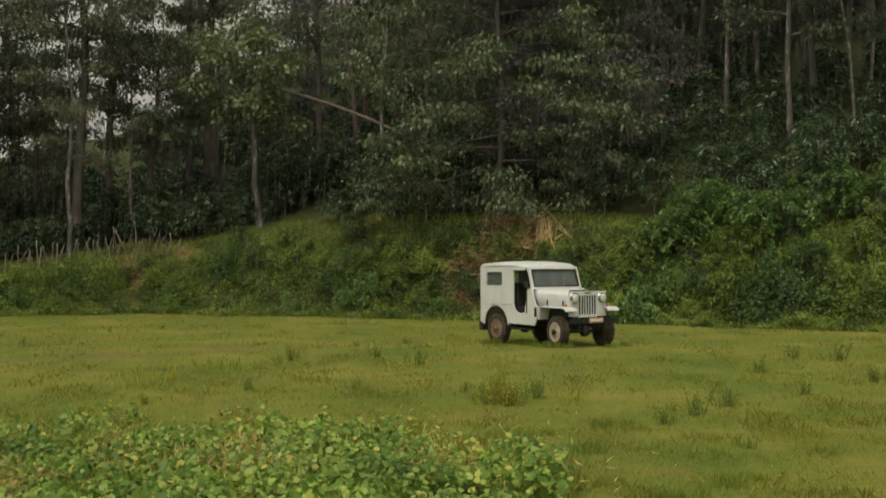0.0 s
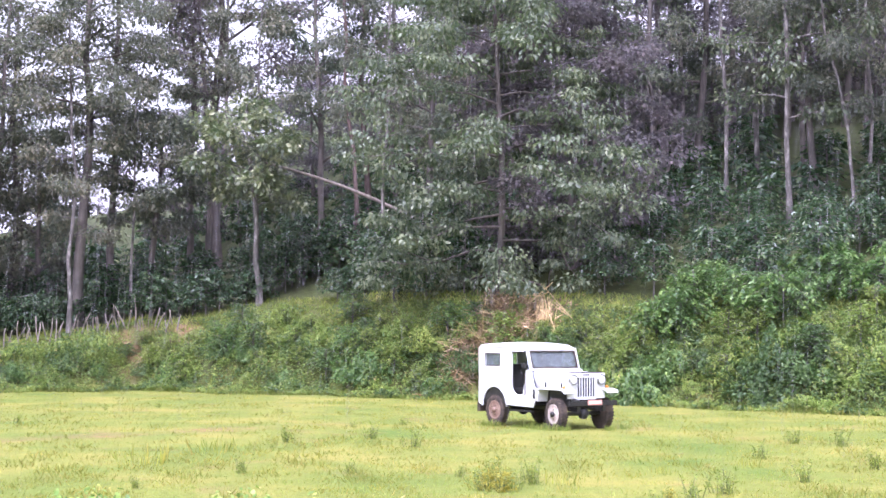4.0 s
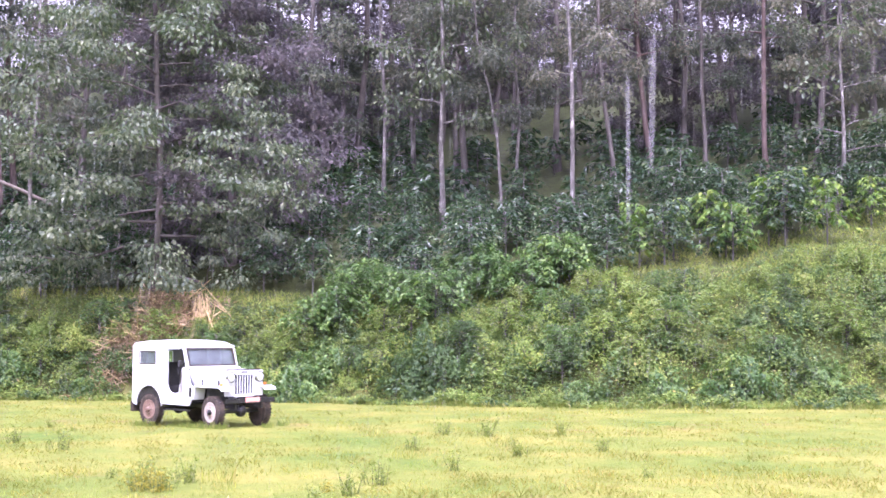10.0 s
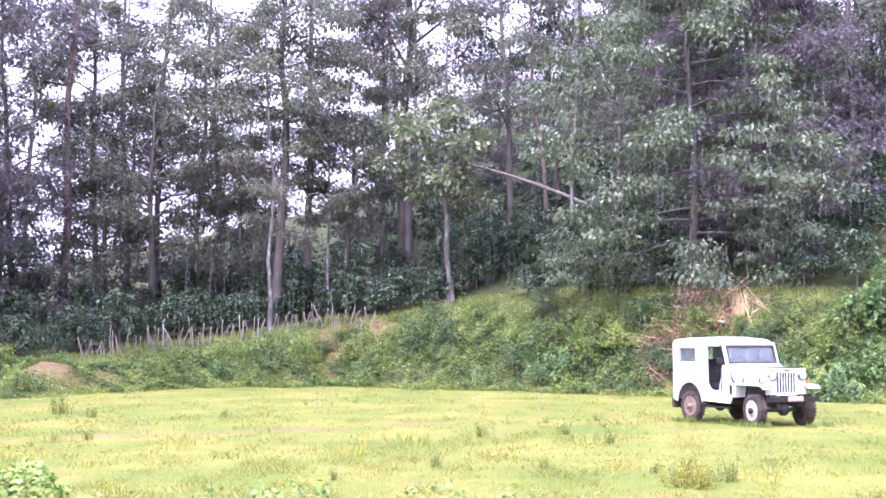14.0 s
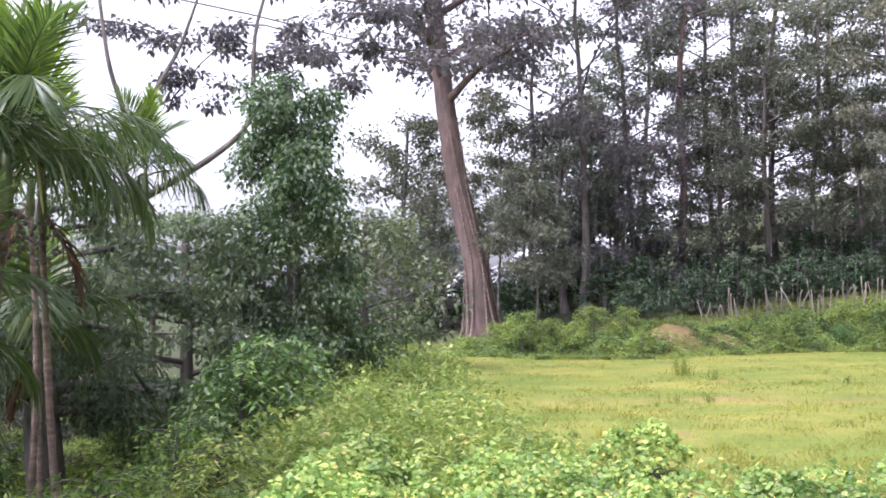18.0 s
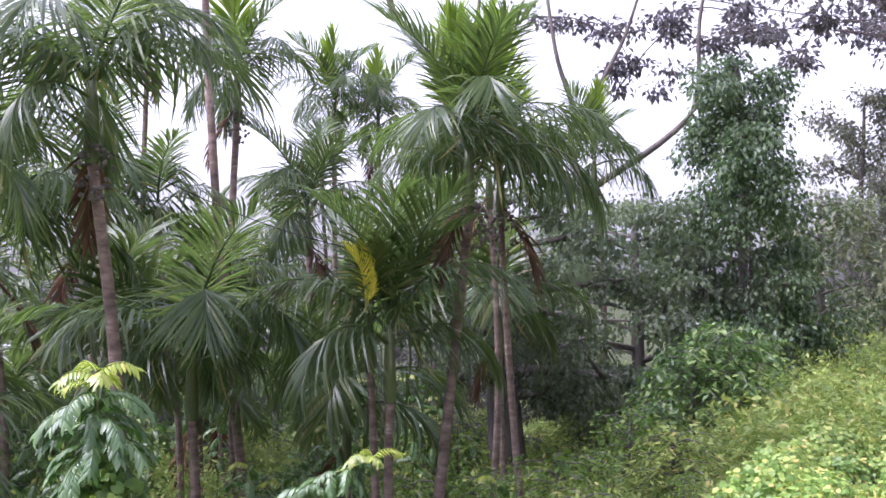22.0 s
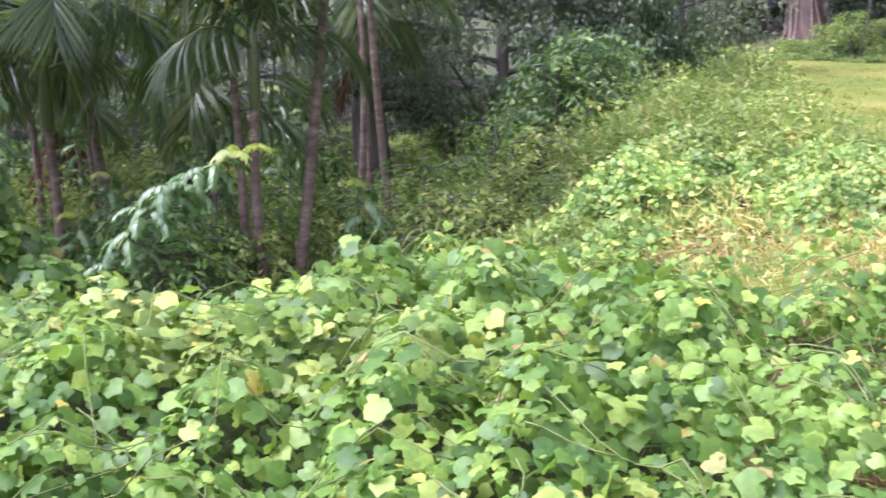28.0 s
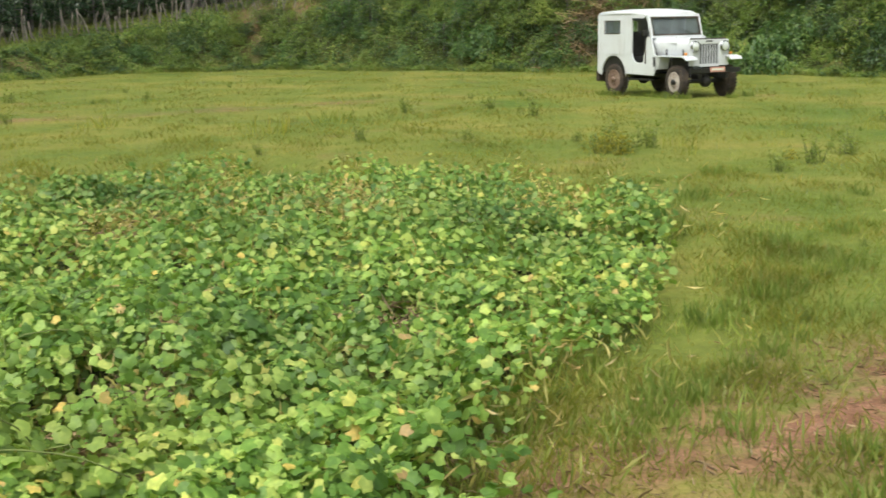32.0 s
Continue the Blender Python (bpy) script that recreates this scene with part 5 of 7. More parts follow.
def creeper_share(x, y):
    """Where the creeper grows, from 0 to 1."""
    r, az = np.hypot(x, y), np.degrees(np.arctan2(-x, y))
    right = np.interp(y, [0, 3.5, 5, 5.8, 7, 8.7, 10.3, 11.6], [-0.5, -0.35, -0.3, -0.1, 0.35, 0.75, 0.5, -0.5]) + 0.2 * waves(x, y, 1.3, 35) + 0.2 * waves(x, y, 0.45, 39)
    a = smooth(-0.55, 0.4, right - x) * (1 - smooth(-1.0, 1.0, r - 12.0 - 0.7 * waves(x, y, 1.6, 34)))
    strip = smooth(-4.5, -1.5, edge_drop(x, y)) * smooth(37, 41, az)
    a = np.maximum(a, strip * (1 - smooth(11, 14, r)))
    lim = np.interp(r, [6.5, 8.5], [2.6, -0.1])
    a = a * (1 - smooth(lim, lim + 1.0, edge_drop(x, y)))
    # farther out it breaks into patches
    a = a * (1 - 0.92 * smooth(-0.05, 0.5, waves(x, y, 1.5, 36) + 0.4 * waves(x, y, 0.5, 38)) * np.maximum(smooth(6.2, 7.6, r), 0.7 * smooth(3.8, 4.6, r) * (1 - smooth(24, 30, az))))
    dry = np.exp(-((az - 33) / 4.5) ** 2 - ((r - 9.0) / 1.3) ** 2) + np.exp(-((az - 12) / 8) ** 2 - ((r - 10.6) / 0.9) ** 2) + 1.2 * np.exp(-((az - 41.5) / 5) ** 2 - ((r - 8.3) / 0.9) ** 2)
    a = a * (1 - 0.45 * np.clip(dry, 0, 1))
    a = a * (1 - smooth(43, 45, az) * smooth(6.1, 6.7, r) * (1 - smooth(60, 64, az)))
    a = a * (1 - 0.9 * smooth(29, 33, az) * smooth(6.0, 6.6, r) * (1 - smooth(9.3, 10.5, r)) * (1 - smooth(54, 60, az)))
    for u, v, rad in BARE + HOLLOWS:
        a = a * (1 - 0.97 * np.exp(-((x - u) ** 2 + (y - v) ** 2) / rad ** 2))
    for u, v, up, rad in MOUNDS[:8]:
        a = np.maximum(a, np.exp(-((x - u) ** 2 + (y - v) ** 2) / (1.1 * rad) ** 2) > 0.35)
    return a * (r > 2.6)


def creeper_points(R, n, r0, r1, az0, az1):
    rr = np.sqrt(R.uniform(r0 ** 2, r1 ** 2, n))
    a = np.radians(R.uniform(az0, az1, n))
    x, y = -np.sin(a) * rr, np.cos(a) * rr
    keep = R.uniform(0, 1, n) < creeper_share(x, y)
    x, y = x[keep], y[keep]
    z = land(x, y) + creeper_top(x, y) * (1 - np.where(R.uniform(0, 1, len(x)) < 0.72, 0.25, 0.9) * R.uniform(0, 1, len(x))) + R.normal(0, 0.025, len(x))
    m = len(x)
    e = 0.06
    gx_ = (creeper_top(x + e, y) - creeper_top(x - e, y)) / (2 * e)
    gy_ = (creeper_top(x, y + e) - creeper_top(x, y - e)) / (2 * e)
    # blades tilt to the open side and hang with their tips down
    rim_ = np.hypot(x, y) + 1e-6
    up = np.stack([-gx_ - 0.3 * x / rim_, -gy_ - 0.3 * y / rim_, np.ones(m)], 1) + R.normal(0, 0.32, (m, 3))
    way = R.normal(0, 0.75, (m, 3)) * np.array([1, 1, 0.35]) - np.stack([0.45 * x / rim_, 0.45 * y / rim_, 0.3 + 0 * x], 1)
    return np.stack([x, y, z], 1), way, up


# dark litter instead of turf beneath the creeper, its shade put into the colour
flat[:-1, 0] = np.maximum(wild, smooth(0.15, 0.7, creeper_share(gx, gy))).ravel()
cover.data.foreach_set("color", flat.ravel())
R = np.random.RandomState(61)
creeper = thing("creeper_patch", pose(0, 0, 0), "sprawling squash-like creeper with broad lobed green leaves", "creeper")
P, W, U = creeper_points(R, 28000, 2.6, 7.0, 22, 92)
L = R.uniform(0.22, 1.0, len(P)) ** 1.1 * 0.083 * np.interp(np.degrees(np.arctan2(-P[:, 0], P[:, 1])), [18, 38], [0.62, 1.0])
P3, W3, U3 = creeper_points(R, 9000, 6.0, 8.2, 60, 92)
P, W, U, L = np.concatenate([P, P3]), np.concatenate([W, W3]), np.concatenate([U, U3]), np.concatenate([L, R.uniform(0.05, 0.12, len(P3))])
PQ, WQ, UQ = creeper_points(R, 42000, 2.6, 7.0, -6, 32)
LQ = R.uniform(0.018, 0.058, len(PQ))
tagged(part("small_leaf_mass", leaf_mesh("small_leaf_mass", PQ, WQ, UQ, LQ, LQ, SMALL_LOBED, True), M["vine_bright"], creeper), kind="stuff")
near = np.argsort(np.hypot(P[:, 0] + 2.3, P[:, 1] - 3.0))[:280]
rest = np.ones(len(P), bool)
rest[near] = False
tagged(part("leaf_mass", leaf_mesh("leaf_mass", P[rest], W[rest], U[rest], L[rest], L[rest] * 1.0, LOBED, True), M["vine_leaf"], creeper), kind="stuff")
P2, W2, U2 = creeper_points(R, 140000, 7.0, 15.0, -6, 60)
L2 = R.uniform(0.026, 0.066, len(P2))
tagged(part("far_leaf_mass", leaf_mesh("far_leaf_mass", P2, W2, U2, L2, L2, KITE5, False), M["far_vine"], creeper), kind="stuff")
runs = []
for i in range(300):
    p = P[R.randint(len(P))] + np.array([0, 0, 0.02])
    a = R.uniform(0, 6.28)
    s = np.linspace(0, 1, 6)
    ln = R.uniform(0.15, 0.55)
    xs, ys = p[0] + ln * s * math.cos(a) + 0.05 * np.sin(s * 5), p[1] + ln * s * math.sin(a)
    runs.append((np.stack([xs, ys, land(xs, ys) + creeper_top(xs, ys) + R.uniform(-0.04, 0.07) * np.sin(3.1 * s) + 0.01], 1), 0.0028 + 0 * s))
tagged(part("tendril", tubes("tendril", runs, 4), M["stem"], creeper, "thin pale green trailing stems"), kind="stuff")
leaf_data = []
for j in range(6):
    lv = LOBED[0] * 0.12
    lv = lv + np.stack([0 * lv[:, 0], 0 * lv[:, 0], 0.35 * (j - 2.5) / 2.5 * lv[:, 0] ** 2 / 0.06 - 0.02 * np.abs(lv[:, 1]) * (j % 3)], 1)
    me = raw_mesh("leaf", lv, [3] * len(LOBED[1]), [q for f in LOBED[1] for q in f], True)
    me.materials.append(M["vine_leaf"])
    leaf_data.append(me)
for n_, i in enumerate(near):
    y_ = Vector(W[i]).normalized()
    x_ = y_.cross(Vector(U[i])).normalized()
    z_ = x_.cross(y_)
    ob = new("leaf", leaf_data[n_ % 6])
    ob.parent = creeper
    ob.matrix_basis = Matrix.Translation(P[i]) @ Matrix((x_, y_, z_)).transposed().to_4x4() @ Matrix.Scale(L[i] / 0.12, 4)

# ---- grass of the clearing ----


def grass_points(R, n, r0, r1):
    rr = np.exp(R.uniform(math.log(r0), math.log(r1), n))
    az = R.uniform(-42, 46, n)
    x, y = -np.sin(np.radians(az)) * rr, np.cos(np.radians(az)) * rr
    foot = np.interp(az, FOOT[:, 0], FOOT[:, 1])
    ok = (rr < foot + 0.8) & (edge_drop(x, y) < 0.5) & (R.uniform(0, 1, n) > creeper_share(x, y) * 0.85) & (R.uniform(0, 1, n) < 0.75 + 0.5 * waves(x, y, 1.6, 44))
    rut = np.interp(az, [2, 5, 14, 22, 32, 36], [30, 27, 24.5, 23.5, 23, 22]) + 0.4 * waves(x, y, 4, 53)
    ok &= R.uniform(0, 1, n) > 0.95 * np.exp(-((rr - rut) / 0.5) ** 2) * (az > 3) * (az < 33)
    for u, v, rad in BARE:
        ok &= R.uniform(0, 1, n) > 0.6 * np.exp(-((x - u) ** 2 + (y - v) ** 2) / rad ** 2)
    return x[ok], y[ok], rr[ok]


def grass_mesh():
    R = np.random.RandomState(91)
    x, y, rr = grass_points(R, 360000, 3.0, 48)
    n = len(x)
    tall = 0.5 + 0.45 * waves(x, y, 1.3, 45) + 0.3 * waves(x, y, 7, 46)
    h = np.clip(tall, 0.22, 1.5) * R.uniform(0.05, 0.2, n) * np.interp(rr, [4, 8, 15, 40], [0.75, 0.85, 0.8, 0.65])
    way = np.stack([R.normal(0, 0.75, n), R.normal(0, 0.75, n), np.ones(n)], 1)
    up = R.normal(0, 1, (n, 3)) * np.array([1, 1, 0.1])
    return leaf_mesh("grass", np.stack([x, y, land(x, y) - 0.01], 1), way, up, h, 0.0028 + 0.00048 * rr, BLADE)


def green_grass():
    """Longer fresh blades in drifts near the creeper."""
    R = np.random.RandomState(92)
    x, y, rr = grass_points(R, 110000, 3.0, 30)
    k = R.uniform(0, 1, len(x)) < smooth(-0.1, 0.6, waves(x, y, 1.5, 47) + 0.5 * waves(x, y, 0.5, 48) + 0.3)
    x, y, rr = x[k], y[k], rr[k]
    n = len(x)
    way = np.stack([R.normal(0, 0.45, n), R.normal(0, 0.45, n), np.ones(n)], 1)
    return leaf_mesh("long_grass", np.stack([x, y, land(x, y) - 0.01], 1), way, R.normal(0, 1, (n, 3)) * np.array([1, 1, 0.1]), R.uniform(0.04, 0.17, n) * np.interp(rr, [4, 12, 30], [1.0, 0.6, 0.35]), 0.0015 + 0.00042 * rr, BLADE)


tagged(part("long_grass", green_grass(), M["fresh_grass"]), "longer fresh green grass in drifts over the clearing", "grass", kind="stuff")
tagged(part("grass", grass_mesh(), M["grass"]), "short wet yellow-green grass of the clearing", "grass", kind="stuff")


def tuft_mesh(seed, n, h, spread):
    R = np.random.RandomState(seed)
    a = R.uniform(0, 6.28, n)
    d = np.stack([np.cos(a), np.sin(a), 0 * a], 1)
    P = d * R.uniform(0, 0.4, n)[:, None] * spread
    return leaf_mesh("blades", P, d * R.uniform(0.0, 0.55, n)[:, None] + R.normal(0, 0.2, (n, 3)) + np.array([0, 0, 1.0]), d + R.normal(0, 0.5, (n, 3)), R.uniform(0.2, 1.1, n) ** 1.3 * h, 0.009, BLADE)


TUFTS = []
for i, (az, r) in enumerate([(13.3, 18.6), (10.2, 20.6), (21, 20.8), (26.4, 30.5)]):
    t = thing("grass_tussock", turned(az, r, 0, sink=0.02), "dark green tussock of coarse sedge in the clearing", "tussock", "tussocks")
    tagged(part("tuft", tuft_mesh(700 + i, 60, 0.3, 1.2), M["sedge"], t), kind="stuff")
    TUFTS.append(t)
for i in range(30):
    az = -38 + 76 * ((i * 0.618) % 1)
    r = 13 + 27 * ((i * 0.7549) % 1) ** 0.8
    if r < np.interp(az, FOOT[:, 0], FOOT[:, 1]) - 1 and not (-9 < az < -1 and 22 < r < 30):
        place_copy(TUFTS[i % 4], az, r, rng.uniform(0, 360), rng.uniform(0.35, 0.9), 0.02)
CLUMP = thing("grass_clump", turned(-5, 9.2, 0, sink=0.02), "fresh green clump of grass beside the creeper", "grass clump", "grass clumps")
tagged(part("tuft", tuft_mesh(710, 120, 0.24, 0.7), M["fresh_grass"], CLUMP), kind="stuff")
for i in range(60):
    az, r = -15 + 22 * ((i * 0.618) % 1), 4.6 + 9 * ((i * 0.7549) % 1) ** 1.2
    if creeper_share(*[np.array(q) for q in on(az, r)[:2]]) < 0.1:
        place_copy(CLUMP, az, r, rng.uniform(0, 360), rng.uniform(0.25, 0.7), 0.02)
def herb(name, seed, m, label, leafm, height, stems, each, leaf):
    """Upright leafy stalks from one foot."""
    R = np.random.RandomState(seed)
    t = thing(name, m, label, "weed", "weeds in the clearing")
    runs, P, W = [], [], []
    for i in range(stems):
        a, out = R.uniform(0, 6.28), R.uniform(0.05, 0.5)
        foot = np.array([R.normal(0, 0.07), R.normal(0, 0.07), -0.03])
        tip = foot + np.array([math.cos(a) * out, math.sin(a) * out, 1.0]) * height * R.uniform(0.5, 1.1)
        line = np.stack([foot, (foot + tip) / 2 + np.array([0, 0, 0.04]), tip])
        runs.append((line, np.array([0.006, 0.005, 0.003])))
        for j in range(each):
            f = R.uniform(0.15, 1.05)
            P.append(foot + (tip - foot) * f)
            W.append(np.array([R.normal(0, 1), R.normal(0, 1), R.uniform(0.1, 1.1)]))
    n = len(P)
    tagged(part("stem", tubes("stem", runs, 3), M["stem"], t), kind="stuff")
    part("foliage", leaf_mesh("foliage", P, W, np.array([0, 0, 1.0]) + R.normal(0, 0.4, (n, 3)), R.uniform(0.6, 1.3, n) * leaf, R.uniform(0.4, 0.8, n) * leaf), leafm, t)
    return t


for dx, dy, k in [(0.05, -0.85, 0.8), (-0.3, -0.9, 0.6), (0.35, -0.75, 0.7), (-1.9, -0.85, 0.8), (-2.3, -0.8, 0.7), (-1.2, -0.8, 0.5), (0.6, 0.3, 0.6), (0.5, 0.85, 0.7), (-0.8, -0.75, 0.7)]:
    w = jeep.matrix_basis @ Vector((dx, dy, 0))
    place_copy(CLUMP, math.degrees(math.atan2(-w.x, w.y)), math.hypot(w.x, w.y), 40 * dx, k, 0.02)
YELLOW_HERB = herb("yellow_weed", 566, turned(-2.9, 15.2, 0, sink=0.03), "yellow-leaved weed standing in the wet grass", M["yellow_weed"], 0.36, 14, 12, 0.07)
for az, r, s in [(-2.3, 15.0, 0.8), (-3.3, 14.9, 0.9), (-2.7, 15.8, 0.7), (9, 12.4, 0.6), (14, 12.8, 0.6), (-11, 14.6, 0.5)]:
    place_copy(YELLOW_HERB, az, r, rng.uniform(0, 360), s, 0.03)
HERB = [herb("field_weed", 560 + i, turned(az, r, 0, sink=0.03), "low leafy weed standing in the wet grass", M["herb_leaf"], 0.36, 15, 9, 0.065) for i, (az, r) in enumerate([(-4.5, 15.8), (-2.6, 16.2), (-12, 14.3)])]
for az, r, s in [(-3.6, 15.2, 0.8), (-2.0, 15.4, 0.7), (-4.6, 16.4, 0.8), (-1.2, 16.6, 0.6), (-10.5, 13.5, 0.8), (-13.4, 15.2, 1.0), (-17, 17, 0.9), (-20, 19, 1.0), (-24, 20, 0.8),
                 (-15, 20, 0.9), (4, 17, 0.7), (7, 22, 1.0), (-26, 16, 0.6), (1, 21, 1.1), (3, 23, 1.0), (-22, 23.5, 1.0), (-18.5, 22.5, 1.2), (-16.5, 23, 1.0), (26.4, 30.3, 1.6), (25, 29, 1.0)]:
    place_copy(HERB[int(r) % 3], az, r, rng.uniform(0, 360), s, 0.03)
for i in range(26):
    az, r = -16 + 17 * ((i * 0.618) % 1), 4.6 + 6 * ((i * 0.7549) % 1)
    if creeper_share(*[np.array(q) for q in on(az, r)[:2]]) < 0.1:
        place_copy(HERB[i % 3], az, r, rng.uniform(0, 360), rng.uniform(0.2, 0.42), 0.02)
for i in range(26):
    az, r = -6 + 42 * ((i * 0.618) % 1), 15 + 22 * ((i * 0.7549) % 1)
    if not (-10 < az < 0 and 21 < r < 30):
        place_copy(HERB[i % 3] if i % 3 else TUFTS[i % 4], az, r, rng.uniform(0, 360), rng.uniform(0.35, 0.8), 0.03)

# ---- palm grove ----


def frond_mesh(seed, length, rise, bend, n, leaf, hang, spread=0.7, wide=0.1):
    """An arching midrib with two rows of narrow leaflets. rise: degrees at its foot; bend: degrees that it turns down."""
    R = np.random.RandomState(seed)
    s = np.linspace(0, 1, n)
    ang = np.radians(rise - bend * s ** 1.4)
    step = length / n
    mid = np.stack([np.cumsum(np.cos(ang)) * step, 0 * s, np.cumsum(np.sin(ang)) * step], 1)
    d = unit(np.gradient(mid, axis=0))
    P, W, U, L = [], [], [], []
    for i in range(int(n * 0.16), n):
        for q in (-1, 1):
            up = np.array([-d[i][2], 0, d[i][0]])
            w = np.array([0, q, 0]) * spread * (1 - 0.5 * s[i] ** 2) + d[i] * (0.45 + 0.8 * s[i] ** 2) + up * 0.3 + np.array([0, 0, -hang * (0.75 + 0.35 * math.sin(i * 1.7 + q))])
            P.append(mid[i])
            W.append(w + R.normal(0, 0.07, 3))
            U.append(up + np.array([0, -0.55 * q, 0.1]) + R.normal(0, 0.18, 3))
            L.append(leaf * (0.6 + 0.5 * math.sin(3.0 * min(1, 0.15 + 0.8 * s[i]))) * R.uniform(0.88, 1.08))
    a = leaf_mesh("frond", P, W, U, np.array(L), np.array(L) * wide * 2, (np.array([(-0.12, 0, 0), (0.12, 0, 0), (0.28, 0.4, 0.03), (-0.28, 0.4, 0.03), (0.2, 0.72, -0.05), (-0.2, 0.72, -0.05), (0, 1, -0.2)]),
                                                                             [(0, 1, 2), (0, 2, 3), (3, 2, 4), (3, 4, 5), (5, 4, 6)]))
    b = tubes("rib", [(mid, 0.02 * (1.05 - s))], 5)
    bm = bmesh.new()
    bm.from_mesh(a)
    bm.from_mesh(b)
    out = bpy.data.meshes.new("frond")
    bm.to_mesh(out)
    bm.free()
    return out


FRONDS = {"spear": frond_mesh(801, 1.35, 84, 10, 46, 0.62, -0.1, 0.5, 0.065), "high": frond_mesh(802, 1.45, 74, 52, 54, 0.56, 0.12, 0.85, 0.042), "mid": frond_mesh(803, 1.55, 58, 105, 54, 0.64, 1.25, 0.85, 0.038),
          "low": frond_mesh(804, 1.5, 30, 110, 52, 0.64, 1.9, 0.65, 0.037), "dead": frond_mesh(805, 1.0, -50, 30, 18, 0.45, 0.7, 0.4, 0.08)}
FRONDS.update({"far_high": frond_mesh(812, 1.35, 74, 55, 30, 0.56, 0.15, 0.85, 0.075), "far_mid": frond_mesh(813, 1.5, 55, 105, 30, 0.6, 1.1, 0.85, 0.07), "far_low": frond_mesh(814, 1.45, 30, 105, 30, 0.6, 1.6, 0.75, 0.068), "far_spear": frond_mesh(811, 1.3, 85, 12, 22, 0.6, -0.1, 0.45, 0.13)})
for kname, me in FRONDS.items():
    me.materials.append(M["spear_leaf" if kname.endswith("spear") else "palm_leaf"])
YELLOW = FRONDS["high"].copy()
YELLOW.materials.clear()
YELLOW.materials.append(M["yellow_leaf"])
DEAD = FRONDS["dead"].copy()
DEAD.materials.clear()
DEAD.materials.append(M["dead_frond"])


def palm(seed, base, top, girth, size=1.0, fronds=11, spears=2, nuts=False, dead=1, yellow=0, far=False, erect=0.4, label="slender areca palm with ringed trunk and feathery fronds"):
    """Base and top of the trunk in the world; the crown sits on the top."""
    R = np.random.RandomState(seed)
    b, t = Vector(base), Vector(top)
    p = thing("areca_palm", Matrix.Translation(b), label, "palm", "areca palms")
    h = t - b
    s = np.linspace(0, 1, 15)
    sway = np.sin(s * 3.14) * 0.03 * h.length
    a = R.uniform(0, 6.28)
    pts = np.stack([h.x * s ** 0.8 + sway * math.cos(a), h.y * s ** 0.8 + sway * math.sin(a), -0.2 + (h.z + 0.2) * s], 1)
    rad = girth * (1.0 - 0.3 * s) * (1 + 0.06 * (np.arange(15) % 2))
    rad[0] *= 1.35
    part("trunk", tubes("trunk", [(pts, rad)], 9), M["palm_bark"], p)
    end = Vector(pts[-1])
    c = np.linspace(0, 1, 5)
    shaft = np.stack([end.x + 0 * c, end.y + 0 * c, end.z - 0.05 + 0.75 * size * c], 1)
    part("crownshaft", tubes("crownshaft", [(shaft, girth * np.array([0.95, 1.15, 1.0, 0.8, 0.5]))], 9), M["palm_green"], p, "smooth green crownshaft")
    kinds = ["spear"] * spears + ["high"] * int(fronds * erect) + ["mid"] * (fronds - int(fronds * erect) - fronds // 4) + ["low"] * (fronds // 4)
    for i, kd in enumerate(kinds):
        up = {"spear": 0.75, "high": 0.72, "mid": 0.62, "low": 0.5}[kd] * size
        o = new("frond", FRONDS["far_" + kd if far else kd])
        o.parent = p
        z = i * 137.5 + R.uniform(-18, 18)
        o.matrix_basis = pose(end.x, end.y, end.z + up, R.uniform(-12, 12), R.uniform(-10, 10), z) @ Matrix.Scale(size * R.uniform(0.85, 1.12), 4)
        if kd == "spear":
            tagged(o, "bright yellow-green young frond")
    for k_ in range(yellow):
        o = new("yellow_frond", YELLOW)
        o.parent = p
        o.matrix_basis = pose(end.x + 0.14, end.y - 0.36, end.z + 0.85 * size, 0, 0, -118 + 30 * k_) @ pose(0, 0, 0, 0, -34 + 14 * k_, 0) @ Matrix.Scale(size * 0.42, 4)
        tagged(o, "bright yellow young frond")
    for i in range(dead):
        o = new("dry_frond", DEAD)
        o.parent = p
        o.matrix_basis = pose(end.x, end.y, end.z + 0.2 * size, 0, 0, R.uniform(0, 360)) @ Matrix.Scale(size * 0.9, 4)
        tagged(o, "withered brown hanging frond")
    if nuts:
        bm = bmesh.new()
        for q in range(60):
            v = unit(R.normal(0, 1, 3)) * 0.16 * size
            bmesh.ops.create_icosphere(bm, subdivisions=1, radius=0.028, matrix=Matrix.Translation((end.x + v[0] + 0.08, end.y + v[1], end.z - 0.15 + v[2] * 1.5)))
        tagged(part("nut_bunch", bm, M["bark"], p, "dark hanging bunch of nuts"), kind="stuff")
    return p


palm(1, (-11.55, 6.60, -1.75), (-11.11, 7.05, 2.75), 0.07, 1.05, 14, 4, True)
palm(2, (-12.40, 8.75, -1.75), (-12.41, 8.35, 2.75), 0.055, 1.1, 13, 1, True, erect=0.2)
palm(3, (-11.50, 6.35, -1.7), (-11.38, 6.19, 0.75), 0.065, 1.12, 13, 0, dead=0, yellow=2, erect=0.6, label="short areca palm with upright dark fronds and one yellow frond")
palm(4, (-11.72, 6.2, -1.7), (-11.75, 6.15, 1.05), 0.055, 0.8, 5, 0, dead=0)
palm(5, (-11.5, 3.3, -1.7), (-11.56, 3.05, 3.2), 0.075, 1.15, 11, 0, True, erect=0.2)
palm(6, (-16.75, 6.82, -1.8), (-16.9, 6.1, 7.4), 0.075, 1.0, 11, 1)
palm(7, (-13.18, 4.6, -1.75), (-13.18, 4.61, 0.5), 0.07, 1.2, 12, 0, dead=0, erect=0.15)
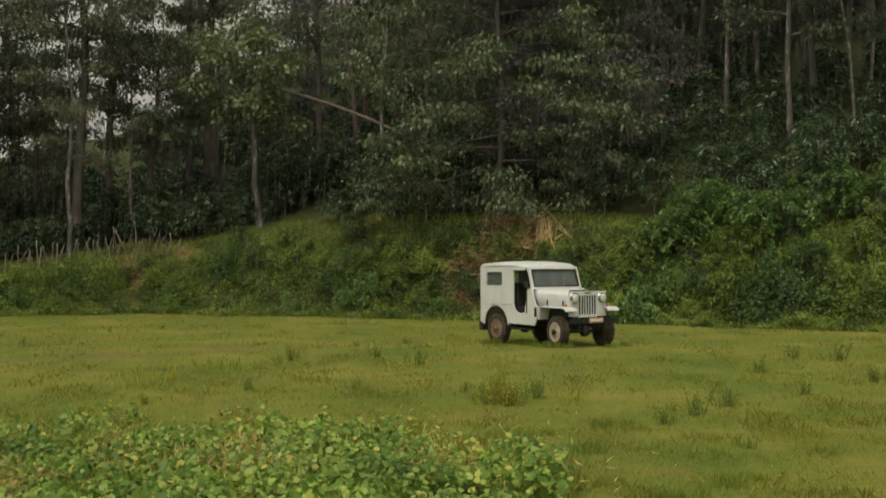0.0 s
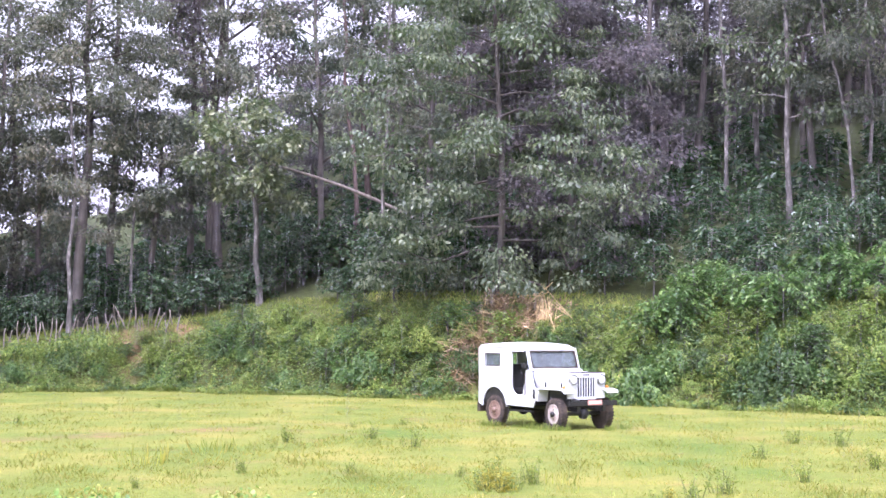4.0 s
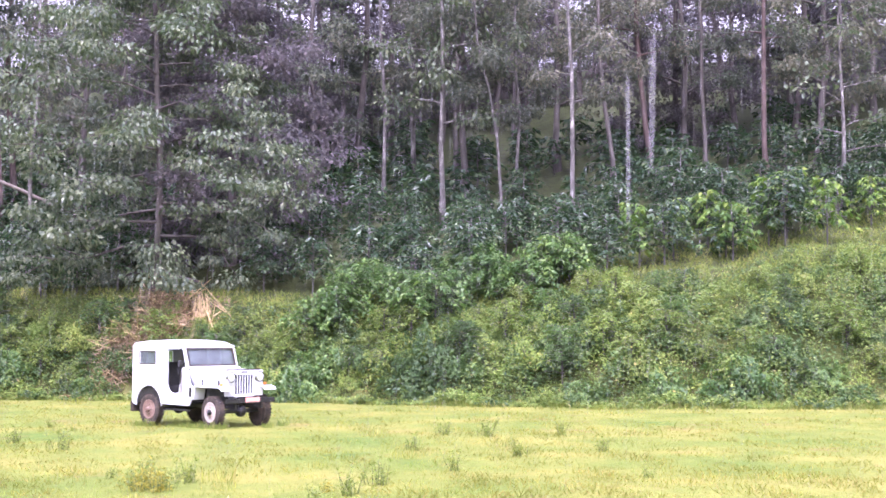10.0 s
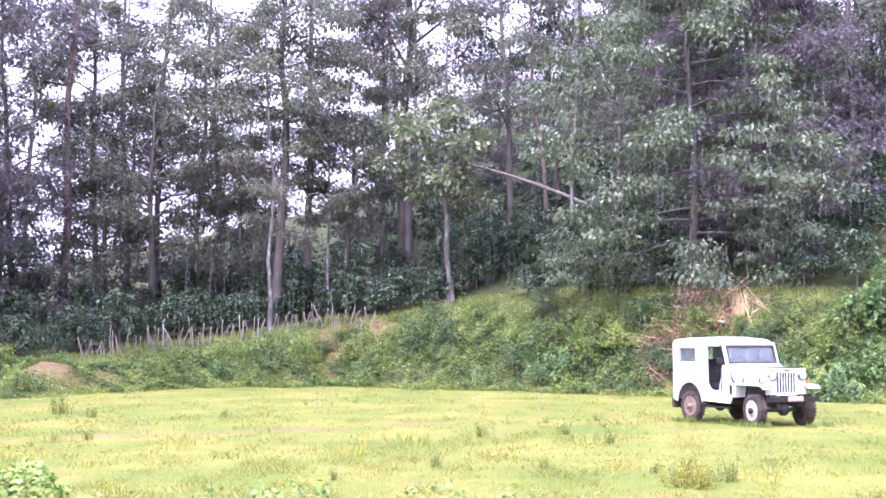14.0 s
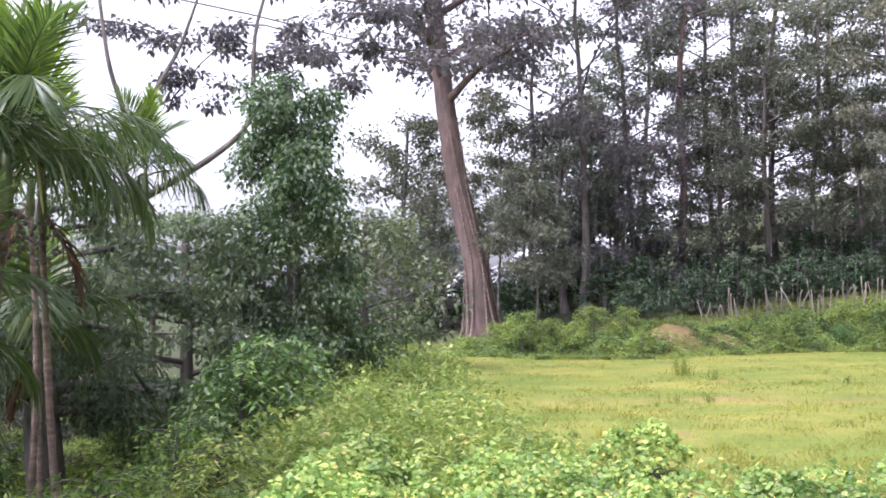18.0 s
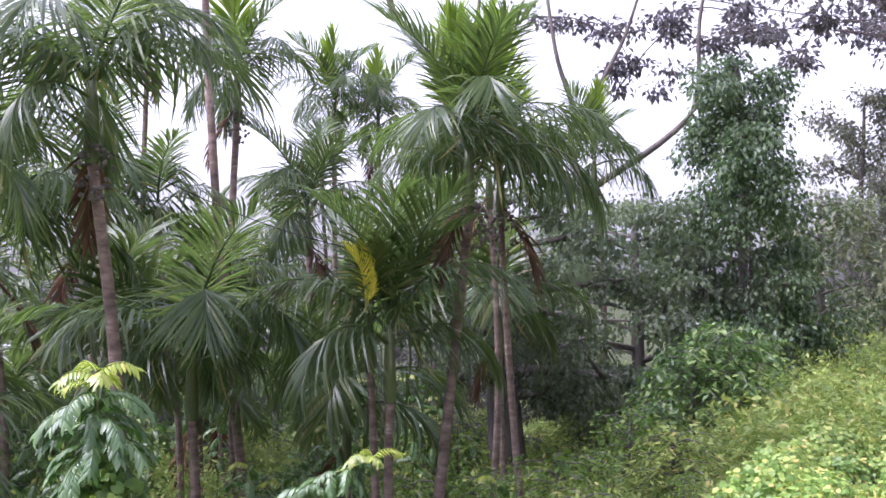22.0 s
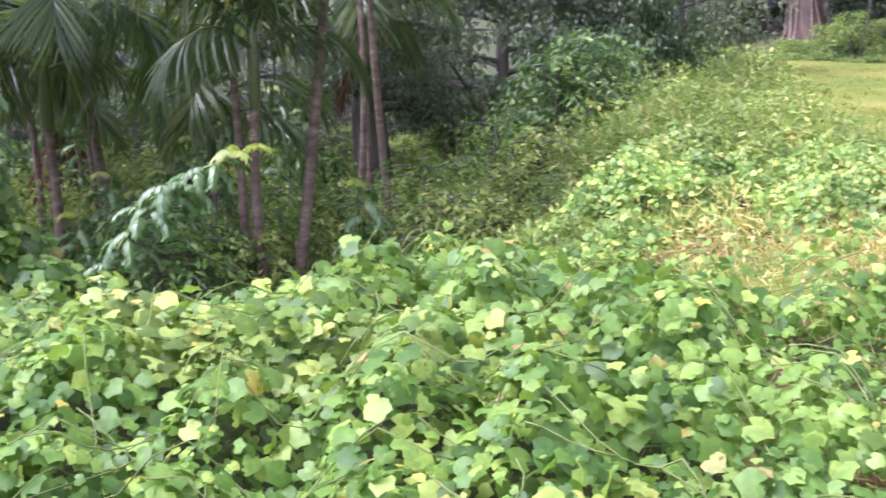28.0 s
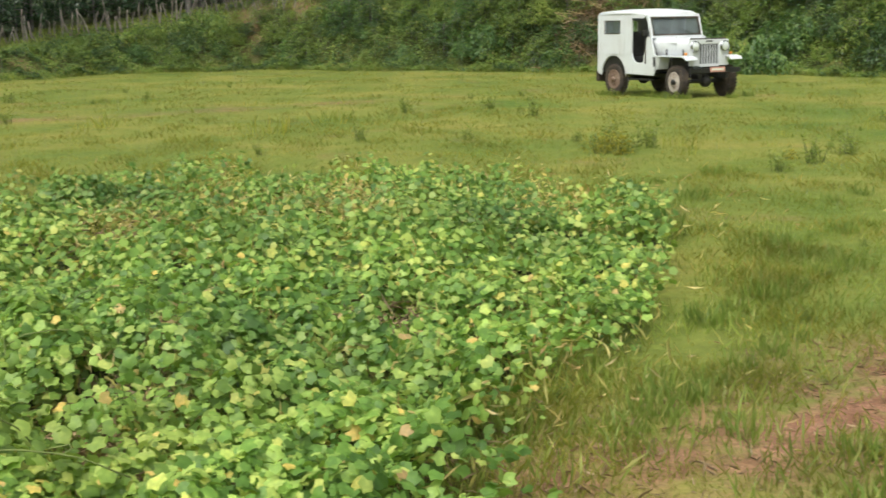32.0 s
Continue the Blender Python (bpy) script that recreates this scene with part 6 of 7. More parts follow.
palm(8, (-24.1, 12.0, -2), (-24.22, 11.83, 5.4), 0.07, 1.1, 10, 1, True)
palm(9, (-24.6, 13.3, -2), (-24.65, 13.18, 5.2), 0.07, 1.1, 9, 1)
palm(10, (-19.45, 7.8, -1.9), (-19.51, 7.66, 4.9), 0.08, 1.15, 10, 1, True)
palm(11, (-21.9, 17.4, -2), (-21.9, 17.37, 4.2), 0.07, 1.1, 9, 1)
palm(12, (-19.9, 9.3, -1.9), (-19.94, 9.18, 2.6), 0.07, 1.2, 12, 0)
palm(13, (-10.5, 1.35, -1.7), (-10.4, 1.5, 0.2), 0.07, 0.9, 9, 1, label="low young areca palm with dark broad fronds")
palm(14, (-22.9, 7.1, -2), (-22.87, 7.13, 6.4), 0.07, 1.1, 10, 1)
palm(15, (-11.85, 2.15, -1.7), (-11.95, 1.95, 2.5), 0.075, 1.0, 9, 0, True, erect=0.2)
palm(16, (-15.2, 2.9, -1.8), (-15.1, 2.8, 1.9), 0.065, 1.2, 13, 0, dead=2, erect=0.2)
palm(17, (-17.4, 4.6, -1.8), (-17.4, 4.5, 2.4), 0.065, 1.15, 12, 0, dead=2, erect=0.2)
for i in range(14):
    az = 56 + 30 * ((i * 0.618) % 1)
    r = 19 + 22 * ((i * 0.7549) % 1)
    x, y, z = on(az, r, 0.1)
    palm(40 + i, (x, y, z), (x + rng.uniform(-0.3, 0.3), y + rng.uniform(-0.3, 0.3), z + rng.uniform(2.2, 4.2)), 0.05, rng.uniform(0.9, 1.15), 8, 0, False, 1, far=True)
for i in range(9):
    az = 64 + 21 * ((i * 0.618) % 1)
    r = 15.5 + 12 * ((i * 0.7549) % 1)
    x, y, z = on(az, r, 0.1)
    palm(90 + i, (x, y, z), (x + rng.uniform(-0.2, 0.2), y + rng.uniform(-0.2, 0.2), z + rng.uniform(0.8, 2.4)), 0.055, rng.uniform(1.0, 1.3), 10, 0, False, 1, far=True, label="young areca palm with low dark fronds in the grove")
for i in range(6):
    az, r = 57 + 30 * ((i * 0.618) % 1), 17 + 18 * ((i * 0.7549) % 1)
    x, y, z = on(az, r, 0.1)
    palm(110 + i, (x, y, z), (x + rng.uniform(-0.3, 0.3), y + rng.uniform(-0.3, 0.3), z + rng.uniform(4.4, 6.0)), 0.055, 0.85, 5, 0, False, 1, far=True, label="tall thin areca palm with small crown in the grove")
# shrubs under the palms
GROVE = [shrub("grove_shrub", 580 + i, turned(az, r, 0), label, "shrub", M[mat], "shrubs in the grove", height=h, spread=0.75, sprays=26, each=34, leaf=0.1, droop=0.5)
         for i, (az, r, mat, h, label) in enumerate([(52.4, 12.6, "ridge_leaf", 1.1, "leafy green weed bush in the hollow"), (60.5, 14.5, "young_leaf", 1.5, "light green leafy bush under the palms"), (55.6, 15.2, "ridge_leaf", 0.9, "fine-leaved yellow-green bush in the hollow")])]
DARK_COFFEE = shrub("coffee_bush", 590, turned(47.2, 18.2, 0), "dark glossy coffee bush below the field", "shrub", M["lip_leaf"], "coffee below the field", height=1.7, spread=1.1, sprays=30, each=34, leaf=0.14, droop=0.6)
for i in range(150):
    az = 44 + 44 * ((i * 0.618) % 1)
    r = 11.5 + 30 * ((i * 0.7549) % 1)
    x, y, z = on(az, r)
    if edge_drop(x, y) < 2.6:
        continue
    place_copy(DARK_COFFEE if az > 63 and i % 4 else GROVE[i % 3], az, r, rng.uniform(0, 360), rng.uniform(0.6, 1.1))
for i in range(14):
    az, r = 48 + 12 * ((i * 0.618) % 1), 13.5 + 6 * ((i * 0.7549) % 1)
    place_copy(GROVE[i % 3], az, r, rng.uniform(0, 360), rng.uniform(0.6, 1.0))
# low woods beyond the grove
for i in range(9):
    az = 44 + 46 * ((i * 0.618) % 1)
    place_copy(LOW[i % 4], az, 36 + 26 * ((i * 0.7549) % 1), rng.uniform(0, 360), rng.uniform(0.45, 0.75))
for i in range(11):
    place_copy(LOW[i % 4], 56 + 30 * ((i * 0.618) % 1), 25 + 14 * ((i * 0.7549) % 1), rng.uniform(0, 360), rng.uniform(0.42, 0.6))
for i in range(30):
    az = 9 + 0.62 * i
    place_copy(COFFEE[i % 4], az, np.interp(az, CREST[:, 0], CREST[:, 1]) + 1.0 + rng.uniform(-0.2, 0.9), rng.uniform(0, 360), rng.uniform(0.6, 0.85))
for i in range(5):
    place_copy(LOW[i % 4], 29.5 + 9.5 * ((i * 0.618) % 1), 55 + 14 * ((i * 0.7549) % 1), rng.uniform(0, 360), rng.uniform(0.7, 1.0))
for i in range(5):
    place_copy(LOW[i % 4], 37.5 + 6 * ((i * 0.618) % 1), 56 + 22 * ((i * 0.7549) % 1), rng.uniform(0, 360), rng.uniform(0.5, 0.75))

# leafy dark trees between grove and field
tree("creeper_clad_tree", 71, pose(*on(44.7, 25, 0.2)), "tall tree wrapped in climbing pepper leaves", "tree", M["bark"], M["pepper_leaf"],
     height=7.2, girth=0.2, bare=0.03, spread=1.75, limbs=34, each=165, leaf=0.125, clump=0.58, flat=0.75, droop=1.0, sag=0.3, shape="cone")
tree("leafy_tree", 72, pose(*on(49.5, 25, 0.2)), "dense dark leafy tree with drooping foliage", "tree", M["bark"], M["grove_leaf"],
     height=5.4, girth=0.2, bare=0.2, spread=2.4, limbs=28, each=125, leaf=0.135, clump=0.66, flat=0.45, droop=1.0, sag=0.15)
tree("leafy_tree", 73, pose(*on(56.0, 21.5, 0.2)), "dense dark leafy tree with thick black trunk beside the palms", "tree", M["bark"], M["grove_leaf"],
     height=5.6, girth=0.4, bare=0.36, spread=2.3, limbs=22, each=125, leaf=0.135, clump=0.66, flat=0.45, droop=0.9, sag=0.1)
tree("leafy_tree", 74, pose(*on(41.5, 34, 0.2)), "bushy tree at the end of the grassy ridge", "tree", M["bark"], M["pale_leaf"],
     height=4.6, girth=0.14, bare=0.1, spread=1.9, limbs=20, each=46, leaf=0.2, clump=0.7)
for az, r, s in [(45.6, 18.5, 1.05), (47.2, 19.5, 0.9), (44.3, 20.5, 0.8), (48.8, 17.5, 0.7)]:
    place_copy(DARK_COFFEE, az, r, rng.uniform(0, 360), s)
# ---- stakes of the brush fence above the bank ----
STAKES = []
for j in range(4):
    R = np.random.RandomState(900 + j)
    s = np.linspace(0, 1, 5)
    h = 0.75 + 0.15 * j
    me = tubes("stake", [(np.stack([0.06 * np.sin(4 * s + j), 0.04 * np.cos(3 * s), -0.15 + (h + 0.15) * s], 1), 0.035 - 0.014 * s)], 6)
    me.materials.append(M["grey_wood"])
    STAKES.append(me)
fence = thing("brush_fence", pose(0, 0, 0), "rough fence of pale crooked stakes along the coffee slope", "fence")
for i in range(74):
    az = 12.2 + 13.2 * i / 73 + rng.uniform(-0.1, 0.1)
    r = np.interp(az, CREST[:, 0], CREST[:, 1]) - 0.2 + rng.uniform(-0.3, 0.3)
    o = new("stake", STAKES[i % 4])
    o.parent = fence
    x, y, z = on(az, r)
    o.matrix_basis = pose(x, y, z, rng.uniform(-16, 16), rng.uniform(-24, 24), rng.uniform(0, 360)) @ Matrix.Scale(rng.uniform(0.5, 1.0), 4)

# ---- cut brushwood heaped on the lip of the bank ----
heap = thing("brushwood_heap", pose(*on(-3.7, 40.3)), "heap of cut dry brushwood and yellow sticks", "brushwood")
hz = H(*on(-3.7, 40.3)[:2])
STICK = []
APEX = 1.05
for j in range(3):
    s = np.linspace(0, 1, 5)
    me = tubes("stick", [(np.stack([0.05 * np.sin(3 * s + j), 0 * s, 1.5 * s], 1), 0.024 - 0.014 * s)], 5)
    me.materials.append(M["dry_wood"])
    STICK.append(me)
hx, hy, _ = on(-3.7, 40.3)
# a leaning bundle of pale sticks, tops together, feet spread down the bank
for i in range(30):
    R = np.random.RandomState(940 + i)
    top = Vector((APEX + R.normal(0, 0.14), R.normal(0, 0.08), 0.95 + R.normal(0, 0.1)))
    fx, fy = APEX + (R.uniform(-1.0, 0.9) if i % 3 else R.uniform(-0.3, 0.3)), -0.75 + R.normal(0, 0.2)
    foot = Vector((fx, fy, H(hx + fx, hy + fy) - hz - 0.05))
    d = (top - foot) * R.uniform(0.75, 1.1)
    o = new("stick", STICK[i % 3])
    o.parent = heap
    o.matrix_basis = Matrix.Translation(foot) @ d.to_track_quat("Z", "Y").to_matrix().to_4x4() @ Matrix.Scale(d.length / 1.5, 4)
for i in range(90):
    R = np.random.RandomState(990 + i)
    x, y = -0.75 + R.normal(0, 0.8), R.normal(0, 0.35)
    o = new("stick", STICK[i % 3])
    o.parent = heap
    o.matrix_basis = pose(x, y, H(hx + x, hy + y) - hz + R.uniform(0.0, 0.85), 0, 0, R.uniform(0, 360)) @ pose(0, 0, 0, 0, R.uniform(50, 95), 0) @ Matrix.Scale(R.uniform(0.45, 0.85), 4)
R = np.random.RandomState(950)
n = 4200
P = np.stack([-0.8 + R.normal(0, 0.95, n), R.normal(0, 0.4, n), 0 * R.uniform(0, 1, n)], 1)
hx, hy, _ = on(-3.7, 40.3)
P[:, 2] = land(hx + P[:, 0], hy + P[:, 1]) - hz + R.uniform(0, 1.05, n) * np.exp(-((P[:, 0] + 0.75) / 1.3) ** 2)
tagged(part("dry_twig", leaf_mesh("dry_twig", P, R.normal(0, 1, (n, 3)) + np.array([0, 0, 0.4]), R.normal(0, 1, (n, 3)), R.uniform(0.15, 0.4, n), 0.06), M["dry_leaf"], heap), kind="stuff")

# ---- a leaning dead trunk in the wood ----
a0, a1 = Vector(on(-1.0, 51, 0.2)), Vector((-7.6, 49.4, 9.3))
dead = thing("leaning_dead_trunk", Matrix.Translation(a0), "pale dead trunk leaning through the undergrowth", "dead tree")
s = np.linspace(0, 1, 8)
d = a1 - a0
part("trunk", tubes("trunk", [(np.stack([d.x * s, d.y * s, d.z * s + 0.4 * np.sin(3 * s)], 1), 0.1 - 0.05 * s)], 7), M["grey_wood"], dead)

# ---- the old tree whose limbs reach over the grove ----
root = Vector(on(53.2, 30, 0.3))
old = thing("overhanging_tree", Matrix.Translation(root), "old crooked tree with bare limbs and dark leaf clusters", "tree")


def limb(*pts, r0=0.14, r1=0.05):
    p = np.array([Vector(q) - root for q in pts])
    t = np.linspace(0, 1, 4 * len(p))
    k = np.linspace(0, 1, len(p))
    q = np.stack([np.interp(t, k, p[:, c]) for c in range(3)], 1)
    for _ in range(2):
        q[1:-1] = (q[:-2] + 2 * q[1:-1] + q[2:]) / 4
    return q, r0 + (r1 - r0) * t


fork = (-23.6, 18.4, 4.3)
part("trunk", tubes("trunk", [limb(tuple(root - Vector((0, 0, 0.3))), (-23.9, 18.0, 1.5), fork, r0=0.26, r1=0.17),
                              limb(fork, (-22.5, 19.8, 5.4), (-21.8, 20.6, 6.3), (-21.9, 20.7, 8.7), (-21.6, 21.2, 10.5), r0=0.1, r1=0.03),
                              limb((-21.8, 20.6, 6.3), (-21.4, 21.0, 7.2), (-21.0, 21.4, 7.7), r0=0.05, r1=0.02),
                              limb(fork, (-23.9, 18.1, 5.6), (-23.7, 18.3, 6.2), (-24.0, 17.9, 7.6), (-24.3, 17.8, 9.6), r0=0.1, r1=0.04),
                              limb((-23.7, 18.3, 6.2), (-23.3, 18.8, 7.1), (-23.0, 19.3, 8.2), (-22.9, 19.8, 9.6), r0=0.08, r1=0.03),
                              limb(fork, (-24.6, 17.0, 5.4), (-25.2, 16.2, 6.4), (-25.7, 15.4, 7.5), (-26.0, 14.9, 8.3), (-26.3, 14.4, 9.0), (-26.2, 14.2, 10.8), r0=0.1, r1=0.09),
                              limb((-25.5, 15.7, 7.2), (-25.2, 16.2, 8.0), (-25.1, 16.4, 9.6), r0=0.08, r1=0.04)], 7), M["bark"], old)
R = np.random.RandomState(960)
SPOTS = [(-25.9, 18.3, 9.2), (-25.0, 19.3, 8.7), (-24.2, 20.0, 7.6), (-23.9, 20.4, 7.25), (-23.7, 20.5, 8.6), (-23.0, 21.2, 8.8), (-22.3, 22.0, 9.0), (-21.8, 22.6, 8.3), (-21.1, 23.3, 7.7), (-20.4, 24.0, 8.6), (-19.9, 24.6, 9.4),
         (-25.5, 18.6, 10.2), (-24.4, 19.6, 9.9), (-23.2, 21.0, 10.1), (-21.8, 22.4, 10.3), (-20.6, 23.8, 10.0), (-26.0, 16.6, 10.2), (-19.2, 25.4, 8.2), (-18.6, 26.2, 9.2), (-22.4, 21.4, 8.0), (-21.4, 21.5, 8.3)]
C = np.array([Vector(q) - root for q in SPOTS])
C = np.concatenate([C + R.normal(0, 0.45, C.shape) * np.array([1, 1, 0.4]) for _ in range(3)])
P, W, U, L = crown_leaves(R, C, 75, 0.5, 0.2, 0.5, 0.5)
part("crown", leaf_mesh("crown", P, W, U, L), M["haze_forest_leaf"], old)
part("twig", tubes("twig", [(np.stack([C[i], (C[i] + C[i - 1]) / 2 + np.array([0, 0, 0.1]), C[i - 1]]), np.array([0.012, 0.018, 0.025])) for i in range(1, 21)], 4), M["bark"], old)

# ---- saplings with drooping feathered leaves at the grove's edge ----


def feather_mesh(seed, length, pairs, leaf, rise, bend):
    R = np.random.RandomState(seed)
    s = np.linspace(0, 1, pairs)
    ang = np.radians(rise - bend * s)
    mid = np.stack([np.cumsum(np.cos(ang)), 0 * s, np.cumsum(np.sin(ang))], 1) * length / pairs
    d = unit(np.gradient(mid, axis=0))
    P, W, U = [], [], []
    for i in range(1, pairs):
        for q in (-1, 1):
            P.append(mid[i])
            W.append(np.array([0, q * 0.8, -0.75]) + d[i] * 0.6 + R.normal(0, 0.1, 3))
            U.append(np.array([0.2, 0, 1.0]) + R.normal(0, 0.15, 3))
    P.append(mid[-1]), W.append(d[-1]), U.append(np.array([0, 0.1, 1.0]))
    L = leaf * R.uniform(0.8, 1.15, len(P))
    a = leaf_mesh("feather_leaf", P, W, U, L, L * 0.27, PENTA)
    bm = bmesh.new()
    bm.from_mesh(a)
    bm.from_mesh(tubes("rib", [(mid, 0.006 - 0.003 * s)], 4))
    out = bpy.data.meshes.new("feather_leaf")
    bm.to_mesh(out)
    bm.free()
    out.materials.append(M["sap_leaf"])
    return out


FEATHERS = [feather_mesh(970, 0.42, 14, 0.125, 30, 85), feather_mesh(971, 0.46, 15, 0.125, 5, 65), feather_mesh(972, 0.34, 10, 0.12, 60, 90)]
TENDER = FEATHERS[2].copy()
TENDER.materials.clear()
TENDER.materials.append(M["tender_leaf"])


def sapling(seed, base, height, lean, leaves, label, size=1.0, low=0.42):
    R = np.random.RandomState(seed)
    t = thing("sapling", pose(*base), label, "sapling", "saplings by the grove")
    s = np.linspace(0, 1, 8)
    line = np.stack([lean[0] * s ** 1.6, lean[1] * s ** 1.6, -0.1 + (height + 0.1) * (s if not lean[2] else np.sin(s * 1.45) / math.sin(1.45))], 1)
    part("stem", tubes("stem", [(line, 0.022 - 0.014 * s)], 6), M["stem"], t)
    for i in range(leaves):
        f = low + (1 - low) * (i + 0.5) / leaves
        p = [np.interp(f, s, line[:, c]) for c in range(3)]
        o = new("feather_leaf", TENDER if f > 0.955 else FEATHERS[i % 2])
        o.parent = t
        o.matrix_basis = pose(*p, R.uniform(-10, 10), R.uniform(-8, 12), i * 137.5 + R.uniform(-20, 20)) @ Matrix.Scale(size * R.uniform(0.85, 1.15), 4)
    return t


sapling(1, (-6.78, 1.8, H(-6.78, 1.8) - 0.05), 1.5 - H(-6.78, 1.8), (0.06, 0.0, 0), 60, "slim sapling with glossy rain-silvered drooping leaves", 0.72, 0.55)
sapling(2, (-8.35, 2.75, H(-8.35, 2.75) - 0.05), 0.75 - H(-8.35, 2.75), (0.75, 1.25, 1), 46, "arching sapling with long feathered leaves", 0.62)
sapling(3, (-6.1, 0.9, H(-6.1, 0.9) - 0.05), 0.8 - H(-6.1, 0.9), (0.0, 0.1, 0), 18, "small dark sapling among the creepers", 0.5)
for i in range(26):
    az, r = 57 + 28 * ((i * 0.618) % 1), 13 + 9 * ((i * 0.7549) % 1)
    x, y, z = on(az, r, 0.05)
    sapling(20 + i, (x, y, z), rng.uniform(1.2, 2.4), (0.1, 0.1, 0), 16, "leafy sapling growing under the palms", 0.8)

# ---- broad gourd leaves climbing round the first sapling ----
R = np.random.RandomState(975)
climber = thing("climbing_gourd", pose(-6.72, 1.85, H(-6.72, 1.85)), "climbing gourd with very large pale green leaves", "creeper")
cz0 = H(-6.72, 1.85)
for i in range(90):
    a, f = R.uniform(0, 6.28), R.uniform(0, 1) ** 0.8
    rad = 0.55 - 0.3 * f + R.normal(0, 0.05)
    x, y = rad * math.cos(a), rad * math.sin(a)
    z = max(0.15, H(-6.72 + x, 1.85 + y) - cz0 + 0.08 + 0.75 * f)
    out_ = Vector((math.cos(a), math.sin(a), 0.0))
    y_ = (out_ * 0.7 + Vector((R.normal(0, 0.3), R.normal(0, 0.3), -0.8))).normalized()
    x_ = y_.cross(out_ + Vector((0, 0, 0.9))).normalized()
    z_ = x_.cross(y_)
    ob = new("leaf", leaf_data[i % 6])
    ob.parent = climber
    ob.matrix_basis = Matrix.Translation((x, y, z)) @ Matrix((x_, y_, z_)).transposed().to_4x4() @ Matrix.Scale(R.uniform(0.5, 1.15), 4)
runs = []
for i in range(9):
    a0, s = R.uniform(0, 6.28), np.linspace(0, 1, 10)
    a = a0 + 3.0 * s
    rr_ = 0.32 - 0.22 * s
    runs.append((np.stack([rr_ * np.cos(a), rr_ * np.sin(a), 1.5 * s], 1), 0.006 - 0.003 * s))
tagged(part("stem", tubes("stem", runs, 5), M["stem"], climber, "thin green twining stems"), kind="stuff")

# ---- weeds on the ridge and on the slope down to the grove ----


def slope_growth():
    R = np.random.RandomState(78)
    n = 230000
    az, r = R.uniform(31, 80, n), np.exp(R.uniform(math.log(7.0), math.log(44), n))
    x, y = -np.sin(np.radians(az)) * r, np.cos(np.radians(az)) * r
    s = edge_drop(x, y)
    ok = (R.uniform(0, 1, n) < np.maximum(smooth(-2.4, -0.6, s) * smooth(36.5, 42, az), smooth(-3.6, -1.2, lip(x, y)) * smooth(10, 13, r))) & (s < np.where(r < 26, 15.0, 7.0)) & (R.uniform(0, 1, n) > creeper_share(x, y)) & (r > np.interp(az, [36, 60], [9, 8]))
    for u, v, rad in BARE:
        ok &= R.uniform(0, 1, n) > np.exp(-((x - u) ** 2 + (y - v) ** 2) / (1.3 * rad) ** 2)
    x, y, r, s = x[ok], y[ok], r[ok], s[ok]
    m = len(x)
    hump = np.clip(0.3 + 0.35 * waves(x, y, 2.0, 24) + 0.2 * waves(x, y, 0.8, 25), 0.05, 1.0) * (0.4 + 0.75 * smooth(-3.0, 0.0, lip(x, y)) * smooth(11, 15, r) + 0.45 * smooth(2.0, 4.0, s) + 0.35 * smooth(5.0, 8.0, s))
    z = land(x, y) + hump * R.uniform(0.1, 1.05, m)
    way = R.normal(0, 1, (m, 3)) * np.array([1, 1, 0.6]) + np.array([0, 0, 0.15])
    up = np.array([0, 0, 1.0]) + R.normal(0, 0.55, (m, 3))
    L = R.uniform(0.06, 0.13, m) * (0.7 + r / 28)
    return leaf_mesh("slope_growth", np.stack([x, y, z], 1), way, up, L, L * R.uniform(0.5, 1.0, m))


tagged(part("slope_undergrowth", slope_growth(), M["ridge_leaf"]), "tangled weeds on the slope between field and palm grove", "undergrowth", kind="stuff")
for az, r, s in [(50.5, 12.8, 0.75), (49, 13.5, 0.6), (52.5, 14.2, 0.7), (47.6, 12.6, 0.45), (54.5, 12.4, 0.6), (48.2, 15.5, 0.7), (45.4, 23, 0.8), (43.6, 27, 0.8), (42.3, 31, 0.9), (41.6, 37, 1.0), (40.6, 40, 0.9), (57, 10.8, 0.5), (59, 11.4, 0.6)]:
    place_copy((GROVE + WEEDS[1:2])[int(r * 3) % 4], az, r, rng.uniform(0, 360), s)

# ---- a sagging wire before the palms ----
wire = thing("wire", pose(0, 0, 0), "thin sagging wire strung between the palms", "wire")
pa, pb = Vector((-11.56, 3.05, 3.35)), Vector((-11.2, 6.95, 2.2))
s = np.linspace(0, 1, 14)
pts = np.stack([pa.x + (pb.x - pa.x) * s, pa.y + (pb.y - pa.y) * s, pa.z + (pb.z - pa.z) * s - 0.25 * np.sin(3.1416 * s)], 1)
part("strand", tubes("strand", [(pts, 0.005 + 0 * s)], 4), M["black_paint"], wire)

# ---- withered patch among the creepers ----


def straw():
    R = np.random.RandomState(81)
    P = [np.stack([R.normal(az, da, n), R.normal(r, dr, n)], 1) for az, da, r, dr, n in [(11, 7.5, 10.6, 0.9, 5000), (33, 4.0, 8.6, 1.1, 2600), (24, 5, 10.6, 1.0, 1800), (12, 8, 6.0, 1.0, 2600), (40, 2.5, 8.4, 0.8, 700)]]
    P = np.concatenate(P)
    a, r = np.radians(P[:, 0]), P[:, 1]
    n = len(a)
    x, y = -np.sin(a) * r, np.cos(a) * r
    return leaf_mesh("straw", np.stack([x, y, land(x, y) + 0.8 * creeper_top(x, y) * R.uniform(0, 1, n)], 1), R.normal(0, 1, (n, 3)) + np.array([0, 0, 0.6]), R.normal(0, 1, (n, 3)), R.uniform(0.04, 0.14, n), R.uniform(0.006, 0.03, n), LEAF)


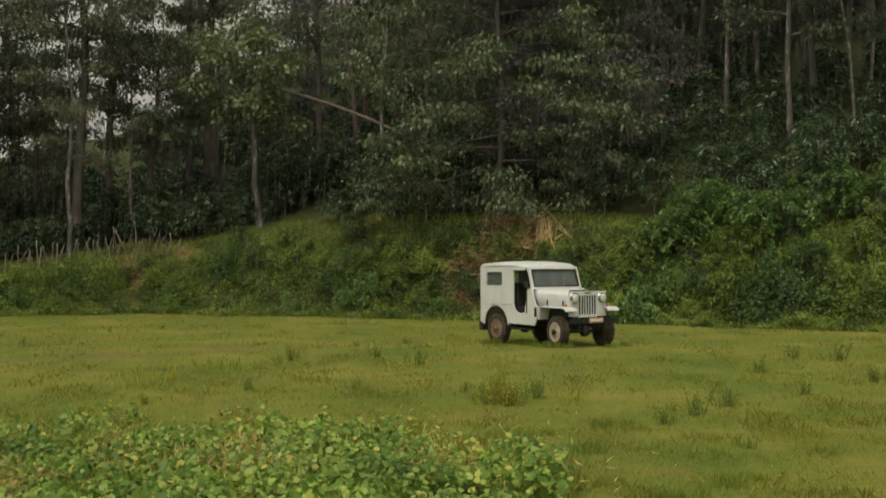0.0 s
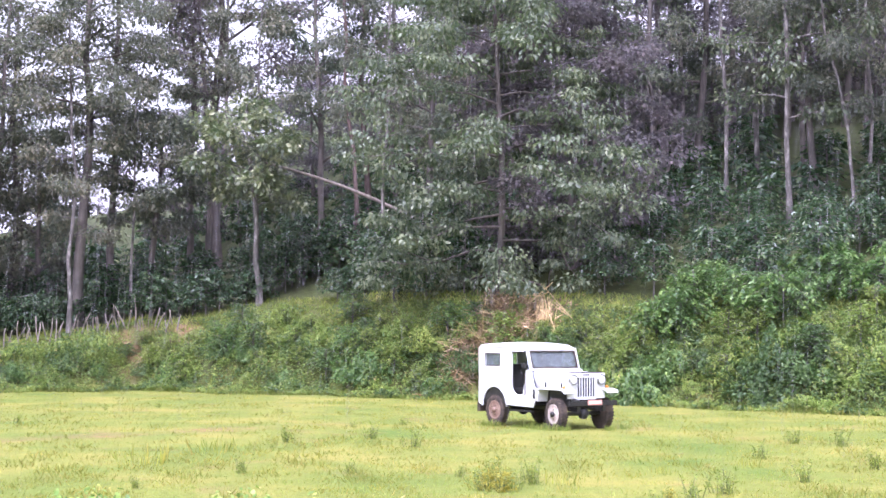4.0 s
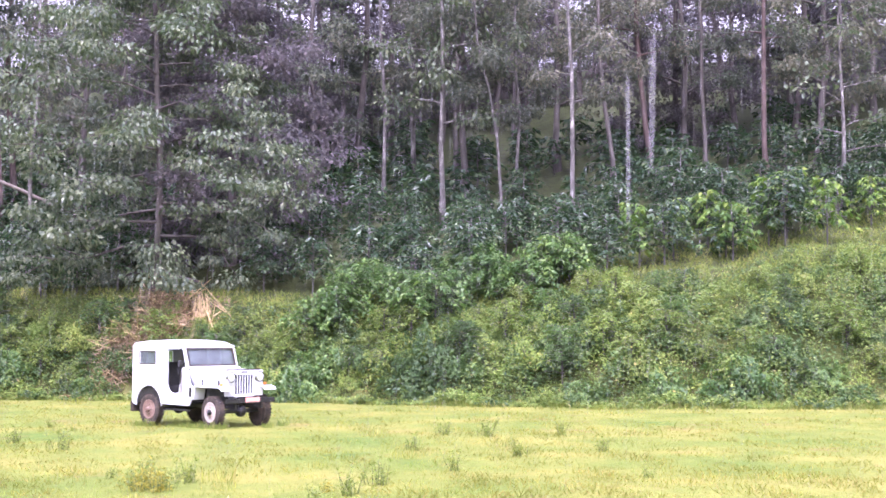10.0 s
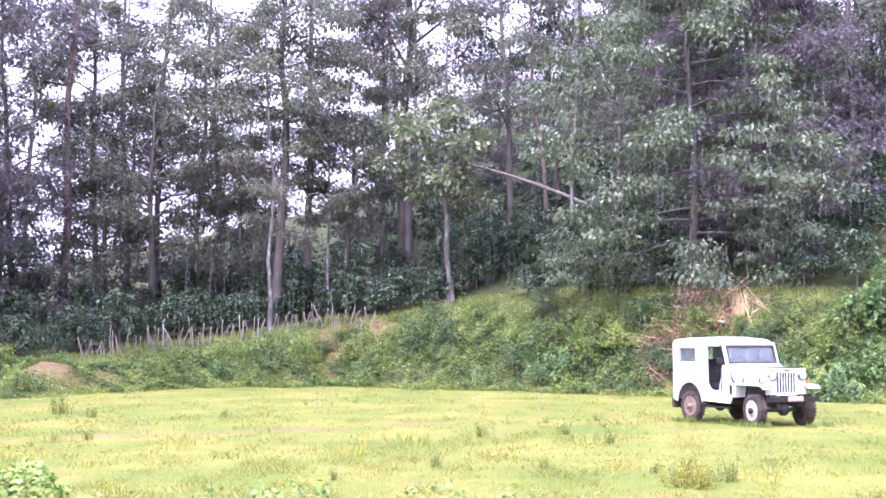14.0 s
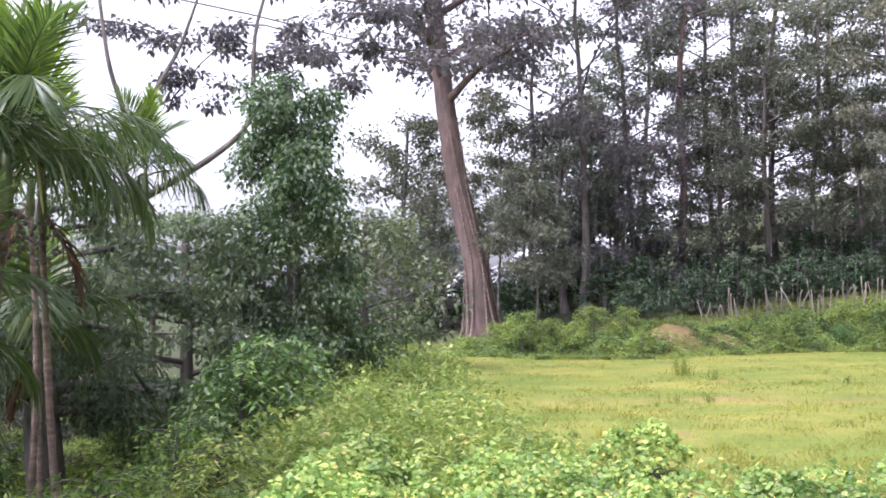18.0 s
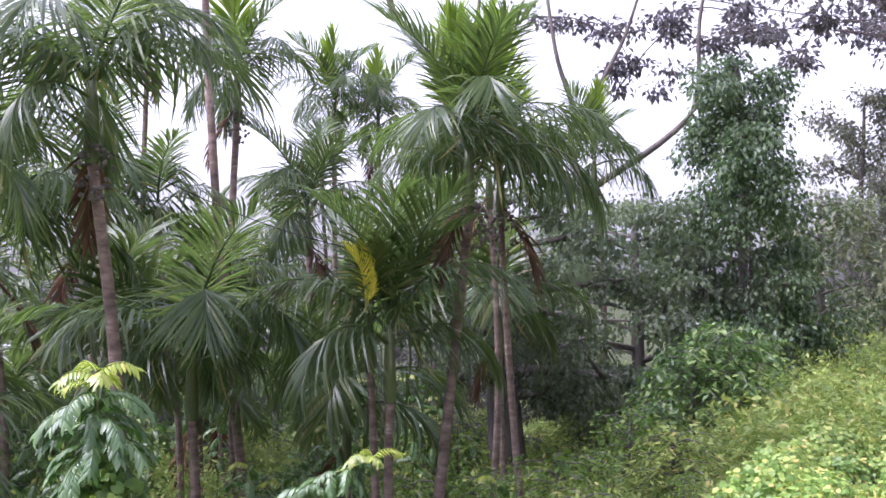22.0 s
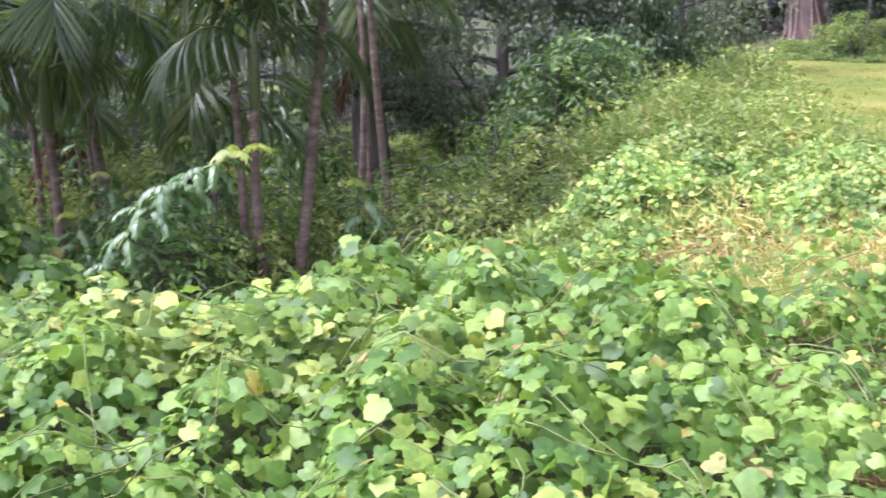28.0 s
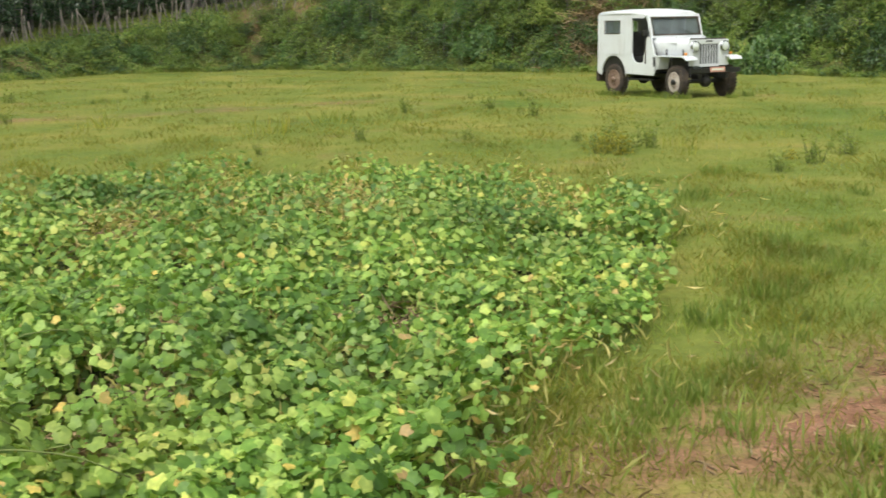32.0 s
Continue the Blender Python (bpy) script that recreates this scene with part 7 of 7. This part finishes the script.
tagged(part("withered_creeper", straw(), M["straw"]), "withered yellow stems and leaves among the creepers", "dry plants", kind="stuff")


def dry_stalks():
    """Brown stalks and rotting leaves where the creeper has sunk."""
    R = np.random.RandomState(82)
    rows = [(u, v, rad) for u, v, rad in HOLLOWS + [q for q in BARE if q[1] < 7] for _ in range(300)]
    C = np.array(rows)
    n = len(C)
    xy = C[:, :2] + R.normal(0, 0.75, (n, 2)) * C[:, 2:]
    z = land(xy[:, 0], xy[:, 1]) + R.uniform(0.0, 0.16, n) * (creeper_share(xy[:, 0], xy[:, 1]) > 0.05) + 0.006
    return leaf_mesh("dry_stalks", np.stack([xy[:, 0], xy[:, 1], z], 1), R.normal(0, 1, (n, 3)) * np.array([1, 1, 0.5]), R.normal(0, 1, (n, 3)) + np.array([0, 0, 0.5]), np.where(xy[:, 0] > -0.6, 0.35, 0.6) * R.uniform(0.06, 0.26, n), np.where(xy[:, 0] > -0.6, 0.4, 0.6) * R.uniform(0.006, 0.035, n), LEAF)


tagged(part("dry_stalks", dry_stalks(), M["dry_stem"]), "brown dead stalks and leaves in gaps of the creeper", "dry plants", kind="stuff")

# ---- weeds and low shrubs along the ridge ----
for i in range(46):
    k = 2.5 + 33 * ((i * 0.618) % 1)
    off = -1.6 + 2.8 * ((i * 0.7549) % 1)
    x, y = -8.5 - 0.629 * k - 0.777 * off, 8 + 0.777 * k - 0.629 * off
    src = (HERB + GROVE)[i % 6]
    place_copy(src, math.degrees(math.atan2(-x, y)), math.hypot(x, y), rng.uniform(0, 360), rng.uniform(0.9, 1.7) if i % 6 < 3 else rng.uniform(0.3, 0.6), 0.04)

# ---- rain: sheets of streaks stacked high, falling together ----


def rain_build(share):
    def build(nt, b):
        b.inputs["Base Color"].default_value = (0.93, 0.87, 1.0, 1)
        b.inputs["Roughness"].default_value = 0.3
        t = nt.nodes.new("ShaderNodeBsdfTranslucent")
        t.inputs[0].default_value = (0.94, 0.88, 1, 1)
        both = nt.nodes.new("ShaderNodeMixShader")
        both.inputs[0].default_value = 0.5
        nt.links.new(b.outputs[0], both.inputs[1])
        nt.links.new(t.outputs[0], both.inputs[2])
        clear = nt.nodes.new("ShaderNodeBsdfTransparent")
        mx = nt.nodes.new("ShaderNodeMixShader")
        mx.inputs[0].default_value = share
        nt.links.new(clear.outputs[0], mx.inputs[1])
        nt.links.new(both.outputs[0], mx.inputs[2])
        nt.links.new(mx.outputs[0], nt.nodes["Material Output"].inputs[0])
    return build


M["rain"] = material("rain", rain_build(0.16), 0.3)
M["drip"] = material("drip", rain_build(0.13), 0.2)
STREAK = (np.array([(-0.5, 0.0, 0), (0.5, 0.0, 0), (0, 1, 0)]), [(0, 1, 2)])
BAR = (np.array([(-0.4, 0.0, 0), (0.4, 0.0, 0), (0.5, 0.5, 0), (0.4, 1, 0), (-0.4, 1, 0), (-0.5, 0.5, 0)]), [(0, 1, 2), (0, 2, 5), (5, 2, 3), (5, 3, 4)])
SHEET, SPEED = 8.0, 4.0


def rain_mesh(seed, n, r0, r1, az0, az1, length, width, spread=0.0, shape=STREAK):
    R = np.random.RandomState(seed)
    r, a = R.uniform(r0, r1, n), np.radians(R.uniform(az0, az1, n))
    P = np.stack([-np.sin(a) * r, np.cos(a) * r, R.uniform(0, SHEET, n)], 1)
    t = R.uniform(0, 6.28, n)
    return leaf_mesh("rain_sheet", P, np.tile([0.03, 0.0, 1.0], (n, 1)) + R.normal(0, 0.01, (n, 3)), np.stack([np.cos(t), np.sin(t), 0 * t], 1), R.uniform(0.6, 1.3, n) * length, R.uniform(0.6, 1.3, n) * (width + spread * r), shape)


def shower(name, label, me, mat):
    sh = thing(name, pose(0, 0, -8), label, "rain")
    me.materials.append(mat)
    for k in range(int(32 * SPEED / SHEET) + 3):
        o = new("rain_sheet", me)
        o.parent = sh
        o.matrix_basis = pose(0, 0, k * SHEET)
        tagged(o, kind="stuff")
    return sh


rain = shower("rain_shower", "heavy rain falling in fine pale streaks", rain_mesh(1, 28000, 9, 46, -44, 86, 0.5, 0.0017, 0.00019), M["rain"])
drips = shower("eaves_drip", "large drops running off the eaves overhead", rain_mesh(2, 26, 1.7, 2.3, -42, -6, 0.2, 0.009, shape=BAR), M["drip"])


def motions():
    for sh in (rain, drips):
        walk(sh, [(t, pose(0, 0, -8 - SPEED * t)) for t in range(0, 33)])


motions()
